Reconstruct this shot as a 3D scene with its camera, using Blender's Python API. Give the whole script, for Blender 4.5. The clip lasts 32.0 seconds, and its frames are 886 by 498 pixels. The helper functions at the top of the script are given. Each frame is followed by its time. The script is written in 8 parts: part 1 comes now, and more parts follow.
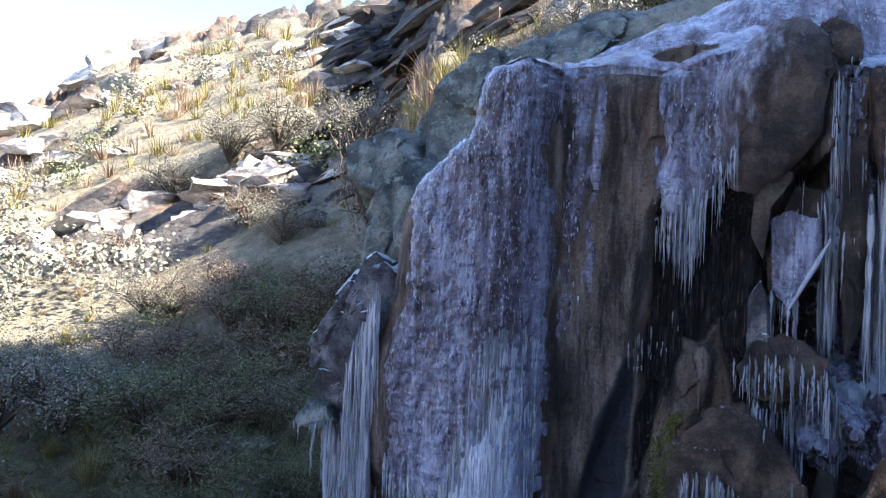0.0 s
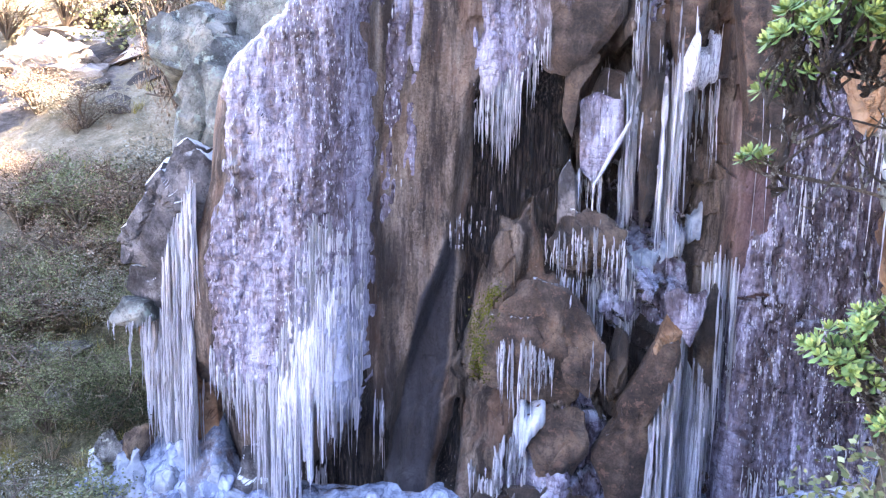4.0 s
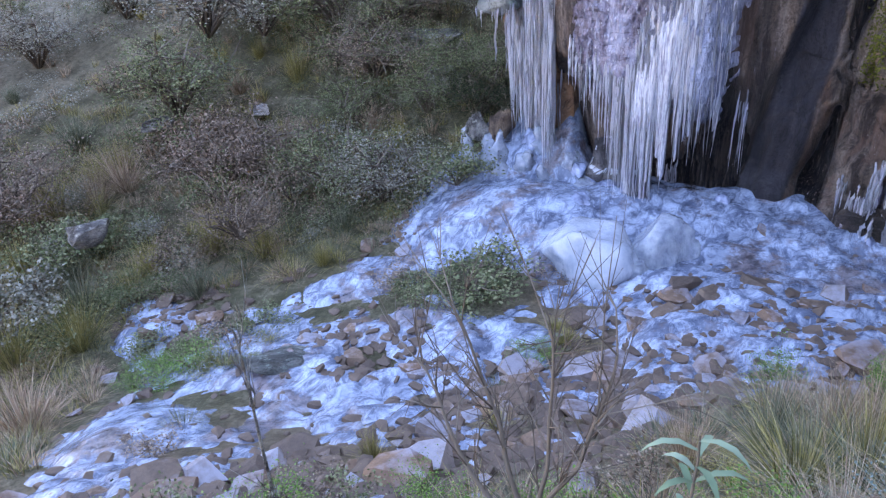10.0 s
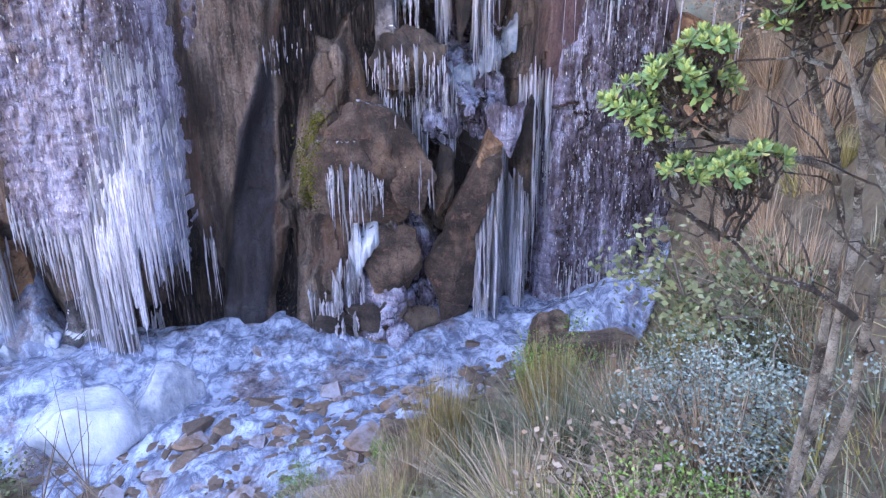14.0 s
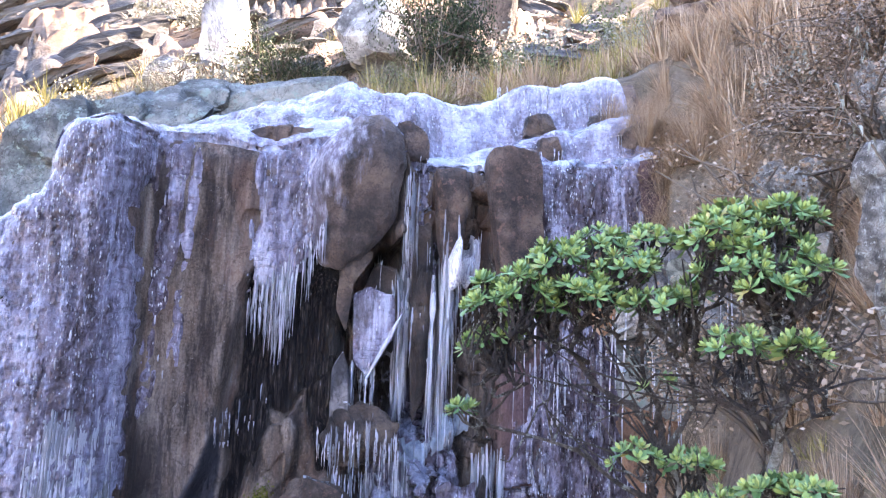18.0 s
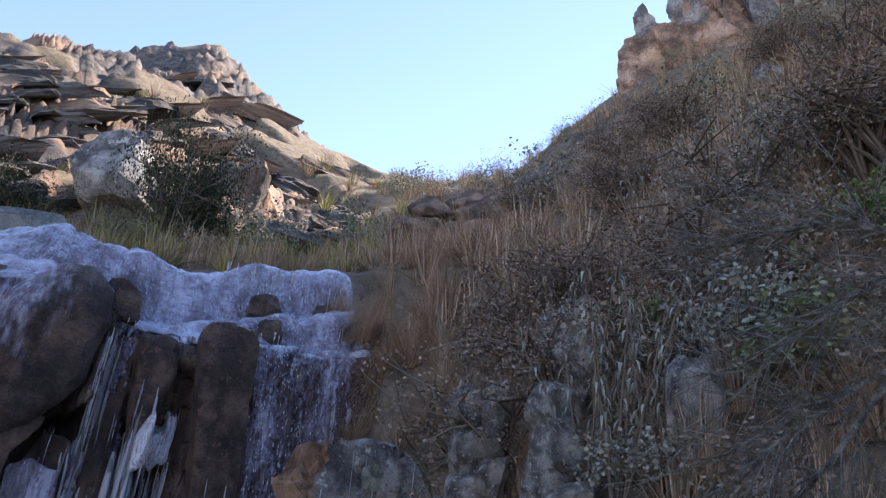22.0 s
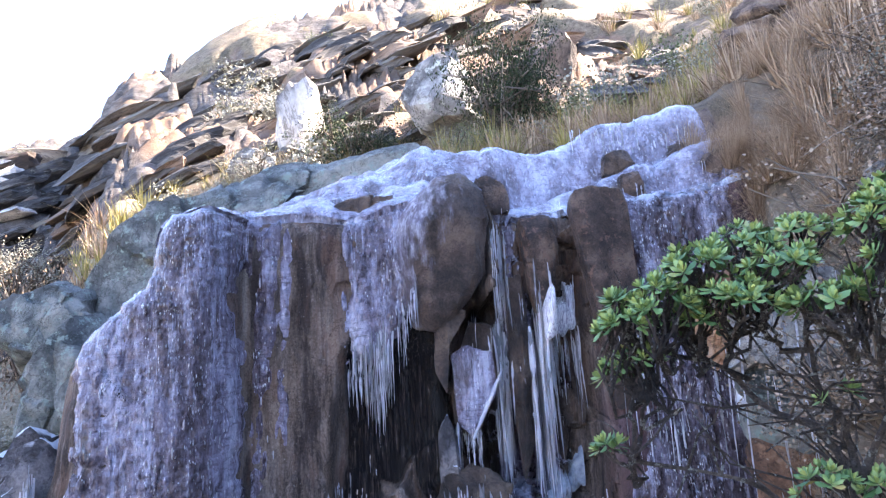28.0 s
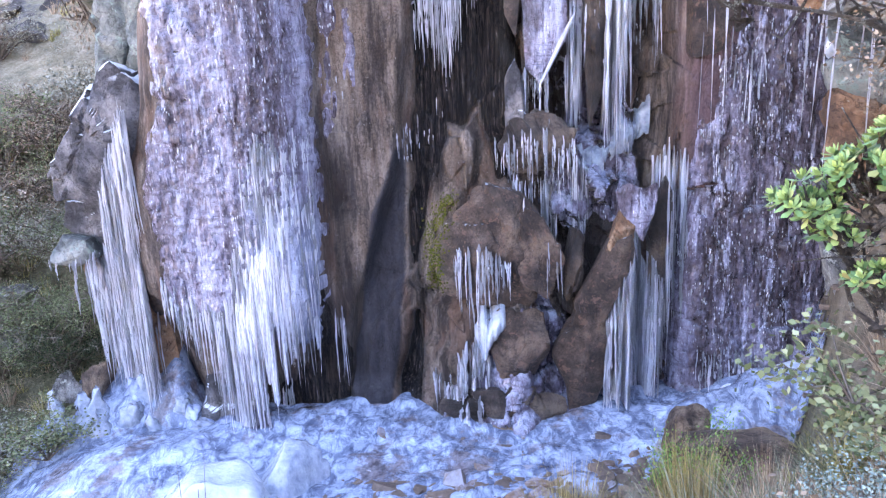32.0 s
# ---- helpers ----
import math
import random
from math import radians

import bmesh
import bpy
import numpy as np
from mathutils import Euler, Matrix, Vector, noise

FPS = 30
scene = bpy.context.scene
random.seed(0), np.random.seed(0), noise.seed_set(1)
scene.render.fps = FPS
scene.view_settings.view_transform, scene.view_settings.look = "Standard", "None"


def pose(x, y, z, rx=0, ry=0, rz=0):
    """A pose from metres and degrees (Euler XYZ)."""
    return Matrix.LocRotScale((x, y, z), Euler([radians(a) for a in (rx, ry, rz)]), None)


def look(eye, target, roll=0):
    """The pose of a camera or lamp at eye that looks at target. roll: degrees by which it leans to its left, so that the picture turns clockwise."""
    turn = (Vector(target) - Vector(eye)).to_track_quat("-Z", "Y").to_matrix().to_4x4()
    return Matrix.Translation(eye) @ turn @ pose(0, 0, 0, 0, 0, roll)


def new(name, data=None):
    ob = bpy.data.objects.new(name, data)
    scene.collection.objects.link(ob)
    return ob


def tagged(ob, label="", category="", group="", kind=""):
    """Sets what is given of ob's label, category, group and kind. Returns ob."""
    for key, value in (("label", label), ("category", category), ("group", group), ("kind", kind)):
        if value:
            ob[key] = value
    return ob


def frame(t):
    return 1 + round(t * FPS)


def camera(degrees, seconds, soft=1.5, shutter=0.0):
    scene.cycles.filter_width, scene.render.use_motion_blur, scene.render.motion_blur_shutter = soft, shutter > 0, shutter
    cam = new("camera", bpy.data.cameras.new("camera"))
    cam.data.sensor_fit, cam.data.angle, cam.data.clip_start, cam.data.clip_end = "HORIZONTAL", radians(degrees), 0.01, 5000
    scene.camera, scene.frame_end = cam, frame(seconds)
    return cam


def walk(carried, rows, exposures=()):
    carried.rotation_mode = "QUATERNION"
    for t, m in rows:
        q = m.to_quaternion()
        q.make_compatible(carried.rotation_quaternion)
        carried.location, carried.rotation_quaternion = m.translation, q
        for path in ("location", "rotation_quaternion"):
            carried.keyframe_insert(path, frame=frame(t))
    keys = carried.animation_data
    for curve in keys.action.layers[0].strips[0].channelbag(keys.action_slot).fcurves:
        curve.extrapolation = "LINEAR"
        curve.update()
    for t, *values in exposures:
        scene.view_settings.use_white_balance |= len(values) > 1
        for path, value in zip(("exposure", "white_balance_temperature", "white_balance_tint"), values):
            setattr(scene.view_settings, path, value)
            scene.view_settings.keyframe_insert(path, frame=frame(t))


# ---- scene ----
cam = camera(63.2, 32.0, soft=1.25)
# seconds, eye x y z, Euler degrees
ROWS = [
    (0.0, 0.037, 0.013, 4.819, 91.03, -2.32, 20.24),
    (0.5, 0.056, 0.023, 4.827, 91.31, -2.35, 14.54),
    (1.0, 0.078, 0.037, 4.834, 91.84, -2.43, 8.71),
    (1.5, 0.100, 0.050, 4.840, 92.68, -1.92, 3.53),
    (2.0, 0.115, 0.060, 4.840, 93.64, -2.16, -0.51),
    (2.5, 0.120, 0.066, 4.832, 93.73, -1.58, -0.64),
    (3.0, 0.115, 0.071, 4.816, 88.94, -1.74, 1.80),
    (3.5, 0.104, 0.077, 4.797, 85.94, -1.33, 4.53),
    (4.0, 0.092, 0.082, 4.781, 82.51, -1.17, 6.66),
    (4.5, 0.082, 0.085, 4.769, 78.02, -0.07, 8.89),
    (6.5, 0.015, 0.077, 4.659, 68.29, 3.58, 15.74),
    (7.0, 0.015, 0.082, 4.656, 66.97, 3.06, 16.32),
    (7.5, 0.018, 0.086, 4.656, 65.69, 2.25, 18.30),
    (8.0, 0.020, 0.087, 4.658, 63.55, 2.35, 21.31),
    (8.5, 0.017, 0.084, 4.658, 61.79, 3.16, 24.44),
    (9.0, 0.011, 0.076, 4.656, 60.28, 3.45, 27.63),
    (9.5, 0.004, 0.068, 4.653, 59.84, 3.52, 29.87),
    (10.0, -0.001, 0.059, 4.651, 59.84, 3.73, 33.12),
    (10.5, -0.004, 0.051, 4.649, 58.61, 3.70, 35.72),
    (11.0, -0.000, 0.048, 4.647, 56.74, 3.54, 37.61),
    (11.5, 0.013, 0.050, 4.648, 56.27, 2.21, 35.26),
    (12.0, 0.035, 0.057, 4.653, 56.84, 0.71, 24.87),
    (12.5, 0.060, 0.065, 4.661, 58.78, -0.36, 11.31),
    (13.0, 0.084, 0.074, 4.673, 59.78, -1.80, 3.44),
    (13.5, 0.101, 0.083, 4.688, 63.51, -0.97, -4.16),
    (14.0, 0.112, 0.091, 4.702, 69.17, 0.16, -7.50),
    (14.5, 0.117, 0.096, 4.714, 71.91, -0.36, -9.51),
    (16.5, 0.161, 0.089, 4.792, 86.21, -1.41, -6.46),
    (17.0, 0.166, 0.084, 4.815, 89.28, -1.37, -7.69),
    (17.5, 0.169, 0.073, 4.845, 92.92, -1.17, -9.18),
    (18.0, 0.169, 0.056, 4.878, 97.59, -2.08, -10.58),
    (18.5, 0.167, 0.036, 4.909, 101.12, -2.54, -9.93),
    (19.0, 0.167, 0.015, 4.937, 103.84, -3.05, -10.05),
    (19.5, 0.173, -0.002, 4.960, 107.54, -3.38, -13.40),
    (20.0, 0.185, -0.016, 4.980, 110.40, -2.48, -16.18),
    (20.5, 0.200, -0.027, 4.996, 111.41, -2.02, -18.54),
    (21.0, 0.219, -0.034, 5.011, 112.76, -2.81, -22.34),
    (21.5, 0.239, -0.040, 5.024, 112.91, -3.89, -27.12),
    (22.0, 0.255, -0.045, 5.036, 113.12, -5.52, -33.45),
    (22.5, 0.267, -0.054, 5.049, 114.58, -7.55, -39.01),
    (23.0, 0.274, -0.067, 5.062, 117.70, -9.77, -46.92),
    (23.5, 0.275, -0.081, 5.073, 120.25, -9.32, -50.83),
    (24.0, 0.268, -0.088, 5.074, 122.01, -8.03, -51.80),
    (24.5, 0.254, -0.076, 5.062, 120.62, -6.35, -46.24),
    (25.0, 0.233, -0.044, 5.041, 115.67, -5.40, -34.12),
    (25.5, 0.203, -0.004, 5.020, 110.38, -1.52, -19.83),
    (26.0, 0.171, 0.032, 5.004, 107.87, 2.28, -9.18),
    (26.5, 0.142, 0.057, 4.993, 105.73, 2.22, -1.73),
    (28.5, 0.139, 0.173, 4.809, 98.57, 4.00, -3.22),
    (29.0, 0.138, 0.185, 4.788, 92.44, 3.80, -3.77),
    (29.5, 0.135, 0.196, 4.769, 88.61, 2.56, -2.56),
    (30.0, 0.130, 0.204, 4.751, 85.14, 1.42, -1.55),
    (30.5, 0.125, 0.208, 4.735, 82.95, 1.67, -0.19),
    (31.0, 0.120, 0.210, 4.723, 80.57, 2.00, 0.42),
    (31.5, 0.116, 0.210, 4.714, 78.16, 2.53, 1.07),
    (32.0, 0.114, 0.210, 4.708, 75.70, 2.40, 2.33),
]
EXPOSURE = [(0.0, 2.55, 6600, 12), (1.0, 3.5, 6950, 16), (2.0, 4.15, 7250, 18), (4.0, 4.6, 8400, 26), (7.0, 3.97, 8800, 26), (9.0, 3.8, 8500, 23), (13.0, 3.85, 8500, 25), (14.5, 4.4, 8600, 28), (17.0, 4.55, 8200, 27), (18.0, 4.1, 7600, 24), (19.0, 3.55, 7300, 23), (20.0, 2.75, 6700, 16), (22.0, 2.0, 6900, 19), (23.0, 1.95, 6900, 20), (24.0, 1.65, 6400, 12), (24.5, 1.68, 6400, 14), (25.0, 1.92, 5850, 22), (26.0, 2.55, 5900, 16), (29.0, 4.08, 7700, 22), (30.0, 4.52, 8000, 23), (32.0, 4.58, 8500, 25)]
walk(cam, [(t, pose(*p)) for t, *p in ROWS], EXPOSURE)

# ---- light ----
SUN_AZ, SUN_EL = 72.0, 41.8  # degrees to the right of +y, and up
world = bpy.data.worlds.new("sky")
scene.world = world
world.use_nodes = True
wn = world.node_tree.nodes
sky = wn.new("ShaderNodeTexSky")
sky.sky_type, sky.sun_disc = "NISHITA", False
sky.sun_elevation, sky.sun_rotation = radians(SUN_EL), radians(SUN_AZ)
sky.altitude, sky.air_density, sky.dust_density, sky.ozone_density = 3500, 0.9, 0.15, 1.2
wn["Background"].inputs["Strength"].default_value = 0.15
world.node_tree.links.new(sky.outputs[0], wn["Background"].inputs["Color"])
sun = new("sun", bpy.data.lights.new("sun", "SUN"))
sun.data.energy, sun.data.angle, sun.data.color = 5.0, radians(0.55), (1.0, 0.94, 0.84)
sa, se = radians(SUN_AZ), radians(SUN_EL)
sun.matrix_world = look((0, 0, 0), (-math.sin(sa) * math.cos(se), -math.cos(sa) * math.cos(se), -math.sin(se)))


# ---- number tools ----
def _hash(i, j, k, seed):
    h = (i * 374761393 + j * 668265263 + k * 2147483647 + seed * 1274126177) & 0xFFFFFFFF
    h = ((h ^ (h >> 13)) * 1274126177) & 0xFFFFFFFF
    return ((h ^ (h >> 16)) & 0xFFFF) / 32767.5 - 1.0


def vnoise(x, y, z=0.0, seed=0):
    """Smooth lattice noise in -1..1 for arrays."""
    x, y, z = np.broadcast_arrays(np.asarray(x, float), np.asarray(y, float), np.asarray(z, float))
    i, j, k = (np.floor(a).astype(np.int64) for a in (x, y, z))
    u, v, w = x - i, y - j, z - k
    u, v, w = (a * a * a * (a * (a * 6 - 15) + 10) for a in (u, v, w))
    out = 0
    for di in (0, 1):
        for dj in (0, 1):
            for dk in (0, 1):
                c = (u if di else 1 - u) * (v if dj else 1 - v) * (w if dk else 1 - w)
                out = out + c * _hash(i + di, j + dj, k + dk, seed)
    return out


def fbm(x, y, z=0.0, octaves=4, seed=0, gain=0.5):
    out, amp, tot = 0, 1.0, 0
    for o in range(octaves):
        out = out + amp * vnoise(np.asarray(x) * 2**o + 17.3 * o, np.asarray(y) * 2**o, np.asarray(z) * 2**o, seed + o)
        tot += amp
        amp *= gain
    return out / tot


def sstep(a, b, x):
    u = np.clip((np.asarray(x, float) - a) / (b - a), 0, 1)
    return u * u * (3 - 2 * u)


def crack(x, y, seed=0, jitter=0.9, tilt=False):
    """Distance to the nearest cell border (0 on it) and a random number per cell, or with tilt a random slant of each cell too."""
    x, y = np.asarray(x, float), np.asarray(y, float)
    i, j = np.floor(x).astype(np.int64), np.floor(y).astype(np.int64)
    d1 = np.full(x.shape, 9.0)
    d2 = np.full(x.shape, 9.0)
    rnd = np.zeros(x.shape)
    slant = np.zeros(x.shape)
    for di in (-1, 0, 1):
        for dj in (-1, 0, 1):
            a, b = i + di, j + dj
            px = a + 0.5 + 0.5 * jitter * _hash(a, b, a * 0, seed)
            py = b + 0.5 + 0.5 * jitter * _hash(a, b, a * 0 + 7, seed)
            d = np.hypot(px - x, py - y)
            near = d < d1
            d2 = np.where(near, d1, np.minimum(d2, d))
            rnd = np.where(near, _hash(a, b, a * 0 + 3, seed), rnd)
            if tilt:
                slant = np.where(near, _hash(a, b, a * 0 + 11, seed) * (x - px) + _hash(a, b, a * 0 + 13, seed) * (y - py), slant)
            d1 = np.where(near, d, d1)
    return (d2 - d1, rnd, slant) if tilt else (d2 - d1, rnd)


# ---- mesh tools ----
def mesh(name, verts, faces, mat=None, smooth=True, sharp=0):
    me = bpy.data.meshes.new(name)
    verts = np.asarray(verts, np.float32)
    faces = np.asarray(faces)
    if faces.dtype == object:
        me.from_pydata([tuple(v) for v in verts.tolist()], [], [list(f) for f in faces])
    else:
        n, k = faces.shape
        me.vertices.add(len(verts))
        me.vertices.foreach_set("co", verts.ravel())
        me.loops.add(n * k)
        me.loops.foreach_set("vertex_index", faces.astype(np.int32).ravel())
        me.polygons.add(n)
        me.polygons.foreach_set("loop_start", np.arange(0, n * k, k, dtype=np.int32))
        me.update(calc_edges=True)
        me.validate()
    me.polygons.foreach_set("use_smooth", np.full(len(me.polygons), bool(smooth)))
    if sharp:
        me.set_sharp_from_angle(angle=radians(sharp))
    if mat:
        me.materials.append(mat)
    return me


def thing(name, label, category, me=None, m=None, group="", kind=""):
    ob = new(name, me)
    if m is not None:
        ob.matrix_world = m
    return tagged(ob, label, category, group, kind)


def part(name, me, mat, parent, label="", m=None, kind=""):
    """One mesh object under a thing or a part."""
    if isinstance(me, bmesh.types.BMesh):
        bm, me = me, bpy.data.meshes.new(name)
        bm.to_mesh(me)
        bm.free()
    if mat and not me.materials:
        me.materials.append(mat)
    ob = new(name, me)
    ob.parent = parent
    if m is not None:
        ob.matrix_basis = m
    return tagged(ob, label, "", "", kind)


def grid_faces(nu, nv, keep=None):
    i, j = np.meshgrid(np.arange(nu - 1), np.arange(nv - 1), indexing="ij")
    a = (i * nv + j).ravel()
    f = np.stack([a, a + nv, a + nv + 1, a + 1], 1)
    return f if keep is None else f[keep.ravel()]


def joined(items):
    """One verts/faces pair from many with the same face size."""
    vs, fs, n = [], [], 0
    for v, f in items:
        vs.append(np.asarray(v, float))
        fs.append(np.asarray(f) + n)
        n += len(vs[-1])
    return np.concatenate(vs), np.concatenate(fs)


def tube(points, radii, sides=6):
    """A tapered tube along points: verts, quads."""
    p = np.asarray(points, float)
    r = np.broadcast_to(np.asarray(radii, float), (len(p),))
    t = np.gradient(p, axis=0)
    t /= np.linalg.norm(t, axis=1)[:, None] + 1e-9
    ref = np.array([0.0, 0, 1]) if abs(t[0][2]) < 0.9 else np.array([1.0, 0, 0])
    a = np.cross(t, ref)
    a /= np.linalg.norm(a, axis=1)[:, None] + 1e-9
    b = np.cross(t, a)
    ang = np.arange(sides) * 2 * np.pi / sides
    v = p[:, None] + r[:, None, None] * (np.cos(ang)[None, :, None] * a[:, None] + np.sin(ang)[None, :, None] * b[:, None])
    n = len(p)
    f = []
    for i in range(n - 1):
        for k in range(sides):
            f.append((i * sides + k, i * sides + (k + 1) % sides, (i + 1) * sides + (k + 1) % sides, (i + 1) * sides + k))
    return v.reshape(-1, 3), np.array(f)


def ico(sub):
    bm = bmesh.new()
    bmesh.ops.create_icosphere(bm, subdivisions=sub, radius=1)
    v = np.array([x.co[:] for x in bm.verts])
    f = np.array([[q.index for q in x.verts] for x in bm.faces])
    bm.free()
    return v, f


ICO = {n: ico(n) for n in (2, 3, 4)}


def cut_planes(v, rng, n, near, far, towards=None, spread=1.0, keep=0.97):
    """Clip points by n random planes, to give broken facets."""
    for _ in range(n):
        d = rng.normal(size=3) * spread
        if towards is not None:
            d = d + np.asarray(towards)
        d /= np.linalg.norm(d)
        over = np.clip(v @ d - rng.uniform(near, far) * np.quantile(v @ d, 0.995), 0, None)
        v = v - over[:, None] * d * keep
    return v


def block_shape(seed, n=26, square=0.6):
    """A sharp broken block about one unit across: verts and triangles of the hull of random points."""
    rng = np.random.default_rng(seed)
    p = rng.uniform(-1, 1, (n, 3))
    q = p / np.abs(p).max(1, keepdims=True)
    p = 0.5 * (q * square + p / np.linalg.norm(p, axis=1)[:, None] * (1 - square)) * rng.uniform(0.86, 1.0, (n, 1))
    bm = bmesh.new()
    for c in p:
        bm.verts.new(c)
    bmesh.ops.convex_hull(bm, input=bm.verts)
    for v in [v for v in bm.verts if not v.link_faces]:
        bm.verts.remove(v)
    bm.verts.index_update()
    v = np.array([x.co[:] for x in bm.verts])
    f = np.array([[k.index for k in x.verts] for x in bm.faces])
    bm.free()
    return v, f


def rock_shape(seed, size=(1, 1, 1), planes=9, cut=0.72, rough=0.06, sub=3, freq=2.2):
    """An angular boulder about size wide, as verts and triangles."""
    rng = np.random.default_rng(seed)
    v, f = ICO[sub]
    v = v * 1.0
    for _ in range(planes):
        n = rng.normal(size=3)
        n /= np.linalg.norm(n)
        d = cut * rng.uniform(0.75, 1.15)
        over = np.clip(v @ n - d, 0, None)
        v = v - over[:, None] * n * 0.96
    v = v + v * (rough * fbm(v[:, 0] * freq, v[:, 1] * freq, v[:, 2] * freq, 4, seed))[:, None]
    return v * np.asarray(size) * 0.62, f


# ---- materials ----
def node_mat(name):
    mat = bpy.data.materials.new(name)
    mat.use_nodes = True
    nt = mat.node_tree
    return mat, nt, nt.nodes["Principled BSDF"]


def ramp(nt, fac, stops):
    r = nt.nodes.new("ShaderNodeValToRGB")
    el = r.color_ramp.elements
    while len(el) < len(stops):
        el.new(0.5)
    for e, (p, c) in zip(el, stops):
        e.position, e.color = p, (*c, 1) if len(c) == 3 else c
    nt.links.new(fac, r.inputs[0])
    return r.outputs[0]


def tex(nt, scale, detail=6, rough=0.6, stretch=(1, 1, 1), kind="noise", coords="Object", distortion=0.0):
    co = nt.nodes.new("ShaderNodeTexCoord")
    mp = nt.nodes.new("ShaderNodeMapping")
    mp.inputs["Scale"].default_value = stretch
    nt.links.new(co.outputs[coords], mp.inputs[0])
    if kind == "noise":
        n = nt.nodes.new("ShaderNodeTexNoise")
        n.inputs["Scale"].default_value, n.inputs["Detail"].default_value = scale, detail
        n.inputs["Roughness"].default_value, n.inputs["Distortion"].default_value = rough, distortion
        out = n.outputs["Fac"]
    else:
        n = nt.nodes.new("ShaderNodeTexVoronoi")
        n.inputs["Scale"].default_value = scale
        n.feature = kind
        out = n.outputs["Distance"]
    nt.links.new(mp.outputs[0], n.inputs["Vector"])
    return out


def mixc(nt, fac, a, b, mode="MIX"):
    m = nt.nodes.new("ShaderNodeMix")
    m.data_type, m.blend_type = "RGBA", mode
    for sock, val in ((m.inputs["Factor"], fac), (m.inputs[6], a), (m.inputs[7], b)):
        if isinstance(val, bpy.types.NodeSocket):
            nt.links.new(val, sock)
        elif isinstance(val, (int, float)):
            sock.default_value = val
        else:
            sock.default_value = (*val, 1)
    return m.outputs[2]


def calc(nt, op, a, b=0.0, c=None):
    m = nt.nodes.new("ShaderNodeMath")
    m.operation = op
    for k, val in enumerate((a, b) if c is None else (a, b, c)):
        if isinstance(val, bpy.types.NodeSocket):
            nt.links.new(val, m.inputs[k])
        else:
            m.inputs[k].default_value = val
    return m.outputs[0]


def bump(nt, bsdf, height, strength=0.4, dist=0.02, normal=None):
    b = nt.nodes.new("ShaderNodeBump")
    b.inputs["Strength"].default_value, b.inputs["Distance"].default_value = strength, dist
    nt.links.new(height, b.inputs["Height"])
    if normal is not None:
        nt.links.new(normal, b.inputs["Normal"])
    nt.links.new(b.outputs[0], bsdf.inputs["Normal"])
    return b.outputs[0]


def attr(nt, name):
    a = nt.nodes.new("ShaderNodeAttribute")
    a.attribute_name = name
    return a.outputs["Fac"]


def rand_of(nt, island=False):
    if island:
        return nt.nodes.new("ShaderNodeNewGeometry").outputs["Random Per Island"]
    return nt.nodes.new("ShaderNodeObjectInfo").outputs["Random"]


def rock_material(name, dark, mid, light, scale=1.6, rough=0.85, lichen=None, bumpy=0.5, stretch=(1, 1, 1), coords="Object"):
    mat, nt, p = node_mat(name)
    big = tex(nt, scale, 5, 0.6, stretch, coords=coords)
    fine = tex(nt, scale * 14, 8, 0.7, coords=coords)
    both = calc(nt, "ADD", calc(nt, "MULTIPLY", big, 0.65), calc(nt, "MULTIPLY", fine, 0.35))
    col = ramp(nt, both, [(0.4, dark), (0.5, mid), (0.6, light)])
    col = mixc(nt, calc(nt, "MULTIPLY", rand_of(nt), 0.35), col, mid, "MULTIPLY")
    stain = ramp(nt, tex(nt, scale * 0.7, 6, 0.72, coords=coords), [(0.43, (0.4, 0.38, 0.37)), (0.5, (1, 1, 1)), (0.58, (1.35, 1.28, 1.2))])
    col = mixc(nt, 0.75, col, stain, "MULTIPLY")
    seam = ramp(nt, tex(nt, scale * 1.3, 7, 0.7, coords=coords, distortion=1.0), [(0.482, (1, 1, 1)), (0.497, (0.2, 0.18, 0.17)), (0.503, (0.2, 0.18, 0.17)), (0.518, (1, 1, 1))])
    col = mixc(nt, 0.7, col, seam, "MULTIPLY")
    if lichen:
        spots = tex(nt, scale * 3.2, 6, 0.75, coords=coords)
        col = mixc(nt, ramp(nt, spots, [(0.56, (0, 0, 0)), (0.62, (1, 1, 1))]), col, lichen)
    nt.links.new(col, p.inputs["Base Color"])
    p.inputs["Roughness"].default_value = rough
    crackle = tex(nt, scale * 4, 8, 0.75, coords=coords)
    bump(nt, p, calc(nt, "ADD", crackle, calc(nt, "MULTIPLY", fine, 0.5)), min(1.0, bumpy * 1.7), 0.09)
    return mat


M_BOULDER = rock_material("grey_boulder", (0.10, 0.095, 0.09), (0.2, 0.19, 0.18), (0.34, 0.33, 0.31), 1.4, lichen=(0.42, 0.42, 0.36))
M_BROWN = rock_material("brown_boulder", (0.10, 0.062, 0.045), (0.20, 0.135, 0.095), (0.33, 0.24, 0.17), 1.8)
M_ORANGE = rock_material("orange_rock", (0.2, 0.1, 0.055), (0.33, 0.18, 0.1), (0.42, 0.29, 0.2), 1.3)
M_TEAL = rock_material("teal_lichen_rock", (0.09, 0.11, 0.105), (0.175, 0.19, 0.18), (0.28, 0.285, 0.265), 1.6, lichen=(0.24, 0.31, 0.27))
M_PALE = rock_material("pale_sunlit_rock", (0.26, 0.235, 0.215), (0.45, 0.415, 0.385), (0.6, 0.565, 0.53), 0.9)

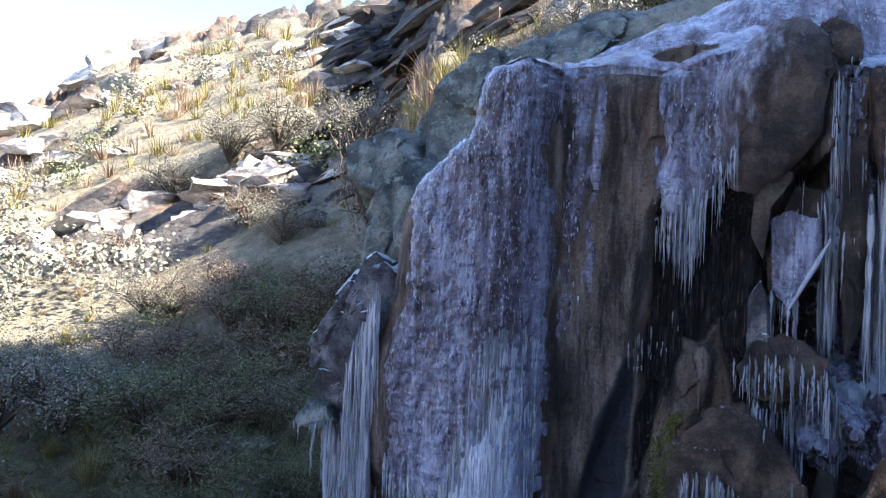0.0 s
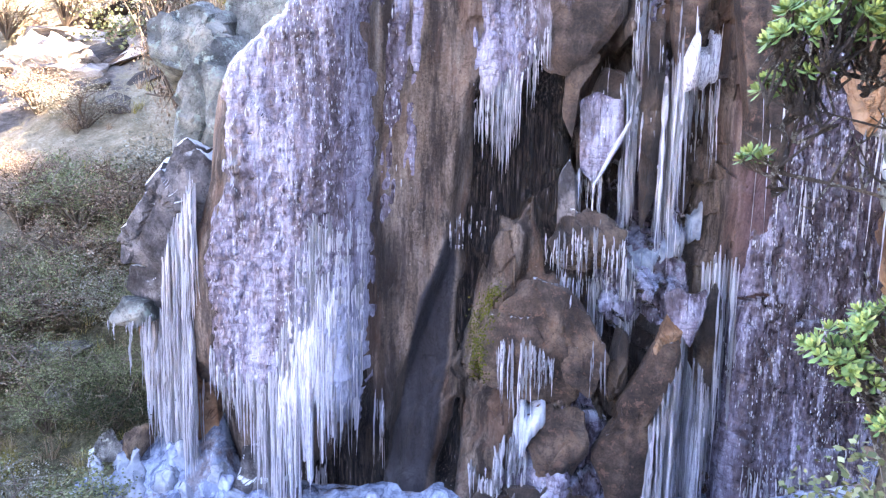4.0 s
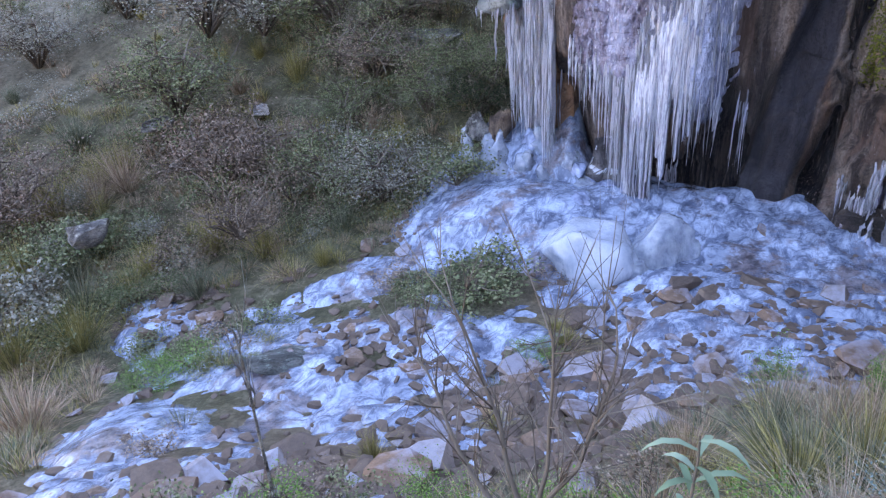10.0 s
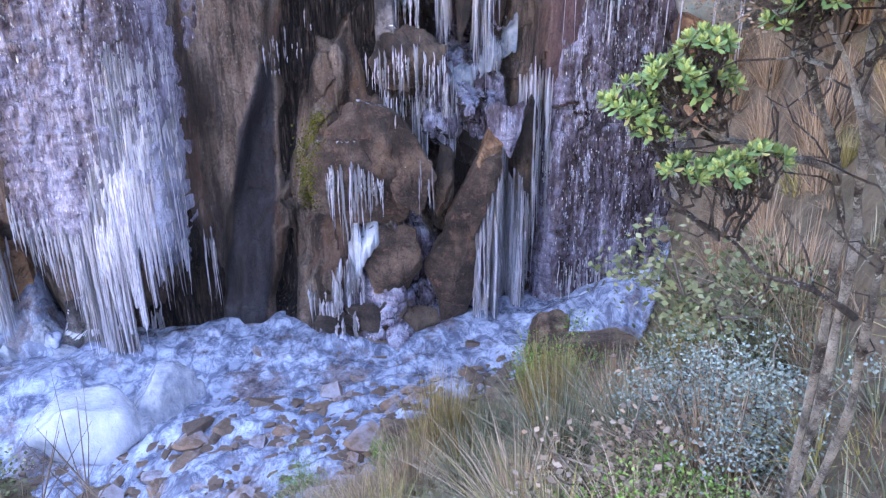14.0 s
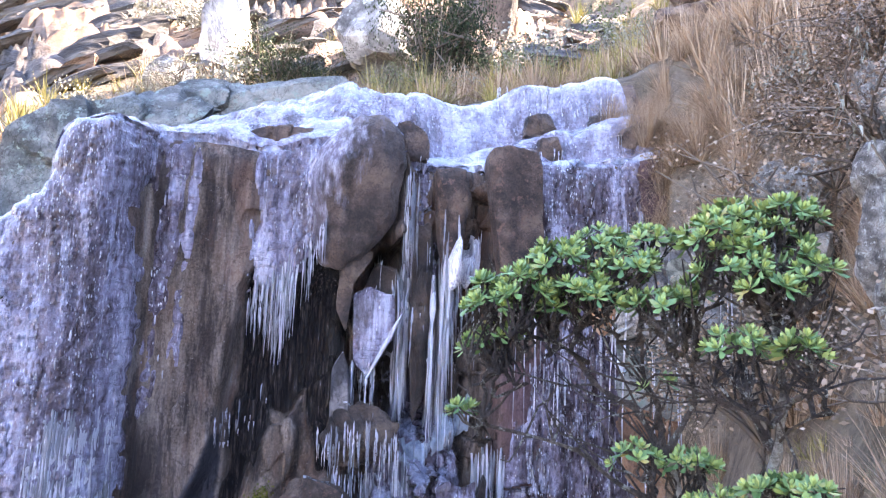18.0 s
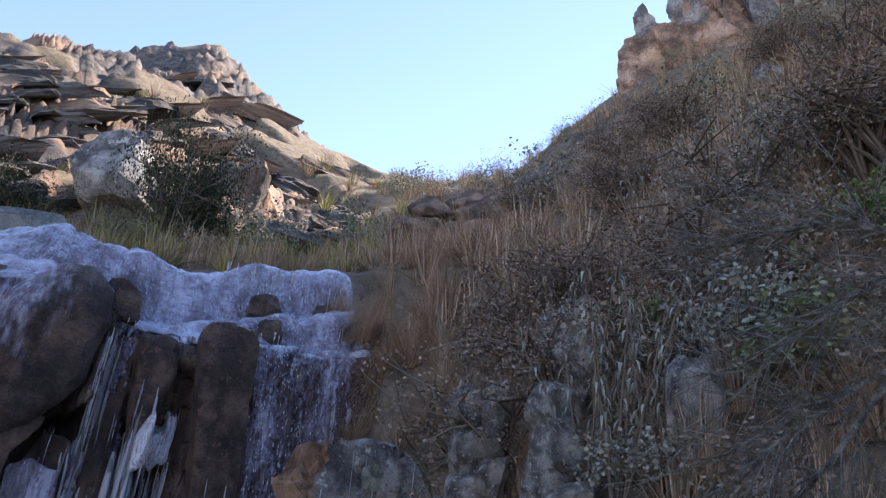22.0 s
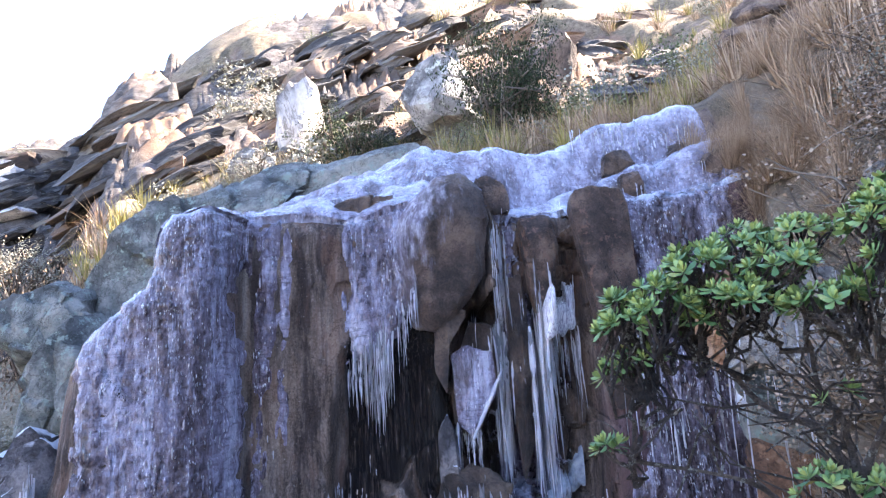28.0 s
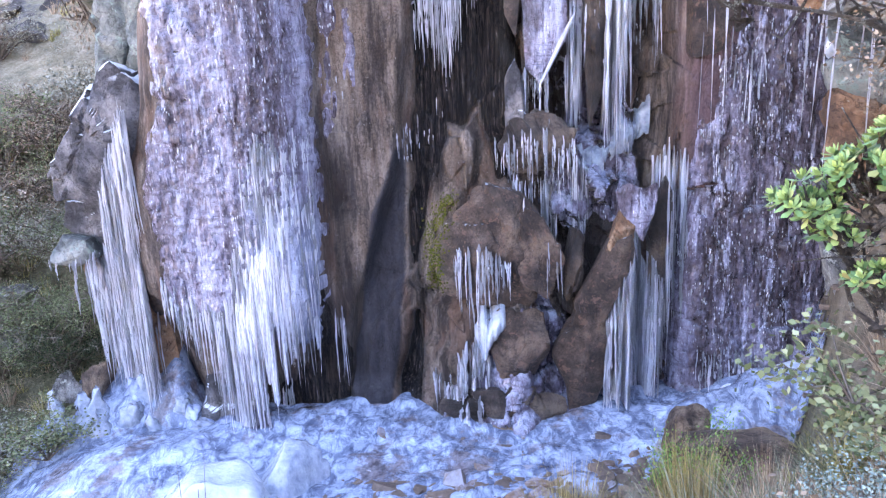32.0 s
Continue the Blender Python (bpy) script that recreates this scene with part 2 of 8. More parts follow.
# ---- the ground: one sheet in rings round the viewpoint ----
RINGS = np.array([0, 1.5, 3, 5, 7.5, 9.4, 12, 18, 30, 50, 80, 150])
PLAN = {
    -135: (3.3, 2.7, 2, 1, 0, -1, -1.5, -3, -4, 0, 10, 20),
    -90: (3.3, 2.6, 1.8, 0.8, -0.2, -0.6, -0.9, -1, 1, 7, 15, 24),
    -65: (3.3, 2.5, 1.6, 0.5, -0.5, -0.5, 0.1, 1.6, 5, 10.5, 16, 20),
    -52: (3.3, 2.4, 1.4, 0.3, -0.3, -0.3, 0.3, 2.6, 6.5, 12, 17.5, 20),
    -43: (3.3, 2.4, 1.3, 0.3, -0.1, -0.2, 0.6, 3.2, 8, 16, 27, 30),
    -32: (3.3, 2.4, 1.3, 0.3, 0, 0, 1.3, 4.6, 10.5, 20, 32, 34),
    -26: (3.3, 2.45, 1.35, 0.35, 0, 0.05, 1.8, 5.2, 11.2, 21.5, 33.5, 35),
    -21: (3.3, 2.5, 1.4, 0.4, 0, 0.1, 6.0, 8.8, 16, 28, 36, 36),
    -11: (3.3, 2.7, 1.7, 0.6, 0.1, 0.1, 7.6, 9.8, 18, 34, 42, 40),
    0: (3.3, 2.9, 2.0, 0.8, 0.1, 0.1, 8.3, 10.4, 18, 36, 54, 46),
    9: (3.3, 3.0, 2.2, 1.0, 0.2, 0.1, 8.8, 10.8, 17.5, 35, 61, 50),
    20: (3.3, 3.2, 2.6, 1.6, 0.5, 0.2, 9.2, 11.2, 18, 33, 50, 45),
    25: (3.3, 3.3, 2.7, 1.8, 0.7, 0.3, 9.3, 11.6, 18.6, 32, 47, 43),
    29: (3.3, 3.3, 2.9, 2.3, 2.2, 6.2, 9.7, 12.2, 19.5, 31.5, 44, 42),
    36: (3.3, 3.3, 3.2, 3.6, 5.2, 7.4, 9.9, 13, 20.8, 33, 46, 46),
    46: (3.3, 3.5, 4.0, 5.2, 7.2, 8.6, 10.6, 15, 24.5, 41.5, 46, 50),
    58: (3.3, 3.7, 4.6, 6.2, 8.2, 9.8, 12.2, 17.4, 27, 45, 50, 55),
    67: (3.3, 3.75, 4.8, 6.5, 8.7, 10.4, 13, 19, 31.5, 48, 53, 58),
    74: (3.3, 3.8, 4.9, 6.7, 9, 10.7, 13.4, 19.5, 32, 47, 55, 60),
    88: (3.3, 3.8, 4.9, 6.7, 9, 10.7, 13.4, 19.5, 31.5, 46.5, 58, 65),
    115: (3.3, 3.8, 4.8, 6.5, 8.8, 10.5, 13, 18.5, 29, 43, 54, 60),
    150: (3.3, 3.5, 4, 4.8, 6, 7, 8.5, 12, 18, 26, 34, 40),
    180: (3.3, 3.1, 2.9, 2.6, 2.2, 2.1, 2.2, 3, 5, 9, 14, 22),
}
_az = np.array(sorted(PLAN))
_tab = np.array([PLAN[a] for a in _az], float)
_az = np.concatenate([[_az[-1] - 360], _az, [_az[0] + 360]])
_tab = np.concatenate([_tab[-1:], _tab, _tab[:1]])


def _ring_mix(r):
    """Index and weight between rings."""
    i = np.clip(np.searchsorted(RINGS, r, side="right") - 1, 0, len(RINGS) - 2)
    return i, np.clip((r - RINGS[i]) / (RINGS[i + 1] - RINGS[i]), 0, 1)


def base_height(x, y):
    x, y = np.asarray(x, float), np.asarray(y, float)
    r, az = np.hypot(x, y), np.degrees(np.arctan2(x, y))
    a = np.clip(np.searchsorted(_az, az, side="right") - 1, 0, len(_az) - 2)
    u = (az - _az[a]) / (_az[a + 1] - _az[a])
    u = u * u * (3 - 2 * u) * 0.5 + u * 0.5
    i, w = _ring_mix(r)
    # behind the wall the step from foot to lip is sudden, elsewhere it is a slope
    inwall = sstep(-24, -21, az) * (1 - sstep(26.0, 29.0, az))
    sharp = sstep(11.9, 12.5, y)
    w = np.where(i == 5, w * (1 - inwall) + inwall * sharp, w)
    low = _tab[a, i] * (1 - u) + _tab[a + 1, i] * u
    high = _tab[a, i + 1] * (1 - u) + _tab[a + 1, i + 1] * u
    h = low * (1 - w) + high * w
    # keep the foot of the wall low out to the wall's own face
    pool = inwall * (1 - sharp) * sstep(8.5, 9.4, r)
    foot = _tab[a, 5] * (1 - u) + _tab[a + 1, 5] * u
    return h * (1 - pool) + foot * pool


def rocky(x, y):
    """How much of the ground is bare bedded rock, 0..1."""
    r, az = np.hypot(x, y), np.degrees(np.arctan2(x, y))
    n = fbm(x * 0.09, y * 0.09, 0, 4, 31)
    back = sstep(-36, -24, az) * (1 - sstep(20, 27, az)) * sstep(19, 24, r)
    left = sstep(-62, -50, az) * (1 - sstep(-30, -24, az)) * sstep(0.02, 0.18, n + 0.25 * sstep(45, 75, r) + 0.12 * np.sin(r * 0.55) + 0.06) * sstep(17, 24, r)
    right = sstep(20, 30, az) * sstep(0.22, 0.32, n) * sstep(10, 14, r)
    return np.clip(np.maximum(np.maximum(back * sstep(-0.42, -0.2, n + 0.2 * sstep(-8, -20, az)), left), right * 0.8), 0, 1)


def height(x, y):
    x, y = np.asarray(x, float), np.asarray(y, float)
    r, az = np.hypot(x, y), np.degrees(np.arctan2(x, y))
    h = base_height(x, y)
    far = sstep(10, 30, r)
    h = h + 0.06 * fbm(x * 0.9, y * 0.9, 0, 4, 3) * sstep(0.5, 3, r) + far * 0.9 * fbm(x * 0.11, y * 0.11, 0, 4, 5)
    k = rocky(x, y)
    # bedding: slabs that dip to the left, broken by joints
    q = h * 1.0 - 0.95 * x + 0.2 * y + 1.2 * fbm(x * 0.07, y * 0.07, 0, 3, 9)
    bed = 2.1 * (1 + 0.3 * vnoise(q * 0.15, 0, 0, 4))
    step = (np.floor(q / bed) + sstep(0.72, 1.0, q / bed - np.floor(q / bed))) * bed - q
    e, c = crack(x * 0.16 + 0.12 * h, y * 0.12 - 0.05 * h, 12)
    e2, c2 = crack(x * 0.5 + 0.2 * h, y * 0.4 + 0.1 * h, 13)
    rough = 0.95 * step + 1.1 * c - 0.9 * np.exp(-e * 14) + 0.35 * c2 - 0.3 * np.exp(-e2 * 9)
    return h + k * far * rough * np.clip(r / 40, 0.3, 1.3)


def ground_z(x, y):
    return float(height(np.array([x]), np.array([y]))[0])


def place_on(x, y, sink=0.0):
    return ground_z(x, y) - sink


az_fine = np.concatenate([np.arange(-180, -78, 3.0), np.arange(-78, 100, 0.33), np.arange(100, 179, 3.0), [180.0]])
r_fine = np.concatenate([[0.02], np.arange(0.3, 9.4, 0.14), np.arange(9.4, 12, 0.1), 12 * np.exp(np.linspace(0, np.log(150 / 12), 250)), [220, 400, 900, 2000, 4000]])
AZ, RR = np.meshgrid(np.radians(az_fine), r_fine, indexing="ij")
GX, GY = RR * np.sin(AZ), RR * np.cos(AZ)
GZ = height(GX, GY)
far_drop = sstep(110, 400, RR)
GZ = GZ * (1 - far_drop) + far_drop * 12.0
gmat, nt, p = node_mat("hillside_ground")
n_big = tex(nt, 0.35, 5, 0.6)
n_mid = tex(nt, 2.6, 6, 0.7)
n_fine = tex(nt, 16, 8, 0.75)
grass = ramp(nt, calc(nt, "ADD", calc(nt, "MULTIPLY", n_mid, 0.6), calc(nt, "MULTIPLY", n_fine, 0.4)),
             [(0.34, (0.05, 0.043, 0.03)), (0.46, (0.135, 0.102, 0.072)), (0.57, (0.22, 0.17, 0.12)), (0.7, (0.32, 0.255, 0.185))])
green = ramp(nt, n_big, [(0.42, (0, 0, 0)), (0.6, (1, 1, 1))])
grass = mixc(nt, calc(nt, "MULTIPLY", green, 0.2), grass, mixc(nt, n_mid, (0.05, 0.062, 0.028), (0.15, 0.15, 0.07)))
turf = mixc(nt, ramp(nt, n_fine, [(0.35, (0, 0, 0)), (0.65, (1, 1, 1))]), mixc(nt, n_mid, (0.03, 0.037, 0.017), (0.09, 0.083, 0.047)), mixc(nt, ramp(nt, n_mid, [(0.4, (0, 0, 0)), (0.6, (1, 1, 1))]), (0.07, 0.084, 0.034), (0.27, 0.23, 0.155)))
grass = mixc(nt, calc(nt, "MULTIPLY", attr(nt, "turf"), ramp(nt, n_mid, [(0.35, (0.55, 0.55, 0.55)), (0.6, (1, 1, 1))])), grass, turf)
grass = mixc(nt, calc(nt, "MULTIPLY", attr(nt, "olive"), 0.75), grass, ramp(nt, calc(nt, "ADD", calc(nt, "MULTIPLY", n_mid, 0.6), calc(nt, "MULTIPLY", n_fine, 0.4)), [(0.36, (0.1, 0.09, 0.06)), (0.5, (0.25, 0.225, 0.16)), (0.64, (0.42, 0.38, 0.3))]))
strata = tex(nt, 1.1, 8, 0.7, (1, 1, 2.5))
fine_s = tex(nt, 7.0, 8, 0.75, (1, 1, 2.0))
rockc = ramp(nt, calc(nt, "ADD", calc(nt, "MULTIPLY", strata, 0.6), calc(nt, "MULTIPLY", fine_s, 0.4)),
             [(0.38, (0.038, 0.033, 0.031)), (0.48, (0.082, 0.073, 0.068)), (0.6, (0.17, 0.152, 0.14))])
warm = ramp(nt, tex(nt, 0.12, 4, 0.6), [(0.5, (0, 0, 0)), (0.62, (1, 1, 1))])
rockc = mixc(nt, calc(nt, "MULTIPLY", warm, 0.55), rockc, (0.34, 0.2, 0.12))
edge = calc(nt, "ADD", attr(nt, "rocky"), calc(nt, "MULTIPLY", calc(nt, "SUBTRACT", n_mid, 0.5), 0.9))
isrock = ramp(nt, edge, [(0.42, (0, 0, 0)), (0.55, (1, 1, 1))])
nt.links.new(mixc(nt, isrock, grass, rockc), p.inputs["Base Color"])
p.inputs["Roughness"].default_value = 0.95
p.inputs["Specular IOR Level"].default_value = 0.2
bump(nt, p, calc(nt, "ADD", n_mid, calc(nt, "MULTIPLY", n_fine, 0.6)), 0.8, 0.12)
M_GROUND = gmat

nu, nv = GX.shape
gm = mesh("ground", np.stack([GX, GY, GZ], -1).reshape(-1, 3), grid_faces(nu, nv)[:, ::-1], M_GROUND)
a = gm.attributes.new("rocky", "FLOAT", "POINT")
a.data.foreach_set("value", rocky(GX, GY).ravel().astype(np.float32))
olive_a = sstep(-14, -24, np.degrees(np.arctan2(GX, GY))) * sstep(13, 20, np.hypot(GX, GY))
gm.attributes.new("olive", "FLOAT", "POINT").data.foreach_set("value", olive_a.ravel().astype(np.float32))
# mossy turf on the shaded slope across the stream
g_az, g_r = np.degrees(np.arctan2(GX, GY)), np.hypot(GX, GY)
turf_a = sstep(-24, -32, g_az) * (1 - sstep(-88, -96, -np.abs(g_az))) * (1 - sstep(10, 22, g_r)) * sstep(4.5, 6, g_r)
gm.attributes.new("turf", "FLOAT", "POINT").data.foreach_set("value", turf_a.ravel().astype(np.float32))
thing("ground", "steep valley sides of dry grass and bedded rock", "hillside", gm, kind="structure")

# ---- the waterfall wall ----
def lerp(x, xs, ys):
    return np.interp(x, xs, ys)


EDGE_Z = [-0.8, 0.0, 0.5, 1.0, 1.9, 2.7, 3.3, 4.4, 5.1, 5.5, 5.9, 6.35, 6.55, 7.2]
EDGE_X = [-3.6, -3.75, -3.95, -4.14, -4.35, -4.5, -4.44, -4.08, -4.02, -3.96, -3.69, -3.13, -2.95, -2.85]
LIP_X = [-4.6, -2.85, -2.6, -2.16, -1.0, -0.5, 0.2, 0.65, 0.85, 1.1, 1.35, 1.45, 1.8, 2.4, 3.2, 4.0, 4.85, 5.6]
LIP_Z = [5.2, 7.1, 7.33, 7.42, 7.36, 7.3, 7.5, 7.5, 7.75, 7.85, 7.65, 7.25, 7.25, 7.3, 7.42, 7.44, 7.64, 7.9]


def rib_edge(z):
    """Right edge of the bare brown rib."""
    return lerp(z, [0, 0.3, 1.7, 3.35, 4.6, 5.7, 7.5], [-1.86, -1.83, -1.55, -1.0, -0.8, -0.66, -0.62])


def zone(x, z, zs, lefts, rights):
    """Depth inside an upright patch whose sides run through the given places; negative outside."""
    return np.minimum(np.minimum(x - np.interp(z, zs, lefts), np.interp(z, zs, rights) - x), np.minimum(z - zs[0], zs[-1] - z))


def slate_zone(x, z):
    """The dark slab at the foot of the brown rib."""
    return sstep(-0.015, 0.03, zone(x, z, [-0.2, 1.0, 2.1, 2.85, 3.35, 3.7], [-1.8, -1.62, -1.42, -1.3, -1.06, -0.93], [-1.2, -0.98, -0.88, -0.85, -0.8, -0.83]) + 0.03 * fbm(x * 3, z * 2, 0, 3, 22))


def brown_zone(x, z):
    """Brown slabs that lean below the wet black face."""
    a = zone(x, z, [1.5, 2.2, 2.9, 3.4, 3.95], [-0.8, -0.72, -0.48, -0.36, -0.2], [-0.66, -0.38, -0.08, 0.12, 0.08])
    b = zone(x, z, [0.2, 0.5, 1.2, 1.8, 2.15], [-1.5, -1.5, -1.38, -1.05, -0.75], [-1.05, -1.05, -0.8, -0.7, -0.68])
    n = 0.08 * fbm(x * 3.5, z * 2.5, 0, 3, 23)
    return sstep(-0.02, 0.04, a + n), sstep(-0.02, 0.04, b + n)


def wall_y(x, z):
    """How far off the wall's face stands at a place across and up."""
    y = np.full(np.broadcast(x, z).shape, 9.45)
    # ice-clad buttress with an undercut foot
    left = lerp(z, EDGE_Z, EDGE_X)
    mid, half = (left - 1.93) / 2, (-1.93 - left) / 2 + 0.02
    u = np.clip(np.abs(x - mid) / half, 0, 1)
    butt = (1 - u**3.2) * 0.6 * sstep(-2.1 + 0.25, -2.1 - 0.1, x) + 0.25 * sstep(-1.88, -1.96, x)
    under = sstep(1.15, 1.9, z + 0.35 * vnoise(x * 3, 0, 0, 2))
    y = y - butt * (0.12 + 0.88 * under) - 0.12 * np.sin(np.clip(z, 0, 7) / 7 * np.pi) * sstep(-1.9, -2.2, x)
    # brown rib, then the wet face set back from it
    re = rib_edge(z)
    back = sstep(re - 0.02, re + 0.1, x) * (1 - sstep(2.3, 2.8, x))
    hang = sstep(5.35, 5.75, z + 0.12 * vnoise(x * 4, 1, 0, 6)) * (1 - sstep(0.5, 0.9, x))
    y = y + 0.2 * back * (1 - hang) - 0.1 * sstep(-1.9, -1.7, x) * (1 - back)
    slate, (face_b, foot_b) = slate_zone(x, z), brown_zone(x, z)
    y = y - 0.06 * slate - face_b * (0.1 + 0.07 * (x + 0.5)) - 0.2 * foot_b
    # boulder wedged at the lip
    b = np.clip(1 - ((x - 0.98) / 0.52) ** 2 - ((z - 7.0) / 1.0) ** 2, 0, 1)
    y = y - 0.2 * np.sqrt(b)
    # deep joint and broken recess right of it
    rec = sstep(0.5, 0.95, x) * (1 - sstep(2.35, 2.7, x)) * (1 - sstep(5.9, 6.6, z + 0.5 * (x - 1.0)))
    y = y + 0.42 * rec
    j = np.exp(-(((x - 1.12 - 0.1 * np.sin(z * 2)) / 0.09) ** 2)) * sstep(3.5, 4.2, z) * (1 - sstep(7.2, 7.6, z))
    y = y + 0.35 * j
    # lower ledges in the recess step out towards the foot
    for zz, out, xa, xb in ((3.75, 0.28, 0.4, 2.3), (3.1, 0.22, -0.3, 2.2), (1.75, 0.3, -0.6, 1.5), (1.0, 0.25, -0.8, 2.6), (0.45, 0.3, -1.8, 3.0)):
        y = y - out * (1 - sstep(zz - 0.12, zz + 0.12, z + 0.15 * vnoise(x * 2.2, zz, 0, 8))) * sstep(xa - 0.25, xa + 0.25, x) * (1 - sstep(xb - 0.25, xb + 0.25, x))
    # right-hand wall leans out towards its foot
    rw = sstep(2.5, 2.85, x)
    y = y - rw * (0.1 + 0.06 * (7.0 - z)) + 0.1 * rw * sstep(5.5, 6.2, z)
    y = y - 0.16 * sstep(4.45, 4.9, x)
    return y


DX = 0.025
wx = np.arange(-4.62, 5.3, DX)
nz, ny = 320, 130
cols_y, cols_z = [], []
for x in wx:
    lip = float(lerp(x, LIP_X, LIP_Z))
    z = np.linspace(-0.9, lip, nz)
    yf = wall_y(np.full(nz, x), z)
    yt = np.linspace(yf[-1], 13.6, ny + 1)[1:]
    s1 = float(lerp(x, [-3, -2.4, -1.6, -1.1, -0.6, 0, 0.8, 1.3, 1.5, 2.7, 4.2, 5.3], [0.03, 0.05, 0.2, 0.3, 0.4, 0.45, 0.3, 0.12, 0.1, 0.34, 0.6, 0.7]))
    s2 = float(lerp(x, [-3, -2.4, -1.6, -1.1, -0.6, 0, 0.8, 1.6, 2.6, 3.5, 4.5, 5.6], [0.03, 0.08, 0.25, 0.45, 0.62, 0.68, 0.95, 1.2, 1.05, 1.0, 0.95, 0.9]))
    wob = 0.2 * float(vnoise(x * 0.9, 3.0, 0, 81)) + 0.05 * math.sin(x * 2.3)
    s1 *= 1 + 0.15 * float(vnoise(x * 1.7, 1.0, 0, 82))
    s2 *= 1 + 0.08 * float(vnoise(x * 1.3, 2.0, 0, 83))
    low = lip - max(0.0, lip - float(lerp(x, [0.2, 1.45], [7.5, 7.25]))) * (0.65 < x < 1.45)
    lip = low + (lip - low) * (1 - sstep(9.5, 9.9, yt))
    if x < 1.25:
        zt = lip + s1 * sstep(9.75 + wob, 10.2 + wob, yt) + s2 * sstep(10.3 + wob, 11.2 + wob, yt) + 0.05 * (yt - 9.4)
    else:
        zt = lip + s1 * sstep(9.82 + wob, 10.1 + wob, yt) + s2 * sstep(10.5 + wob, 11.1 + wob, yt) + 0.04 * (yt - 9.4)
    cols_y.append(np.concatenate([yf, yt]))
    cols_z.append(np.concatenate([z, zt]))
WY, WZ = np.array(cols_y), np.array(cols_z)
WX = np.repeat(wx[:, None], nz + ny, 1)
# the left side turns away round a rounded edge
left = lerp(WZ, EDGE_Z, EDGE_X)
d = WX - left
for axis in (0, 1):
    for _ in range(3):
        for arr in (WY, WZ):
            pad = np.pad(arr, [(1, 1) if k == axis else (0, 0) for k in (0, 1)], mode="edge")
            arr[:] = 0.5 * arr + 0.25 * (pad[2:] + pad[:-2] if axis == 0 else pad[:, 2:] + pad[:, :-2])
near_lip = np.exp(-(((np.arange(nz + ny) - nz) / 16.0) ** 2))[None, :] * np.where(WX < 0.7, 1.0, 0.25)
for _ in range(120):
    for arr in (WY, WZ):
        arr[:, 1:-1] += near_lip[:, 1:-1] * 0.24 * (arr[:, 2:] + arr[:, :-2] - 2 * arr[:, 1:-1])
front = 1 - sstep(0, 0.25, np.arange(nz + ny)[None, :] - nz + 0 * WX)
turn = np.where(d < 0.35, 0.45 * (1 - np.sqrt(np.clip(1 - (1 - np.clip(d, 0, 0.35) / 0.35) ** 2, 0, 1))), 0)
WY += turn * front
out = d < 0
WXc = np.where(out, left - 0.0, WX)
WY = np.where(out, np.maximum(WY, 9.3) + 0.2 + np.minimum(-d, 1.2) * 1.6, WY)
WX = WXc
ridge = 1 - np.abs(fbm(WX * 2.4, WZ * 1.1, WY, 4, 46)) * 2
rough = 0.08 * fbm(WX * 1.1, WZ * 0.45, WY * 0.8, 4, 41) + 0.022 * fbm(WX * 6, WZ * 3, WY * 5, 4, 43) + 0.02 * ridge
ce, cr = crack(WX * 1.5 + 0.2 * WZ, WZ * 0.75, 15)
broken = sstep(0.3, 0.9, WX) * (1 - sstep(2.4, 2.8, WX)) + (0.08 + 0.14 * sstep(4.6, 3.4, WZ)) * sstep(-1.2, -0.7, WX) * (1 - sstep(0.3, 0.9, WX)) + 0.12 * sstep(2.4, 2.8, WX) + 0.08
ce2, cr2, sl2 = crack(WX * 2.2 - 0.5 * WZ, WZ * 1.1 + 0.25 * WX, 16, tilt=True)
ce3, cr3, sl3 = crack(WX * 5.0 + 0.6 * WZ, WZ * 2.6 - 0.4 * WX, 18, tilt=True)
rough += broken * (0.1 * cr - 0.08 * np.exp(-ce * 14) + 0.09 * cr2 + 0.3 * sl2 + 0.045 * cr3 + 0.13 * sl3 - 0.03 * np.exp(-ce3 * 9))
WY = WY - rough * front
le, lc = crack(WX * 1.6 + 0.3 * WY, WY * 2.6, 48)
WZ = WZ + (0.07 * fbm(WX * 1.2, WY * 1.5, 0, 4, 44) + 0.05 * vnoise(WX * 3.2, WY * 3.2, 0, 45) * sstep(-2.6, -1.6, WX) + 0.03 * vnoise(WX * 8, WY * 8, 0, 49) + 0.07 * lc * sstep(0.0, 0.25, le) * sstep(1.6, 0.6, WX) * sstep(-2.0, -1.2, WX)) * (1 - front)


zA = zone(WX, WZ, [1.2, 2.0, 3.3, 4.4, 5.1, 5.6, 6.3, 7.0, 9.0], [-3.45, -3.78, -3.86, -3.62, -3.5, -3.72, -3.4, -3.15, -3.1], [-2.0, -1.93, -1.9, -1.88, -1.87, -1.9, -1.95, -1.75, -1.2])
zB = zone(WX, WZ, [5.45, 6.0, 6.6, 7.2, 9], [-0.62, -0.62, -0.58, -0.55, -0.9], [-0.1, 0.2, 0.42, 0.6, 0.7])
zS = zone(WX, WZ, [3.6, 5, 6, 7.3], [-1.86, -1.8, -1.7, -1.64], [-1.74, -1.6, -1.46, -1.36])
zS2 = zone(WX, WZ, [4.4, 5.5, 7.3], [-1.45, -1.42, -1.4], [-1.42, -1.36, -1.25])
zD = zone(WX, WZ, [6.4, 7.0, 8.0], [0.35, 0.3, 0.2], [0.75, 0.9, 0.85])
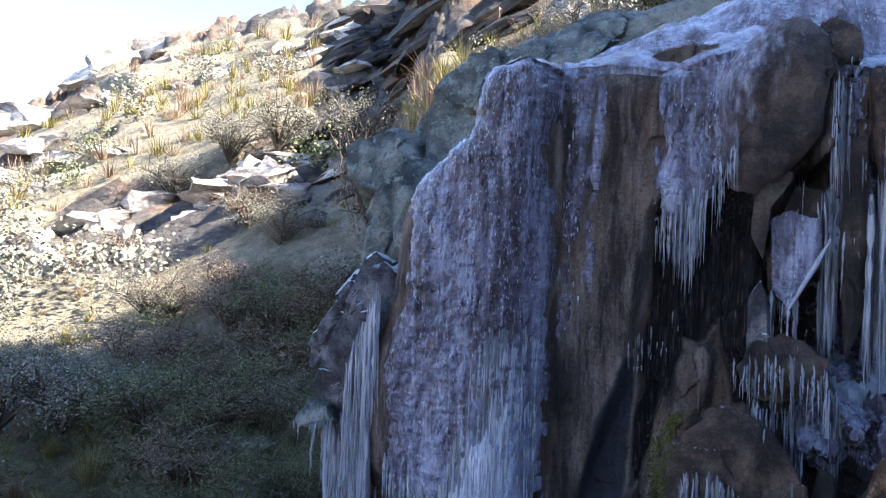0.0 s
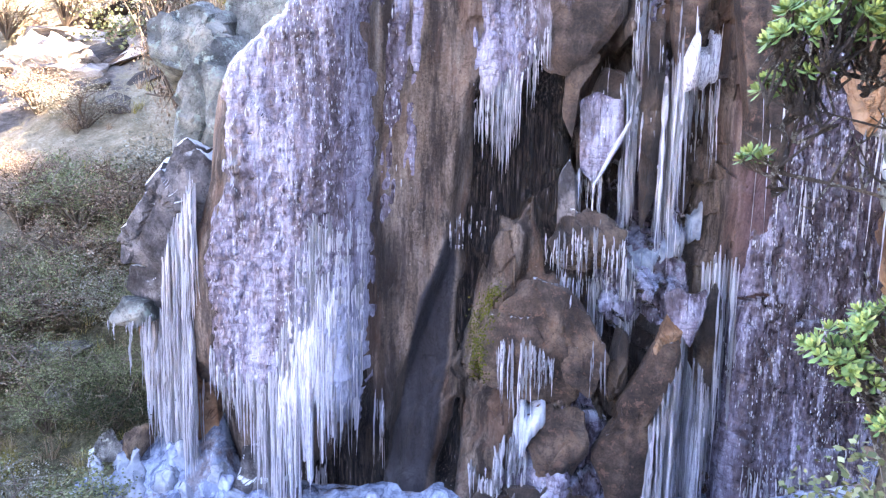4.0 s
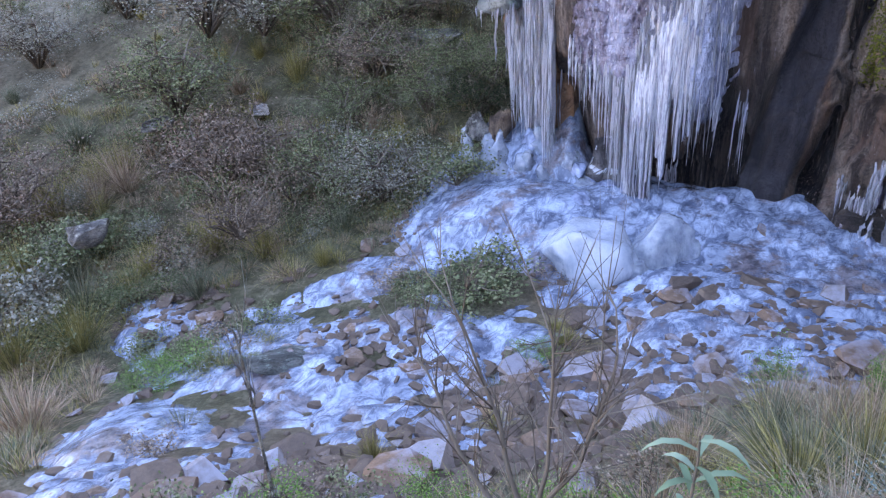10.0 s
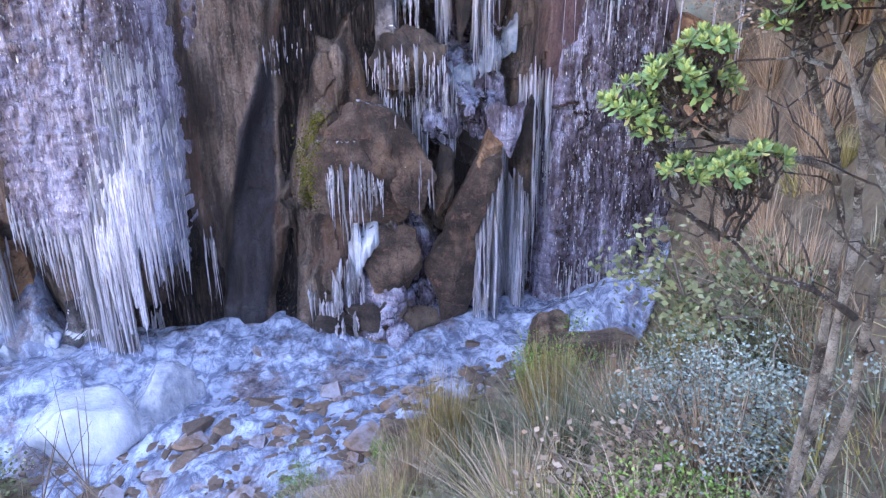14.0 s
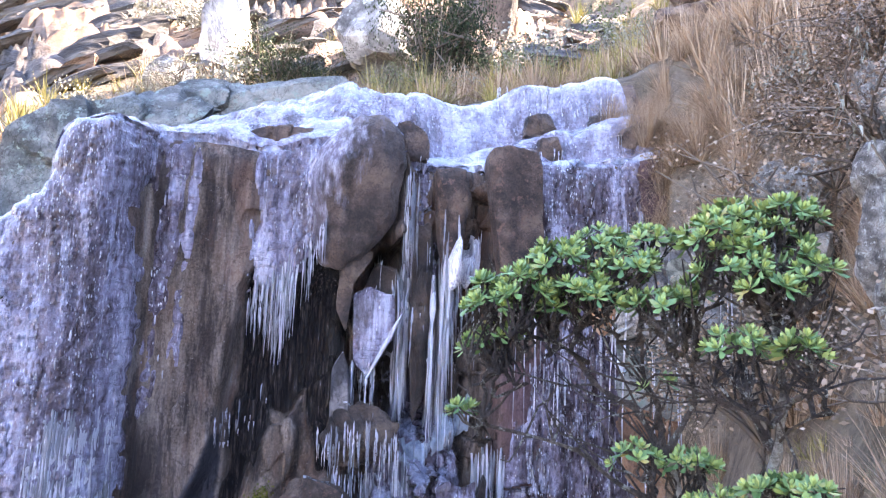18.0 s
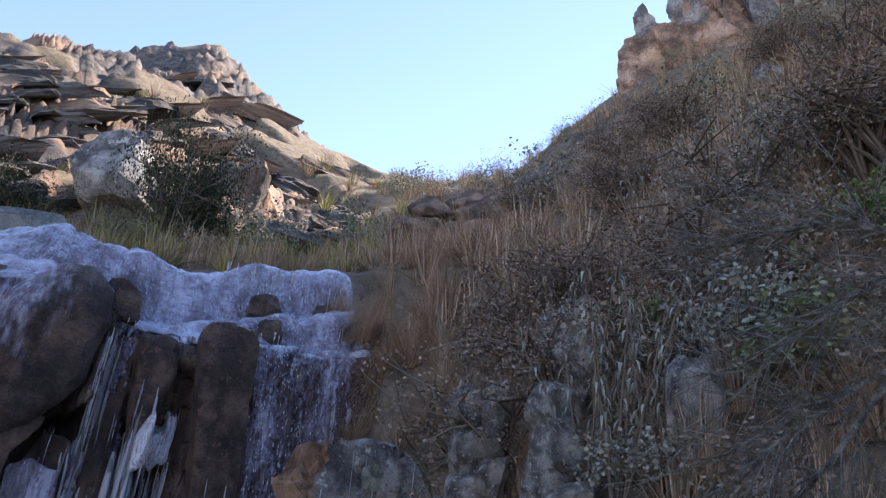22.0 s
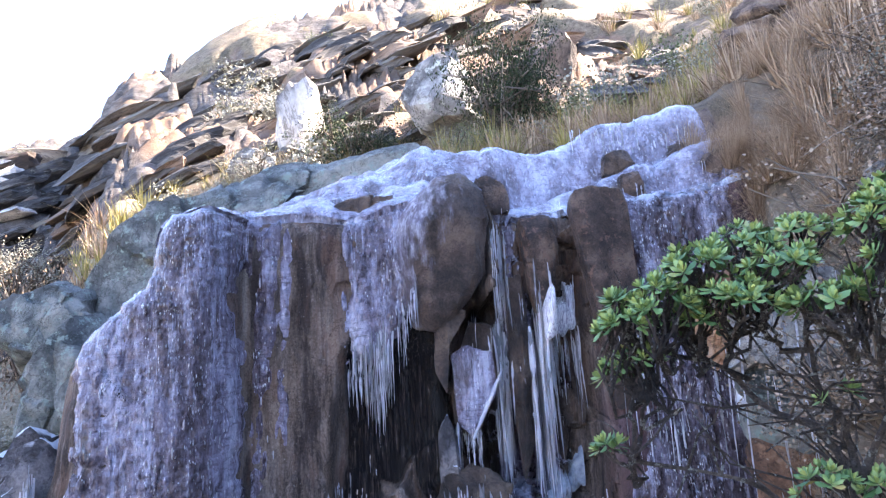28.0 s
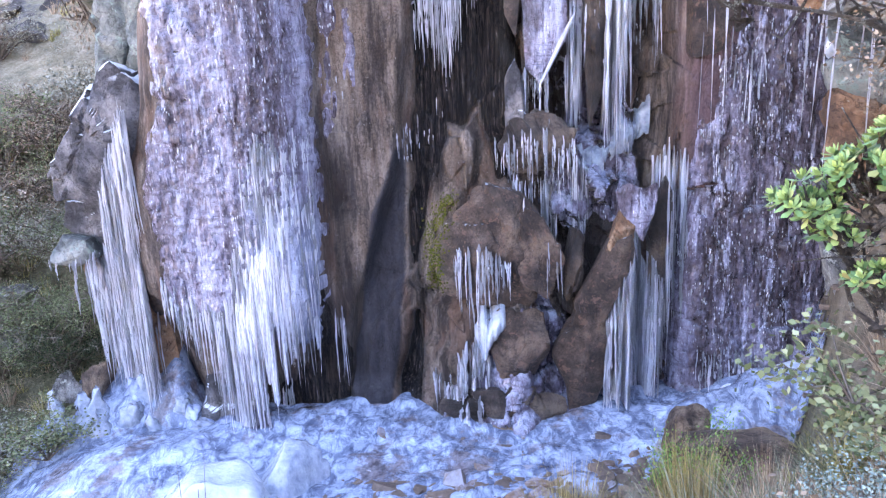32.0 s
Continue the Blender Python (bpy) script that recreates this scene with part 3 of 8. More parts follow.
zF = zone(WX, WZ, [0.1, 1.6, 3.7, 4.7, 5.4, 6.2, 7.0, 9.0], [2.5, 2.5, 2.72, 3.1, 3.3, 3.25, 3.2, 1.4], [4.35, 4.4, 4.62, 4.6, 4.5, 4.6, 4.65, 4.7])
zR = zone(WX, WZ, [3.2, 4.5, 6.6, 7.4], [1.2, 1.25, 1.4, 1.4], [2.3, 2.2, 1.75, 1.9])
zL = zone(WX, WZ, [0.1, 0.5, 1.2, 1.8], [-0.6, -0.4, 0.2, 0.6], [2.5, 2.4, 1.5, 0.9])
zM = zone(WX, WZ, [2.6, 3.2, 3.7], [0.9, 1.0, 1.1], [2.4, 2.3, 2.2])
inside = np.max([zA, zB, zS, zS2, zD - 0.12, zF, zR - 0.1, zL - 0.08, zM], axis=0)
topice = (1 - front) * 0.3 - 0.5 * (1 - sstep(-3.0, -2.4, WX)) - 0.6 * sstep(5.0, 5.2, WX) - 0.5 * sstep(11.6, 12.2, WY) * (1 - front)
inside = np.maximum(inside, np.where(front < 0.5, topice, -9))
inside = inside + 0.13 * fbm(WX * 4.0, WZ * 1.1, WY * 1.0, 4, 51) + 0.07 * vnoise(WX * 16, WZ * 3, 0, 52)
ice_t = np.clip(inside * 0.35, -0.05, 0.05) + 0.0
# flow ribs, ripples and beads on the ice
ice_t = ice_t + (inside > 0) * (0.25 + 0.75 * front) * (0.022 * fbm(WX * 5, WZ * 1.4, 0, 3, 53) + 0.014 * vnoise(WX * 9, WZ * 11, 0, 54) + 0.010 * vnoise(WX * 20, WZ * 16, WY * 12, 55))
# broken horizontal cracks across the buttress, fine rills everywhere
for zk, xa, xb in ((5.0, -3.7, -3.0), (4.45, -3.7, -2.7), (3.95, -3.7, -2.9), (3.45, -3.75, -3.2), (3.1, -3.7, -2.9), (5.55, -3.2, -2.4), (2.75, -3.6, -3.1), (6.1, -3.0, -2.2)):
    zc = zk + 0.05 * fbm(WX * 3, zk, 0, 3, 57)
    on = sstep(xa, xa + 0.1, WX) * (1 - sstep(xb - 0.2, xb, WX)) * sstep(-0.2, 0.1, vnoise(WX * 4, zk, 0, 58))
    ice_t = ice_t - on * front * (0.035 * np.exp(-(((WZ - zc) / 0.022) ** 2)) - 0.02 * np.exp(-(((WZ - zc - 0.09) / 0.07) ** 2)))
ledge = fbm(WX * 2.6, WZ * 6.5 + 1.2 * fbm(WX * 1.5, WZ * 0.8, 0, 3, 65), 0, 3, 64)
ice_t = ice_t + (inside > 0.02) * front * sstep(-2.5, -3.0, WX) * (0.05 * np.abs(ledge) - 0.015)
ice_t = ice_t + (inside > 0.02) * front * (0.014 * vnoise(WX * 24, WZ * 5, 0, 59) + 0.012 * vnoise(WX * 15, WZ * 15, 0, 66))
ice_t = np.where(front < 0.5, ice_t + 0.05 * (inside > 0) * sstep(0, 0.25, inside), ice_t)

jag = 0.1 * fbm(WX * 3, WZ * 0.8, 0, 4, 61) + 0.05 * vnoise(WX * 13, WZ * 1.5, 0, 63)
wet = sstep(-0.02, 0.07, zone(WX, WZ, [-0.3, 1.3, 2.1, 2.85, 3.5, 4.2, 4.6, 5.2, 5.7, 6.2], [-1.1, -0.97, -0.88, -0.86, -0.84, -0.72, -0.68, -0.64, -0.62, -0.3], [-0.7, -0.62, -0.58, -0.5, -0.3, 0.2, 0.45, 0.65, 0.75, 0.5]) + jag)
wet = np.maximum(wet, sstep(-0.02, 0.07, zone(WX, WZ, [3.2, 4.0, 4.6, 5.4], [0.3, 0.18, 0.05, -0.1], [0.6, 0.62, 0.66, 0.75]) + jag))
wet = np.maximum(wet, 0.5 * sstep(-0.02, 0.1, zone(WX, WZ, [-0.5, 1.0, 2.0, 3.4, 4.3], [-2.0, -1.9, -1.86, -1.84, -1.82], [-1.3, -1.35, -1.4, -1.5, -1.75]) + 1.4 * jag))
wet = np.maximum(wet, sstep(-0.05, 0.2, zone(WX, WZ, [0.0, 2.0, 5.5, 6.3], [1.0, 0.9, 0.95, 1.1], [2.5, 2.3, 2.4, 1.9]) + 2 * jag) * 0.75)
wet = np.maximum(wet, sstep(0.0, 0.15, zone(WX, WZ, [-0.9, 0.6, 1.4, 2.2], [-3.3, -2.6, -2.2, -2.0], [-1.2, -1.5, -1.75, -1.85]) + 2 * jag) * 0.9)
slate = slate_zone(WX, WZ) * front
face_b, foot_b = brown_zone(WX, WZ)
wet = wet * (1 - 0.85 * np.maximum(face_b, foot_b)) * (1 - 0.8 * slate)

rmat, nt, p = node_mat("wall_rock")
big = tex(nt, 0.8, 5, 0.6, (1, 1, 0.5))
streak = tex(nt, 3.0, 6, 0.65, (2.2, 2.2, 0.22))
rill = tex(nt, 4.0, 5, 0.7, (7, 7, 0.45))
fine = tex(nt, 30, 9, 0.75)
mixn = calc(nt, "ADD", calc(nt, "ADD", calc(nt, "MULTIPLY", big, 0.35), calc(nt, "MULTIPLY", streak, 0.35)), calc(nt, "MULTIPLY", fine, 0.3))
col = ramp(nt, mixn, [(0.4, (0.036, 0.025, 0.02)), (0.47, (0.1, 0.075, 0.06)), (0.53, (0.165, 0.13, 0.11)), (0.6, (0.27, 0.228, 0.2))])
stain = ramp(nt, tex(nt, 1.6, 7, 0.7, (2.4, 2.4, 0.3)), [(0.43, (0.28, 0.26, 0.28)), (0.5, (0.95, 0.95, 0.95)), (0.6, (1.45, 1.38, 1.3))])
col = mixc(nt, 0.9, col, stain, "MULTIPLY")
rust = ramp(nt, tex(nt, 1.1, 7, 0.7, (1.8, 1.8, 0.5)), [(0.5, (0, 0, 0)), (0.58, (1, 1, 1))])
col = mixc(nt, calc(nt, "MULTIPLY", rust, 0.45), col, (0.15, 0.08, 0.055))
pale = ramp(nt, tex(nt, 34, 3, 0.5), [(0.7, (0, 0, 0)), (0.74, (1, 1, 1))])
col = mixc(nt, calc(nt, "MULTIPLY", pale, 0.5), col, (0.42, 0.4, 0.36))
maroon = attr(nt, "maroon")
col = mixc(nt, maroon, col, ramp(nt, mixn, [(0.4, (0.03, 0.016, 0.018)), (0.5, (0.095, 0.055, 0.058)), (0.6, (0.19, 0.125, 0.13))]))
col = mixc(nt, attr(nt, "slate"), col, ramp(nt, mixn, [(0.36, (0.012, 0.011, 0.014)), (0.5, (0.034, 0.032, 0.038)), (0.64, (0.075, 0.07, 0.075))]))
seam = ramp(nt, tex(nt, 1.7, 7, 0.7, (1.6, 1.6, 0.7), distortion=1.2), [(0.485, (1, 1, 1)), (0.497, (0.25, 0.22, 0.2)), (0.503, (0.25, 0.22, 0.2)), (0.515, (1, 1, 1))])
col = mixc(nt, 0.7, col, seam, "MULTIPLY")
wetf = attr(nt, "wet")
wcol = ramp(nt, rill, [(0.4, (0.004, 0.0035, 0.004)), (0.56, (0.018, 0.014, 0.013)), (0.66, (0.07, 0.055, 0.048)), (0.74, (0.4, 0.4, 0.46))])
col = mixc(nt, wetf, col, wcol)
nt.links.new(col, p.inputs["Base Color"])
nt.links.new(calc(nt, "SUBTRACT", 0.78, calc(nt, "MULTIPLY", wetf, 0.6)), p.inputs["Roughness"])
p.inputs["Specular IOR Level"].default_value = 0.3
rel = calc(nt, "ADD", calc(nt, "MULTIPLY", tex(nt, 7, 9, 0.75, (1, 1, 0.5)), 0.8), calc(nt, "MULTIPLY", fine, 0.5))
bump(nt, p, calc(nt, "ADD", rel, calc(nt, "MULTIPLY", calc(nt, "MULTIPLY", rill, wetf), 2.2)), 0.85, 0.06)
M_WALL = rmat

imat, nt, p = node_mat("thin_wall_ice")


def cells(nt, scale, stretch, low=0.1, high=0.42):
    """Crisp spots: a disc in each cell of a stretched lattice, and a random number for the cell."""
    co = nt.nodes.new("ShaderNodeTexCoord")
    mp = nt.nodes.new("ShaderNodeMapping")
    mp.inputs["Scale"].default_value = stretch
    nt.links.new(co.outputs["Object"], mp.inputs[0])
    vo = nt.nodes.new("ShaderNodeTexVoronoi")
    vo.inputs["Scale"].default_value = scale
    nt.links.new(mp.outputs[0], vo.inputs["Vector"])
    sp = nt.nodes.new("ShaderNodeSeparateColor")
    nt.links.new(vo.outputs["Color"], sp.inputs[0])
    return ramp(nt, vo.outputs["Distance"], [(low, (1, 1, 1)), (high, (0, 0, 0))]), sp.outputs[0]


flow = tex(nt, 4.0, 6, 0.65, (1.8, 1.8, 0.35))
drop = tex(nt, 13, 6, 0.7, (1.4, 1.4, 0.7))
run = tex(nt, 2.6, 6, 0.7, (3.2, 3.2, 0.22))
patch = tex(nt, 1.3, 7, 0.7, (1.5, 1.5, 0.5))
ripple = tex(nt, 7.0, 6, 0.7, (0.75, 0.75, 2.6), distortion=0.6)
glint_disc, glint_r = cells(nt, 34, (1.15, 1.15, 0.42))
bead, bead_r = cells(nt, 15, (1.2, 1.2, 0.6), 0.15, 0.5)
shade = calc(nt, "ADD", calc(nt, "MULTIPLY", flow, 0.25), calc(nt, "ADD", calc(nt, "MULTIPLY", drop, 0.15), calc(nt, "MULTIPLY", patch, 0.6)))
shade = calc(nt, "SUBTRACT", shade, calc(nt, "MULTIPLY", attr(nt, "clear"), 0.032))
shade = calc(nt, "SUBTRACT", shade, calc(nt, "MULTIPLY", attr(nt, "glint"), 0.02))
col = ramp(nt, shade, [(0.4, (0.055, 0.036, 0.042)), (0.46, (0.14, 0.112, 0.14)), (0.515, (0.275, 0.245, 0.325)), (0.565, (0.43, 0.415, 0.53)), (0.65, (0.66, 0.67, 0.79))])
col = mixc(nt, calc(nt, "MULTIPLY", ramp(nt, ripple, [(0.4, (1, 1, 1)), (0.46, (0, 0, 0))]), 0.5), col, (0.1, 0.08, 0.1))
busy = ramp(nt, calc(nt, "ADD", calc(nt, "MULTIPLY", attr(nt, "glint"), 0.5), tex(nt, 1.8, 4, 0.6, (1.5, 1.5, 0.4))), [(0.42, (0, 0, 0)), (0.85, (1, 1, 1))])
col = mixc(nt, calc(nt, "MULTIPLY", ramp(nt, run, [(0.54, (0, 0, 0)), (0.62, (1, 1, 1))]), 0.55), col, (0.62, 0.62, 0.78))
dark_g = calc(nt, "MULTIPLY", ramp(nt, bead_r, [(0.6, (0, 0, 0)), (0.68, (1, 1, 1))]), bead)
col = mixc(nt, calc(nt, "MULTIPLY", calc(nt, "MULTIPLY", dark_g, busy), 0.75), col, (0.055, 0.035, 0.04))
# white glints painted into the ice colour, thickest where it is busy
glint_paint = calc(nt, "MULTIPLY", calc(nt, "GREATER_THAN", calc(nt, "ADD", glint_r, calc(nt, "MULTIPLY", calc(nt, "MULTIPLY", busy, ramp(nt, run, [(0.4, (0.1, 0.1, 0.1)), (0.56, (1, 1, 1))])), 0.5)), 0.955), glint_disc)
col = mixc(nt, calc(nt, "MULTIPLY", glint_paint, 0.85), col, (0.86, 0.87, 0.95))
col = mixc(nt, attr(nt, "snowy"), col, mixc(nt, ramp(nt, patch, [(0.42, (0, 0, 0)), (0.58, (1, 1, 1))]), mixc(nt, flow, (0.3, 0.36, 0.52), (0.46, 0.55, 0.74)), (0.68, 0.77, 0.92)))
nt.links.new(col, p.inputs["Base Color"])
p.inputs["Roughness"].default_value = 0.07
p.inputs["IOR"].default_value = 1.31
p.inputs["Specular IOR Level"].default_value = 0.9
p.inputs["Coat Weight"].default_value, p.inputs["Coat Roughness"].default_value, p.inputs["Coat IOR"].default_value = 0.6, 0.04, 1.31
even = calc(nt, "SUBTRACT", 1.0, calc(nt, "MULTIPLY", attr(nt, "snowy"), 0.7))
relief = calc(nt, "ADD", calc(nt, "MULTIPLY", glint_disc, 0.35), calc(nt, "ADD", calc(nt, "MULTIPLY", bead, 0.6), calc(nt, "ADD", calc(nt, "MULTIPLY", flow, 0.6), calc(nt, "ADD", calc(nt, "MULTIPLY", drop, 0.5), calc(nt, "MULTIPLY", ripple, 1.6)))))
bump(nt, p, calc(nt, "MULTIPLY", even, relief), 1.0, 0.06)
M_THIN_ICE = imat

gx = np.gradient(np.stack([WX, WY, WZ], -1), axis=0)
gz = np.gradient(np.stack([WX, WY, WZ], -1), axis=1)
nrm = np.cross(gx, gz)
nrm /= np.linalg.norm(nrm, axis=-1, keepdims=True) + 1e-9
nrm *= -np.sign((nrm * np.array([0, 1.0, -0.6])).sum(-1, keepdims=True) + 1e-9)
W3 = np.stack([WX, WY, WZ], -1)
nu, nv = WX.shape
wm = mesh("waterfall_wall", W3.reshape(-1, 3), grid_faces(nu, nv), M_WALL, sharp=38)
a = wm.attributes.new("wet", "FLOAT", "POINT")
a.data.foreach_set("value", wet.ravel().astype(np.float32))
maroon = front * sstep(2.55, 2.8, WX)
wm.attributes.new("slate", "FLOAT", "POINT").data.foreach_set("value", slate.ravel().astype(np.float32))
wm.attributes.new("maroon", "FLOAT", "POINT").data.foreach_set("value", maroon.ravel().astype(np.float32))
thing("wall_north", "brown rock wall of a frozen waterfall with wet black streaks", "rock wall", wm, kind="structure")
I3 = W3 + nrm * ice_t[..., None]
ok = ice_t > -0.02
keep = ok[:-1, :-1] | ok[1:, :-1] | ok[:-1, 1:] | ok[1:, 1:]
flat_ = sstep(0.45, 0.9, nrm[..., 2])
patchy = sstep(-0.15, 0.3, fbm(WX * 2.2, WY * 3.0, 0, 4, 67))
# the 0.75 term whitens the buttress edge: frost with glare painted in
snow = np.clip((1 - front) * (flat_ + 0.22 * (1 - flat_) * (WX > 1.3)) * np.where(WX < 1.3, 0.03 + 0.38 * patchy, 0.22 + 0.5 * patchy) + front * 0.5 * flat_ + 0.75 * front * sstep(0.32, 0.06, WX - lerp(WZ, EDGE_Z, EDGE_X)) * sstep(5.2, 5.6, WZ) * sstep(-1.9, -2.3, WX) + 0.45 * sstep(3.6, 2.4, WZ) * sstep(-2.9, -2.5, WX) * (1 - sstep(-2.0, -1.85, WX)) * front, 0, 1)
# where the painted glints crowd: bands down the buttress and the purple wall
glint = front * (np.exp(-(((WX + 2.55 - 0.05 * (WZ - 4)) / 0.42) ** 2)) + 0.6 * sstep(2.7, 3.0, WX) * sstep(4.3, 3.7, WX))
clear = np.clip(sstep(1.0, 2.6, WX) * front, 0, 1)


def islands(faces, least=60):
    """The faces sorted into their separate pieces; crumbs are dropped."""
    lab = np.arange(faces.max() + 1)
    while True:
        low = lab[faces].min(1)
        was = lab.copy()
        np.minimum.at(lab, faces.ravel(), np.repeat(low, 4))
        lab = lab[lab]
        if (lab == was).all():
            break
    own = lab[faces[:, 0]]
    keys, count = np.unique(own, return_counts=True)
    return [faces[own == k] for k, c in zip(keys, count) if c >= least]


wall_ice = thing("wall_ice", "thin violet-grey sheet of ice frozen onto the rock wall", "ice sheet", None)
mx, mf = WX[:-1, :-1], front[:-1, :-1]
for lab, sel in (("violet ice over the buttress", (mf > 0.5) & (mx < -1.25)), ("ice patch above the wet face", (mf > 0.5) & (mx >= -1.25) & (mx < 0.9)), ("ice in the broken recess", (mf > 0.5) & (mx >= 0.9) & (mx < 2.5)),
                 ("dark clear ice over the purple wall", (mf > 0.5) & (mx >= 2.5)), ("white ice over the ledges at the lip", (mf <= 0.5) & (mx >= 1.3)), ("white ice over the rounded shoulder", (mf <= 0.5) & (mx < 1.3))):
    for faces in islands(grid_faces(nu, nv, keep & sel)):
        used = np.unique(faces)
        me = mesh("ice_sheet", I3.reshape(-1, 3)[used], np.searchsorted(used, faces), M_THIN_ICE)
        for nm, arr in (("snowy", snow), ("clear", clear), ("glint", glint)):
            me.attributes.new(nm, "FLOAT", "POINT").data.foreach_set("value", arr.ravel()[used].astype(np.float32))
        part("ice_sheet", me, None, wall_ice, lab)


# ---- single rocks with a given outline ----
def slab_shape(outline, depth, seed, power=2.2, rough=0.05, n=96, rings=18, flat=0.55, freq=1.6, cuts=9):
    """A block whose face (towards -y) has the outline (x, z); the face bulges out of its rim. Verts, quads, about the middle."""
    o = np.array(outline, float)
    c = o.mean(0)
    o = o - c
    seg = np.linalg.norm(np.roll(o, -1, 0) - o, axis=1)
    s = np.concatenate([[0], np.cumsum(seg)])
    t = np.linspace(0, s[-1], n, endpoint=False)
    cl = np.vstack([o, o[:1]])
    rim = np.stack([np.interp(t, s, cl[:, 0]), np.interp(t, s, cl[:, 1])], 1)
    for _ in range(1):
        rim = 0.5 * rim + 0.25 * (np.roll(rim, 1, 0) + np.roll(rim, -1, 0))
    rho = np.sin(np.linspace(0.04, 1, rings) * np.pi / 2)
    rows = [np.stack([rim[:, 0] * q, np.full(n, -depth * (flat + (1 - flat) * (1 - q**power))) + depth * flat * (q > 0.999) * 0.35, rim[:, 1] * q], 1) for q in rho]
    for k in (0.3, 0.65, 1.0):
        rows.append(np.stack([rim[:, 0] * (1 - 0.25 * k * k), np.full(n, depth * (k * 1.1 - 0.15)), rim[:, 1] * (1 - 0.25 * k * k)], 1))
    v = np.array(rows).reshape(-1, 3)
    rngp = np.random.default_rng(seed + 900)
    ext = np.array([np.abs(o[:, 0]).max(), depth, np.abs(o[:, 1]).max()])
    v = cut_planes(v / ext, rngp, cuts, 0.55, 0.95, (0, -1.2, 0.1), 0.7, 0.96) * ext
    size = np.abs(o).max()
    f = freq / max(size, 0.2)
    k = fbm(v[:, 0] * f, v[:, 1] * f, v[:, 2] * f, 5, seed)
    e, cr = crack(v[:, 0] * f * 0.9 + seed, v[:, 2] * f * 0.6, seed)
    nrm = v / (np.linalg.norm(v, axis=1)[:, None] + 1e-6)
    e2, c2, sl = crack(v[:, 0] * f * 1.5 + seed * 2.0 + v[:, 1] * f, v[:, 2] * f * 1.1, seed + 5, tilt=True)
    c2 = c2 + 3.2 * sl
    fine = fbm(v[:, 0] * 9, v[:, 1] * 9, v[:, 2] * 9, 3, seed + 2)
    v = v + nrm * (rough * size * (k + 0.9 * cr - 0.6 * np.exp(-e * 14) + 0.45 * c2 - 0.25 * np.exp(-e2 * 10)))[:, None] + nrm * (0.012 * min(size, 1.5) * fine)[:, None]
    R = len(rows)
    f = []
    for i in range(R - 1):
        for j in range(n):
            f.append((i * n + j, i * n + (j + 1) % n, (i + 1) * n + (j + 1) % n, (i + 1) * n + j))
    v = np.vstack([v, v[:n].mean(0), v[-n:].mean(0)])
    a, b = R * n, R * n + 1
    for j in range(0, n, 2):
        f.append((a, (j + 2) % n, j + 1, j))
        m = (R - 1) * n
        f.append((b, m + j, m + j + 1, m + (j + 2) % n))
    return v, np.array(f), c


def wall_block(name, label, outline, y, depth, mat, seed, category="rock", **kw):
    v, f, c = slab_shape(outline, depth, seed, **kw)
    return thing(name, label, category, mesh(name, v, f, mat, sharp=24), pose(c[0], y, c[1]))


M_NOSE = rock_material("dark_frosted_rock", (0.05, 0.048, 0.055), (0.12, 0.115, 0.125), (0.24, 0.23, 0.24), 2.2)
M_WETROCK = rock_material("wet_brown_rock", (0.035, 0.025, 0.02), (0.09, 0.062, 0.048), (0.17, 0.125, 0.095), 2.4, rough=0.42)
M_RUSSET = rock_material("russet_rock", (0.06, 0.038, 0.03), (0.14, 0.092, 0.068), (0.24, 0.17, 0.13), 3.0, rough=0.6, lichen=(0.2, 0.11, 0.075), bumpy=0.6)



def frost_on(mat, low=0.45, high=0.7):
    """Frozen snow on what faces up."""
    nt = mat.node_tree
    p = nt.nodes["Principled BSDF"]
    was = p.inputs["Base Color"].links[0].from_socket
    geo = nt.nodes.new("ShaderNodeNewGeometry")
    sep = nt.nodes.new("ShaderNodeSeparateXYZ")
    nt.links.new(geo.outputs["Normal"], sep.inputs[0])
    up = calc(nt, "ADD", sep.outputs[2], calc(nt, "MULTIPLY", calc(nt, "SUBTRACT", tex(nt, 5, 6, 0.7), 0.5), 0.7))
    nt.links.new(mixc(nt, ramp(nt, up, [(low, (0, 0, 0)), (high, (1, 1, 1))]), was, (0.78, 0.83, 0.9)), p.inputs["Base Color"])


frost_on(M_NOSE)
M_GLAZED = rock_material("brown_rock_with_thin_ice", (0.05, 0.034, 0.027), (0.125, 0.085, 0.065), (0.22, 0.16, 0.125), 2.6, rough=0.45, bumpy=0.7)
nt = M_GLAZED.node_tree
p = nt.nodes["Principled BSDF"]
was = p.inputs["Base Color"].links[0].from_socket
oc = nt.nodes.new("ShaderNodeTexCoord")
sep = nt.nodes.new("ShaderNodeSeparateXYZ")
nt.links.new(oc.outputs["Object"], sep.inputs[0])
film = calc(nt, "ADD", calc(nt, "ADD", calc(nt, "MULTIPLY", sep.outputs[0], -1.0), calc(nt, "MULTIPLY", sep.outputs[2], 0.35)), calc(nt, "MULTIPLY", calc(nt, "SUBTRACT", tex(nt, 3.5, 7, 0.7, (1.6, 1.6, 0.5)), 0.5), 2.2))
nt.links.new(mixc(nt, calc(nt, "MULTIPLY", ramp(nt, film, [(0.1, (0, 0, 0)), (0.55, (1, 1, 1))]), 0.85), was, ramp(nt, tex(nt, 9, 6, 0.7, (1.5, 1.5, 0.5)), [(0.4, (0.17, 0.14, 0.18)), (0.5, (0.33, 0.3, 0.38)), (0.6, (0.62, 0.62, 0.72))])), p.inputs["Base Color"])
frost_on(M_RUSSET, 0.95, 1.15)
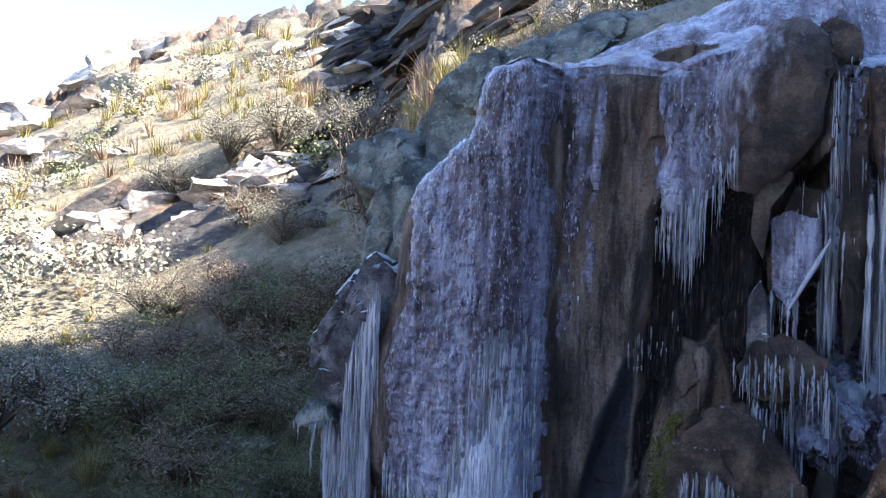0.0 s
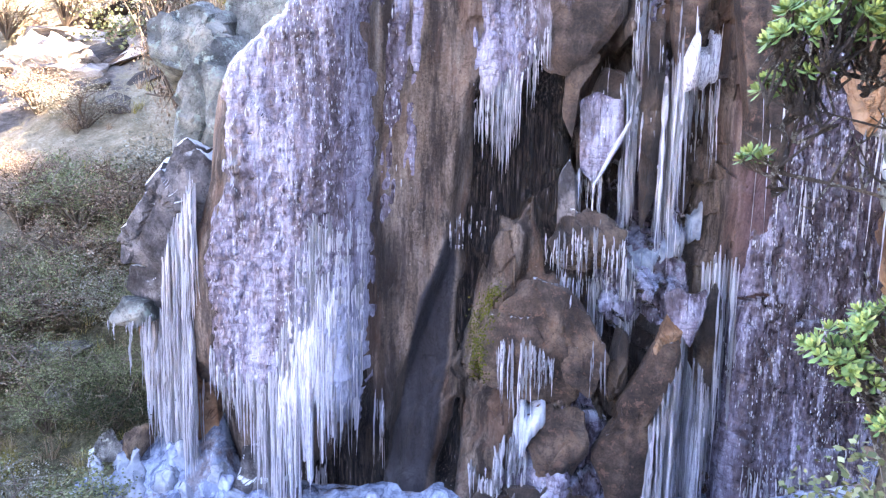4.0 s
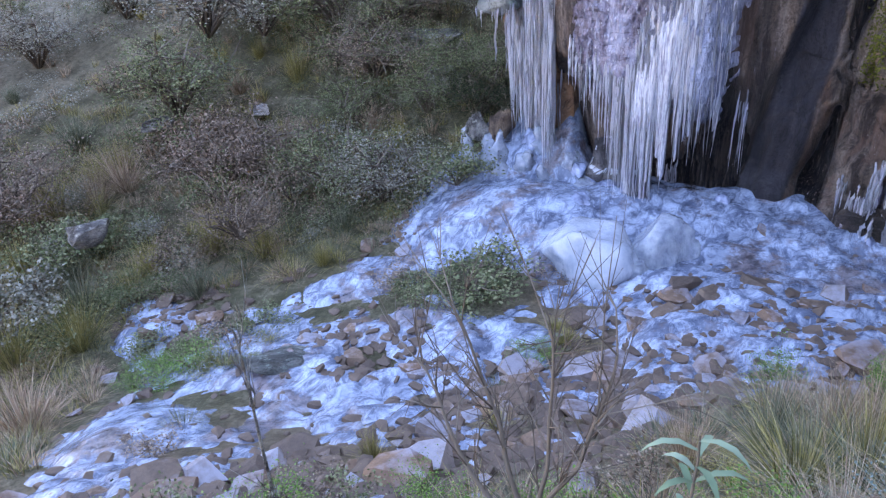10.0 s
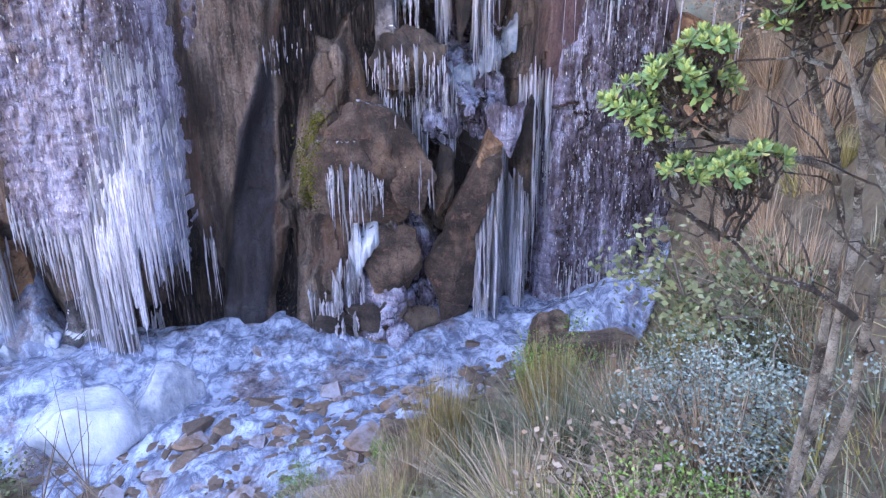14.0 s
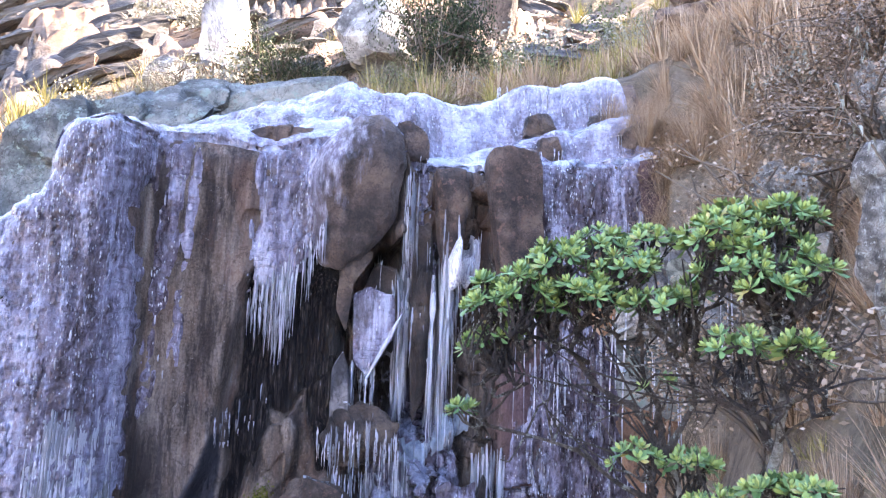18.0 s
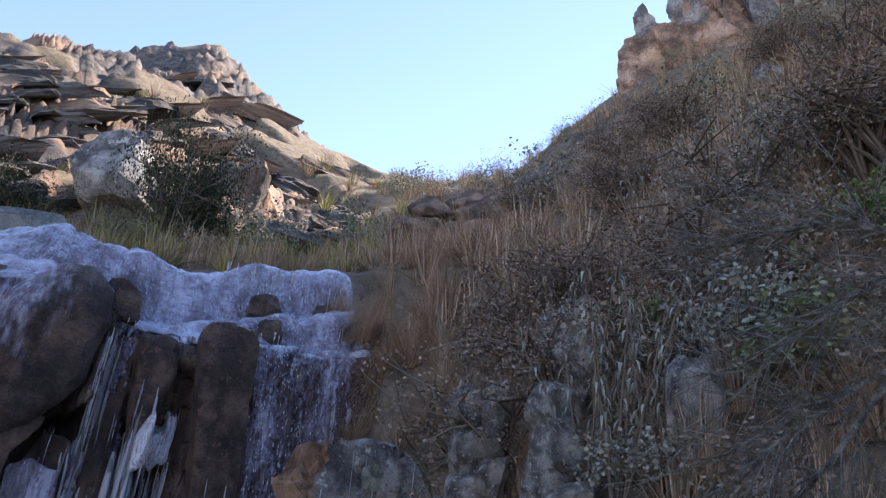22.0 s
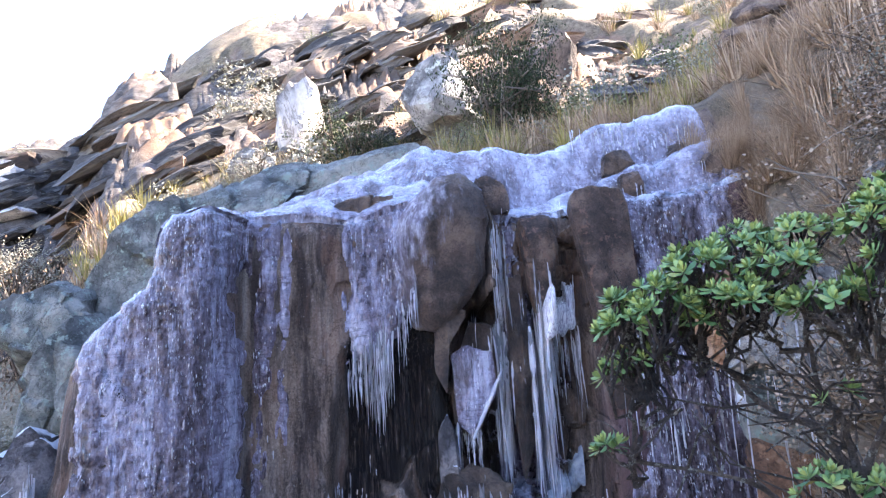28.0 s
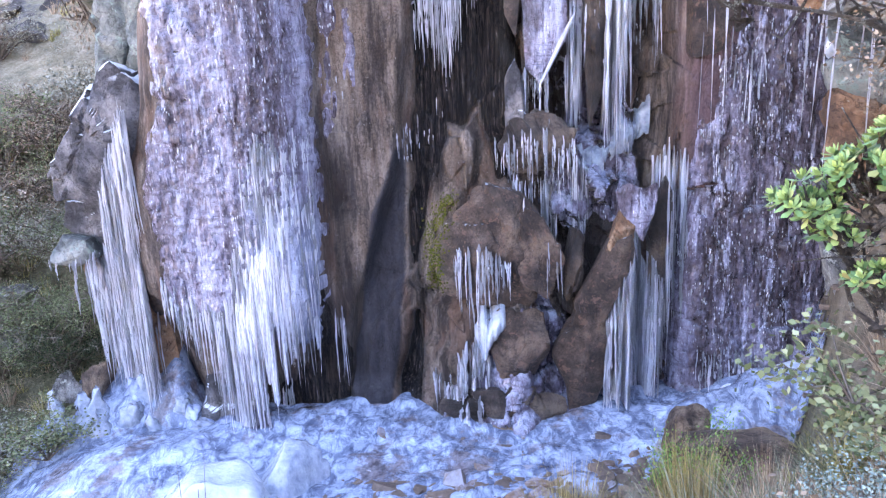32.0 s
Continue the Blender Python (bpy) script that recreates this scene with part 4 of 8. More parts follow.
# the jutting corner at the left of the falls
wall_block("corner_rock", "dark angular rock jutting from the corner of the falls", [(-3.9, 5.15), (-4.1, 5.0), (-4.65, 4.55), (-5.2, 4.1), (-5.25, 3.6), (-5.22, 3.22), (-4.7, 3.15), (-4.1, 3.25), (-3.8, 4.3)], 9.2, 0.5, M_NOSE, 3, rough=0.05, power=5, flat=0.7, cuts=6)
wall_block("corner_ledge", "banded grey ledge of frosted rock", [(-5.2, 3.22), (-5.24, 2.95), (-5.15, 2.62), (-4.6, 2.5), (-4.1, 2.7), (-4.1, 3.25)], 9.3, 0.4, M_NOSE, 4, rough=0.06, power=4)
wall_block("lichen_rock", "beak of rock covered in teal lichen", [(-5.42, 2.52), (-5.22, 2.82), (-4.85, 2.75), (-4.72, 2.52), (-5.05, 2.42)], 8.95, 0.35, M_TEAL, 5, rough=0.03)
wall_block("orange_rock", "smooth orange rock under the lichen beak", [(-5.15, 2.45), (-4.75, 2.5), (-4.2, 2.4), (-3.95, 1.0), (-4.3, 0.4), (-4.6, 0.6), (-4.88, 1.35), (-5.08, 2.0)], 9.25, 0.4, M_ORANGE, 6, rough=0.03)
wall_block("dark_boulder", "dark boulder in the shade under the overhang", [(-5.3, 1.2), (-4.9, 1.35), (-4.5, 0.7), (-4.5, -0.2), (-4.9, -0.1), (-5.2, 0.4)], 9.7, 0.4, M_NOSE, 7)
# buttress foot
wall_block("frosted_block", "squat block of frosted rock under the icicles", [(-3.75, 0.95), (-3.3, 1.05), (-2.95, 0.75), (-2.9, 0.05), (-3.4, -0.1), (-3.65, 0.4)], 9.0, 0.4, M_NOSE, 8, rough=0.08)
# wedged boulder and pillar at the lip
wall_block("wedged_boulder", "smooth brown boulder wedged at the lip of the falls", [(0.12, 7.3), (0.42, 7.62), (0.66, 7.84), (1.0, 7.9), (1.26, 7.65), (1.31, 7.1), (1.23, 6.5), (1.04, 6.2), (0.82, 5.95), (0.5, 5.75), (0.22, 5.85), (0.14, 6.4), (0.1, 6.8)], 9.42, 0.42, M_GLAZED, 9, power=2.4, rough=0.022, flat=0.12, cuts=2)
wall_block("square_boulder", "small brown boulder behind the wedged one", [(1.2, 7.9), (1.5, 8.0), (1.68, 7.8), (1.66, 7.4), (1.3, 7.3)], 9.75, 0.3, M_RUSSET, 10)
wall_block("rock_pillar", "square-topped pillar of bare brown rock", [(2.36, 7.3), (2.4, 7.48), (2.7, 7.53), (3.06, 7.5), (3.13, 7.3), (3.14, 7.0), (3.16, 6.2), (3.2, 5.4), (3.05, 4.72), (2.68, 4.68), (2.66, 5.3), (2.56, 6.0), (2.46, 6.7)], 9.25, 0.3, M_RUSSET, 11, power=5, rough=0.01, flat=0.75, cuts=1)
wall_block("short_pillar", "short pillar of brown rock under the ice lip", [(1.72, 7.22), (2.15, 7.25), (2.22, 6.8), (2.1, 6.1), (1.9, 5.8), (1.8, 6.3), (1.75, 6.8)], 9.5, 0.28, M_RUSSET, 12, power=4, cuts=2, rough=0.02)
wall_block("thin_pillar", "thin dark rib of rock in the recess", [(1.5, 6.5), (1.72, 6.6), (1.78, 5.6), (1.75, 4.3), (1.55, 3.8), (1.48, 5.0)], 9.6, 0.22, M_WETROCK, 13, power=4, cuts=2, rough=0.03)
wall_block("jammed_slab", "dark slab jammed in the deep joint", [(0.68, 5.6), (0.95, 6.0), (1.32, 5.9), (1.34, 5.2), (1.1, 4.6), (0.92, 4.35), (0.72, 4.5)], 9.66, 0.26, M_WETROCK, 14, rough=0.02, power=5)
wall_block("hanging_slab", "bare brown slab under the wedged boulder", [(0.52, 6.1), (0.75, 6.4), (0.95, 6.05), (0.7, 5.6), (0.62, 4.8), (0.5, 5.2)], 9.48, 0.25, M_WETROCK, 43, rough=0.03, power=4)
wall_block("sunken_rock", "dark pointed rock at the bottom of the joint", [(0.5, 4.5), (0.62, 4.75), (0.76, 4.3), (0.74, 3.7), (0.5, 3.6)], 9.45, 0.25, M_NOSE, 44, rough=0.03)
wall_block("lip_block", "brown block poking out of the ice ledge", [(3.3, 7.6), (3.35, 7.95), (3.62, 7.98), (3.72, 7.6)], 10.0, 0.22, M_RUSSET, 45, rough=0.02, power=5)
wall_block("lip_block", "dark brown block in the upper ice step", [(3.3, 8.15), (3.35, 8.5), (3.75, 8.55), (3.85, 8.1)], 10.62, 0.25, M_WETROCK, 51, rough=0.04, power=4)
wall_block("lip_block", "dark brown block in the upper ice step", [(4.25, 8.3), (4.35, 8.62), (4.7, 8.66), (4.85, 8.25)], 10.65, 0.25, M_WETROCK, 52, rough=0.04, power=4)
wall_block("lip_block", "brown block poking out of the ice ledge", [(4.5, 7.75), (4.55, 8.2), (4.85, 8.25), (4.95, 7.75)], 9.9, 0.28, M_RUSSET, 46, rough=0.02, power=5)
wall_block("lip_block", "low brown rock in the ice of the shoulder", [(-1.1, 7.42), (-0.9, 7.56), (-0.3, 7.74), (0.12, 7.82), (0.3, 7.62), (0.1, 7.45), (-0.6, 7.38)], 9.85, 0.3, M_RUSSET, 48, rough=0.08, power=3)
# broken foot of the falls
wall_block("mossy_boulder", "rounded russet boulder with moss on one side", [(-0.5, 2.5), (-0.2, 2.95), (0.15, 3.28), (0.6, 3.2), (0.95, 2.9), (1.15, 2.45), (1.0, 2.05), (0.76, 1.75), (0.2, 1.72), (-0.36, 1.9)], 8.98, 0.42, M_RUSSET, 15, power=2, rough=0.05, cuts=5)
wall_block("split_rock", "russet rock split by a dark crack", [(0.5, 3.1), (0.85, 2.95), (1.12, 2.4), (0.95, 1.85), (0.62, 2.1), (0.5, 2.6)], 8.78, 0.3, M_RUSSET, 16, power=3)
wall_block("pointed_rock", "pointed wet rock beside the split rock", [(1.1, 2.0), (1.25, 2.75), (1.42, 2.6), (1.38, 2.0), (1.2, 1.7)], 8.85, 0.25, M_WETROCK, 17)
wall_block("cascade_rock", "squat russet rock under a tongue of ice", [(0.12, 1.5), (0.35, 1.74), (0.9, 1.72), (0.95, 1.2), (0.75, 0.75), (0.3, 0.7)], 8.72, 0.3, M_RUSSET, 18, power=3)
wall_block("cascade_step", "low frosted step of rock at the foot of the falls", [(-0.5, 0.55), (0.4, 0.75), (1.2, 0.7), (1.25, 0.2), (0.4, 0.0), (-0.5, 0.1)], 8.66, 0.3, M_WETROCK, 19, rough=0.12)
wall_block("leaning_slab", "long bare slab of brown rock leaning on the wall", [(1.92, 2.92), (1.72, 2.7), (1.3, 1.9), (1.02, 1.15), (1.2, 0.75), (1.22, 0.1), (1.55, 0.1), (1.68, 0.9), (1.7, 1.7), (2.0, 2.4)], 8.82, 0.28, M_RUSSET, 20, power=4, rough=0.03, cuts=4)
wall_block("red_point", "red point of rock above the leaning slab", [(1.78, 3.05), (2.0, 2.85), (1.98, 2.4), (1.7, 2.3), (1.62, 2.6)], 8.75, 0.22, M_ORANGE, 21)
wall_block("dark_fin", "dark fin of rock beside the ice column", [(2.2, 2.6), (2.42, 3.3), (2.52, 3.1), (2.48, 2.0), (2.35, 1.5), (2.22, 1.9)], 9.05, 0.22, M_WETROCK, 22)
wall_block("ice_ledge_rock", "banded ledge of wet rock hung with drips", [(0.35, 3.95), (0.9, 4.2), (1.35, 3.9), (1.35, 3.45), (0.9, 3.3), (0.5, 3.45)], 9.2, 0.35, M_WETROCK, 23, rough=0.1)

# outcrop right of the falls
for nm, lab, ol, yy, dd, mm in (
    ("lichen_block", "grey block with a pale ring of lichen on its face", [(3.3, 5.75), (3.42, 6.05), (4.1, 6.15), (4.7, 6.05), (4.85, 5.6), (4.7, 5.05), (3.9, 4.9), (3.3, 5.0)], 7.2, 0.55, M_BOULDER),
    ("orange_block", "rounded orange rock beside the grey block", [(3.12, 5.6), (3.3, 6.05), (3.55, 6.1), (3.6, 5.4), (3.3, 5.0)], 7.45, 0.4, M_ORANGE),
    ("outcrop_rock", "jutting grey rock at the edge of the falls", [(3.45, 5.1), (3.9, 5.2), (4.6, 5.1), (4.9, 4.4), (4.3, 4.0), (3.62, 4.25)], 7.4, 0.5, M_TEAL),
    ("outcrop_rock", "cracked orange rock at the edge of the falls", [(3.6, 4.3), (4.4, 4.3), (5.0, 3.9), (4.8, 2.9), (4.0, 2.95), (3.62, 3.6)], 7.5, 0.5, M_ORANGE),
    ("outcrop_rock", "big grey rock under the orange one", [(3.75, 3.2), (4.6, 3.4), (5.3, 3.0), (5.4, 1.8), (4.4, 1.4), (3.85, 2.0)], 7.5, 0.6, M_BOULDER),
    ("outcrop_rock", "brown foot of the outcrop", [(3.85, 2.2), (4.6, 2.3), (5.4, 2.0), (5.6, 0.6), (4.6, 0.2), (3.9, 0.7)], 7.6, 0.6, M_BROWN),
):
    wall_block(nm, lab, ol, yy, dd, mm, 60 + len(nm) + int(ol[0][1] * 9), rough=0.09, power=3)
bm = bmesh.new()
bmesh.ops.create_circle(bm, cap_ends=True, radius=0.13, segments=28)
for v in bm.verts:
    v.co *= 1 + 0.14 * noise.noise((v.co.x * 14, v.co.y * 14, 3))
M_LICHEN = rock_material("pale_lichen", (0.3, 0.32, 0.26), (0.48, 0.5, 0.42), (0.62, 0.63, 0.55), 9, bumpy=0.8)
part("lichen_patch", bm, M_LICHEN, bpy.data.objects["lichen_block"], "pale round crust of lichen", pose(-0.3, -0.59, 0.12, 90, 0, 0))

# slabs behind the left shoulder of the falls
for ol, yy, dd, sd in (([(-5.2, 7.2), (-4.2, 8.5), (-2.2, 9.2), (-1.6, 8.6), (-2.6, 7.4), (-4.0, 6.0), (-5.0, 5.9)], 12.4, 0.9, 31),
                       ([(-6.2, 6.9), (-5.5, 7.3), (-4.9, 7.1), (-4.7, 6.2), (-5.2, 5.6), (-6.1, 5.8)], 12.0, 0.8, 32),
                       ([(-5.4, 6.1), (-4.6, 6.6), (-4.1, 6.0), (-4.2, 4.6), (-5.0, 3.9), (-5.5, 4.9)], 11.4, 0.7, 33),
                       ([(-3.6, 8.6), (-2.0, 9.5), (0.6, 9.6), (0.4, 9.0), (-1.6, 8.4), (-3.0, 8.0)], 12.9, 0.7, 34),
                       ([(-4.7, 5.4), (-4.0, 5.9), (-3.4, 6.3), (-3.2, 5.0), (-4.2, 4.2)], 10.4, 0.5, 35)):
    wall_block("shoulder_slab", "grey-green slab of rock behind the falls", ol, yy, dd, M_TEAL, sd, rough=0.06, power=5, flat=0.7)


# ---- rock tower on the hill ----
TOWER = pose(0, 0, 0, 0, 0, -57) @ pose(0, 46, 0)


def tower_block(label, outline, depth, mat, seed, back=0.0, **kw):
    v, f, c = slab_shape(outline, depth, seed, **kw)
    return part("column", mesh("column", v, f, mat, sharp=24), mat, tower, label, pose(c[0], back, c[1]))


M_TOWER = rock_material("tower_rock", (0.17, 0.1, 0.068), (0.34, 0.215, 0.15), (0.47, 0.335, 0.25), 0.8, bumpy=0.8)
M_TOWER_GREY = rock_material("tower_grey_rock", (0.15, 0.135, 0.13), (0.27, 0.25, 0.24), (0.38, 0.355, 0.34), 0.7)
tower = thing("rock_tower", "tower of leaning split rock columns on the ridge", "rock tower", None, TOWER)
for lab, ol, dd, mm, bk in (
    ("smooth grey leaning slab", [(-2.7, 53), (-1.3, 53), (3.3, 41.2), (1.5, 40.4)], 0.9, M_TOWER_GREY, -1.2),
    ("orange side of the leaning slab", [(-3.0, 51.5), (-2.1, 50.2), (1.4, 40.2), (0.0, 40.2), (-2.2, 46)], 1.2, M_TOWER, -0.3),
    ("", [(-1.3, 56.2), (0.8, 56.8), (2.2, 50.4), (4.5, 42.2), (2.6, 42), (0, 49.4)], 1.3, M_TOWER, 0.3),
    ("", [(0.7, 56.8), (2.8, 57.4), (3.6, 50.5), (5.3, 42.3), (3.9, 42), (2, 50.8)], 1.4, M_TOWER, 0.0),
    ("", [(2.6, 56.4), (4.9, 55.9), (5.4, 49.2), (7, 42.8), (5.1, 42.2), (3.4, 49.1)], 1.5, M_TOWER, -0.4),
    ("", [(4.6, 55.4), (6, 56.4), (6.2, 51), (8, 43.2), (6.6, 42.6), (5.2, 49.2)], 1.2, M_TOWER_GREY, 0.4),
    ("square block on the top", [(3.7, 59), (4.7, 59.5), (6, 58.2), (5.8, 54.5), (3.8, 56)], 1.0, M_TOWER_GREY, 0.4),
    ("head of rock above the slab", [(-3.6, 53.6), (-3.2, 55), (-2.2, 55.5), (-1.4, 53.5), (-2.6, 52)], 0.9, M_TOWER_GREY, 0.0),
    ("", [(6.6, 50.2), (7.9, 50.6), (9.4, 49.2), (9.4, 44), (7, 43)], 1.3, M_TOWER_GREY, 0.6),
    ("", [(9.5, 50.2), (11, 49.2), (12, 45), (8.9, 43.4)], 1.2, M_TOWER_GREY, 0.9),
    ("", [(-8.9, 42.8), (-7.5, 43.5), (-5.6, 43.4), (-4, 37.6), (-8.6, 36.5)], 1.5, M_TOWER, 0.2),
    ("standing finger of rock", [(-8.1, 47), (-7.2, 47.6), (-5.5, 43.6), (-5.8, 43), (-7.2, 43)], 0.7, M_TOWER_GREY, 0.6),
    ("", [(-5.6, 48.2), (-3.2, 49.8), (-2, 46.7), (0.6, 40.5), (-4.4, 40.2)], 1.4, M_TOWER_GREY, 1.2),
    ("", [(-6.2, 43.5), (-4.2, 42.8), (-1, 42.2), (1.2, 39), (-4.3, 37)], 1.5, M_TOWER, -0.4),
    ("", [(-3.2, 52.3), (-1.4, 55.6), (3.5, 56.6), (5.9, 56.2), (6.6, 51.2), (9.5, 49.8), (12, 48.6), (12.6, 43), (-1, 39), (-5, 42)], 1.2, M_TOWER, 1.7),
    ("", [(-0.5, 43), (4, 44), (8.5, 44.5), (12, 45.5), (12, 42), (0, 38.5)], 1.5, M_TOWER_GREY, 1.4),
):
    tower_block(lab, ol, dd, mm, int(abs(ol[0][0] * 10) + ol[0][1] * 3), bk, rough=0.05, power=9, flat=0.85, n=96, rings=16, cuts=6, freq=3.2)

# ---- boulders on the slopes behind and to the right ----
BOULDER_MESH = {}


def boulder(label, az, el, r, size, mat, seed, name="boulder", lift=0.0, turn_z=None):
    """A boulder seen in a bearing and at a height angle from the viewpoint, r metres away."""
    key = (seed % 9, mat.name)
    if key not in BOULDER_MESH:
        v, f = rock_shape(seed % 9 + 100, (1, 1, 1), planes=18, cut=0.62, rough=0.2, sub=4, freq=3.0)
        v = v * 1.2
        BOULDER_MESH[key] = mesh("boulder", v, f, mat, sharp=22)
    x, y = r * math.sin(radians(az)), r * math.cos(radians(az))
    z = 4.8 + r * math.tan(radians(el)) if el is not None else ground_z(x, y) + size[2] * 0.25
    m = pose(x, y, z + lift, 0, 0, -az + (turn_z if turn_z is not None else (seed * 47) % 60 - 30)) @ Matrix.Diagonal((*size, 1))
    return thing(name, label, "boulder", BOULDER_MESH[key], m)


boulder("big pale boulder in full sun", -7.9, 22.3, 23, (1.35, 1.3, 2.9), M_PALE, 1)
boulder("broad grey boulder on the slope above the falls", 4.6, 23.4, 24, (2.7, 2.2, 3.0), M_BOULDER, 2)
boulder("grey boulder on the slope above the falls", 12.5, 22.5, 27, (2.6, 2.4, 5.0), M_BROWN, 3)
boulder("orange-sided boulder on the slope", 15.5, 23.0, 29, (2.4, 2.4, 4.2), M_ORANGE, 4)
boulder("grey boulder among bushes", -11, 19.0, 19, (1.4, 1.4, 1.2), M_BOULDER, 5)
boulder("rounded grey boulder at the gully", 31.5, 20.5, 13, (1.5, 1.2, 1.0), M_BOULDER, 6)
boulder("dark block at the head of the gully", 33.5, 24.0, 19, (2.0, 1.6, 1.7), M_BROWN, 7)
boulder("dark block at the head of the gully", 36.5, 24.6, 20, (2.4, 1.6, 1.9), M_BROWN, 8)
M_CRUST = rock_material("lichen_crusted_rock", (0.2, 0.185, 0.16), (0.42, 0.385, 0.335), (0.62, 0.585, 0.53), 3.0, lichen=(0.68, 0.68, 0.6), bumpy=1.0)
for az, el, r, sz, sd in ((36.2, 12.2, 6.6, (0.34, 0.36, 0.4), 2), (36.8, 9.2, 6.5, (0.42, 0.4, 0.5), 3), (37.4, 6.0, 6.4, (0.5, 0.45, 0.55), 4), (35.2, 5.0, 6.3, (0.3, 0.3, 0.32), 5), (38.6, 7.6, 6.3, (0.3, 0.32, 0.4), 7), (43.2, 13.4, 5.6, (0.4, 0.4, 0.46), 5), (44.0, 9.8, 5.2, (0.44, 0.4, 0.56), 6),
                          (44.8, 6.0, 5.0, (0.42, 0.42, 0.5), 7), (42.6, 7.2, 5.1, (0.26, 0.3, 0.34), 1), (45.5, 15.6, 6.2, (0.44, 0.4, 0.6), 8), (55.0, 14.6, 5.6, (0.44, 0.4, 0.6), 6), (54.0, 11.0, 5.3, (0.5, 0.44, 0.5), 4), (53.5, 8.0, 5.0, (0.42, 0.4, 0.6), 7)):
    boulder("rough grey rock crusted with pale lichen", az, el, r, sz, M_CRUST, sd, name="lichened_rock")
for lab, az, el, r, sz, mm, sd in (
    ("broad grey rock showing between tussocks", 44.0, 18.0, 7.4, (0.48, 0.38, 0.85), M_CRUST, 1),
    ("pointed grey rock with pale lichen", 56.6, 18.0, 5.1, (0.35, 0.28, 0.64), M_CRUST, 3),
    ("rock thick with pale crusty lichen", 46.4, 14.7, 6.3, (0.29, 0.23, 0.50), M_CRUST, 5),
    ("rounded rock with pale lichen", 38.9, 12.4, 8.2, (0.43, 0.34, 0.49), M_CRUST, 8),
    ("broad tan-grey rock between tussocks", 43.0, 16.4, 7.2, (0.55, 0.44, 1.07), M_CRUST, 6),
    ("upright rock spotted with lichen", 54.0, 13.9, 4.6, (0.34, 0.27, 0.78), M_CRUST, 4),
    ("rounded lichened rock beside the grey block", 38.1, 9.4, 7.7, (0.35, 0.28, 0.86), M_CRUST, 8),
    ("violet-grey rock among tussocks", 56.5, 27.5, 8.9, (0.51, 0.40, 0.39), M_BOULDER, 2),
    ("grey rock below the tower", 59.5, 35.6, 15.8, (0.88, 0.70, 0.76), M_BOULDER, 6),
    ("dark rock at the head of the gully", 28.9, 24.5, 20.2, (1.53, 1.22, 0.88), M_BROWN, 3),
    ("dark rock at the head of the gully", 33.7, 26.7, 24.5, (1.73, 1.38, 1.08), M_BROWN, 2),
    ("reddish rock below the tower", 55.4, 32.7, 13.4, (0.81, 0.65, 0.52), M_BROWN, 2),
    ("dark rock at the head of the gully", 30.2, 26.0, 22.6, (1.44, 1.15, 1.00), M_BROWN, 2),
):
    boulder(lab, az, el, r, sz, mm, sd, name="slope_rock")
boulder("violet-grey rock among tussocks", 56.5, 22.3, 11, (1.0, 0.8, 0.7), M_BOULDER, 8)
boulder("violet-grey rock among tussocks", 58.5, 25.0, 14, (1.1, 0.8, 0.8), M_BOULDER, 1)
boulder("grey rock at the foot of the tower", 58.0, 33.6, 30, (2.2, 1.6, 1.5), M_BOULDER, 2)
boulder("grey rock at the foot of the tower", 61.5, 33.8, 30, (1.6, 1.4, 1.2), M_BOULDER, 3)
boulder("grey rock at the foot of the tower", 53.0, 30.6, 32, (2.0, 1.6, 1.6), M_BOULDER, 4)
boulder("brown rock beside the frozen pool", 17.5, -27.5, 7.0, (0.5, 0.4, 0.55), M_BROWN, 5)
boulder("broad brown rock beside the frozen pool", 22.0, -29.8, 6.2, (1.5, 1.0, 0.8), M_BROWN, 6)
boulder("flat pale rock in the grass", 7.5, -36.5, 4.9, (0.9, 0.5, 0.35), M_BROWN, 7)
boulder("green-stained flat rock beside the ice", -50.5, None, 6.0, (0.75, 0.4, 0.3), M_TEAL, 8)
boulder("grey rock under the slope", -34.5, -17.5, 11.5, (0.5, 0.45, 0.5), M_BOULDER, 1)
boulder("grey rock under the slope", -31.5, -21.5, 10.4, (0.36, 0.36, 0.4), M_BOULDER, 2)
boulder("brown rock under the slope", -29.7, -21.5, 10.2, (0.35, 0.4, 0.5), M_BROWN, 3)
boulder("flat blue-grey rock on the slope", -34.5, -14.2, 12.5, (1.0, 0.6, 0.25), M_BOULDER, 4)
boulder("pale stone on the slope", -48.8, -18.2, 12.5, (0.3, 0.3, 0.2), M_PALE, 5)
boulder("flat stone on the slope", -56.5, -18.0, 12.0, (0.6, 0.3, 0.25), M_BOULDER, 6)
boulder("flat stone on the slope", -63.5, -24.5, 9.5, (0.55, 0.3, 0.3), M_BOULDER, 7)
# pale bedrock ledges in the sun on the left-hand slope
for az, el, r, sx, sz, sd in ((-51, 3.2, 32, 5.5, 2.2, 1), (-46.5, 4.2, 31, 4.2, 2.0, 2), (-42.5, 5.4, 30, 2.6, 1.6, 3), (-53, 0.8, 28, 5, 1.8, 4), (-47, 1.8, 27, 2.4, 1.2, 5), (-50, 9.0, 52, 6, 2.6, 6),
                              (-45, 9.4, 50, 8, 3, 7), (-37, 8.6, 36, 2.4, 1.2, 8), (-44.5, 13.4, 72, 7, 4.5, 1), (-41, 15, 76, 8, 5, 2), (-38, 14.2, 74, 9, 5, 3), (-35, 15.5, 74, 7, 5, 4), (-40, 12, 68, 8, 3, 5), (-51, 7, 60, 9, 2.6, 6)):
    boulder("pale bedrock ledge in the sun", az, el, r, (sx, sx * 0.6, sz), M_PALE, sd, name="bedrock_ledge", lift=-0.3 * sz, turn_z=8)

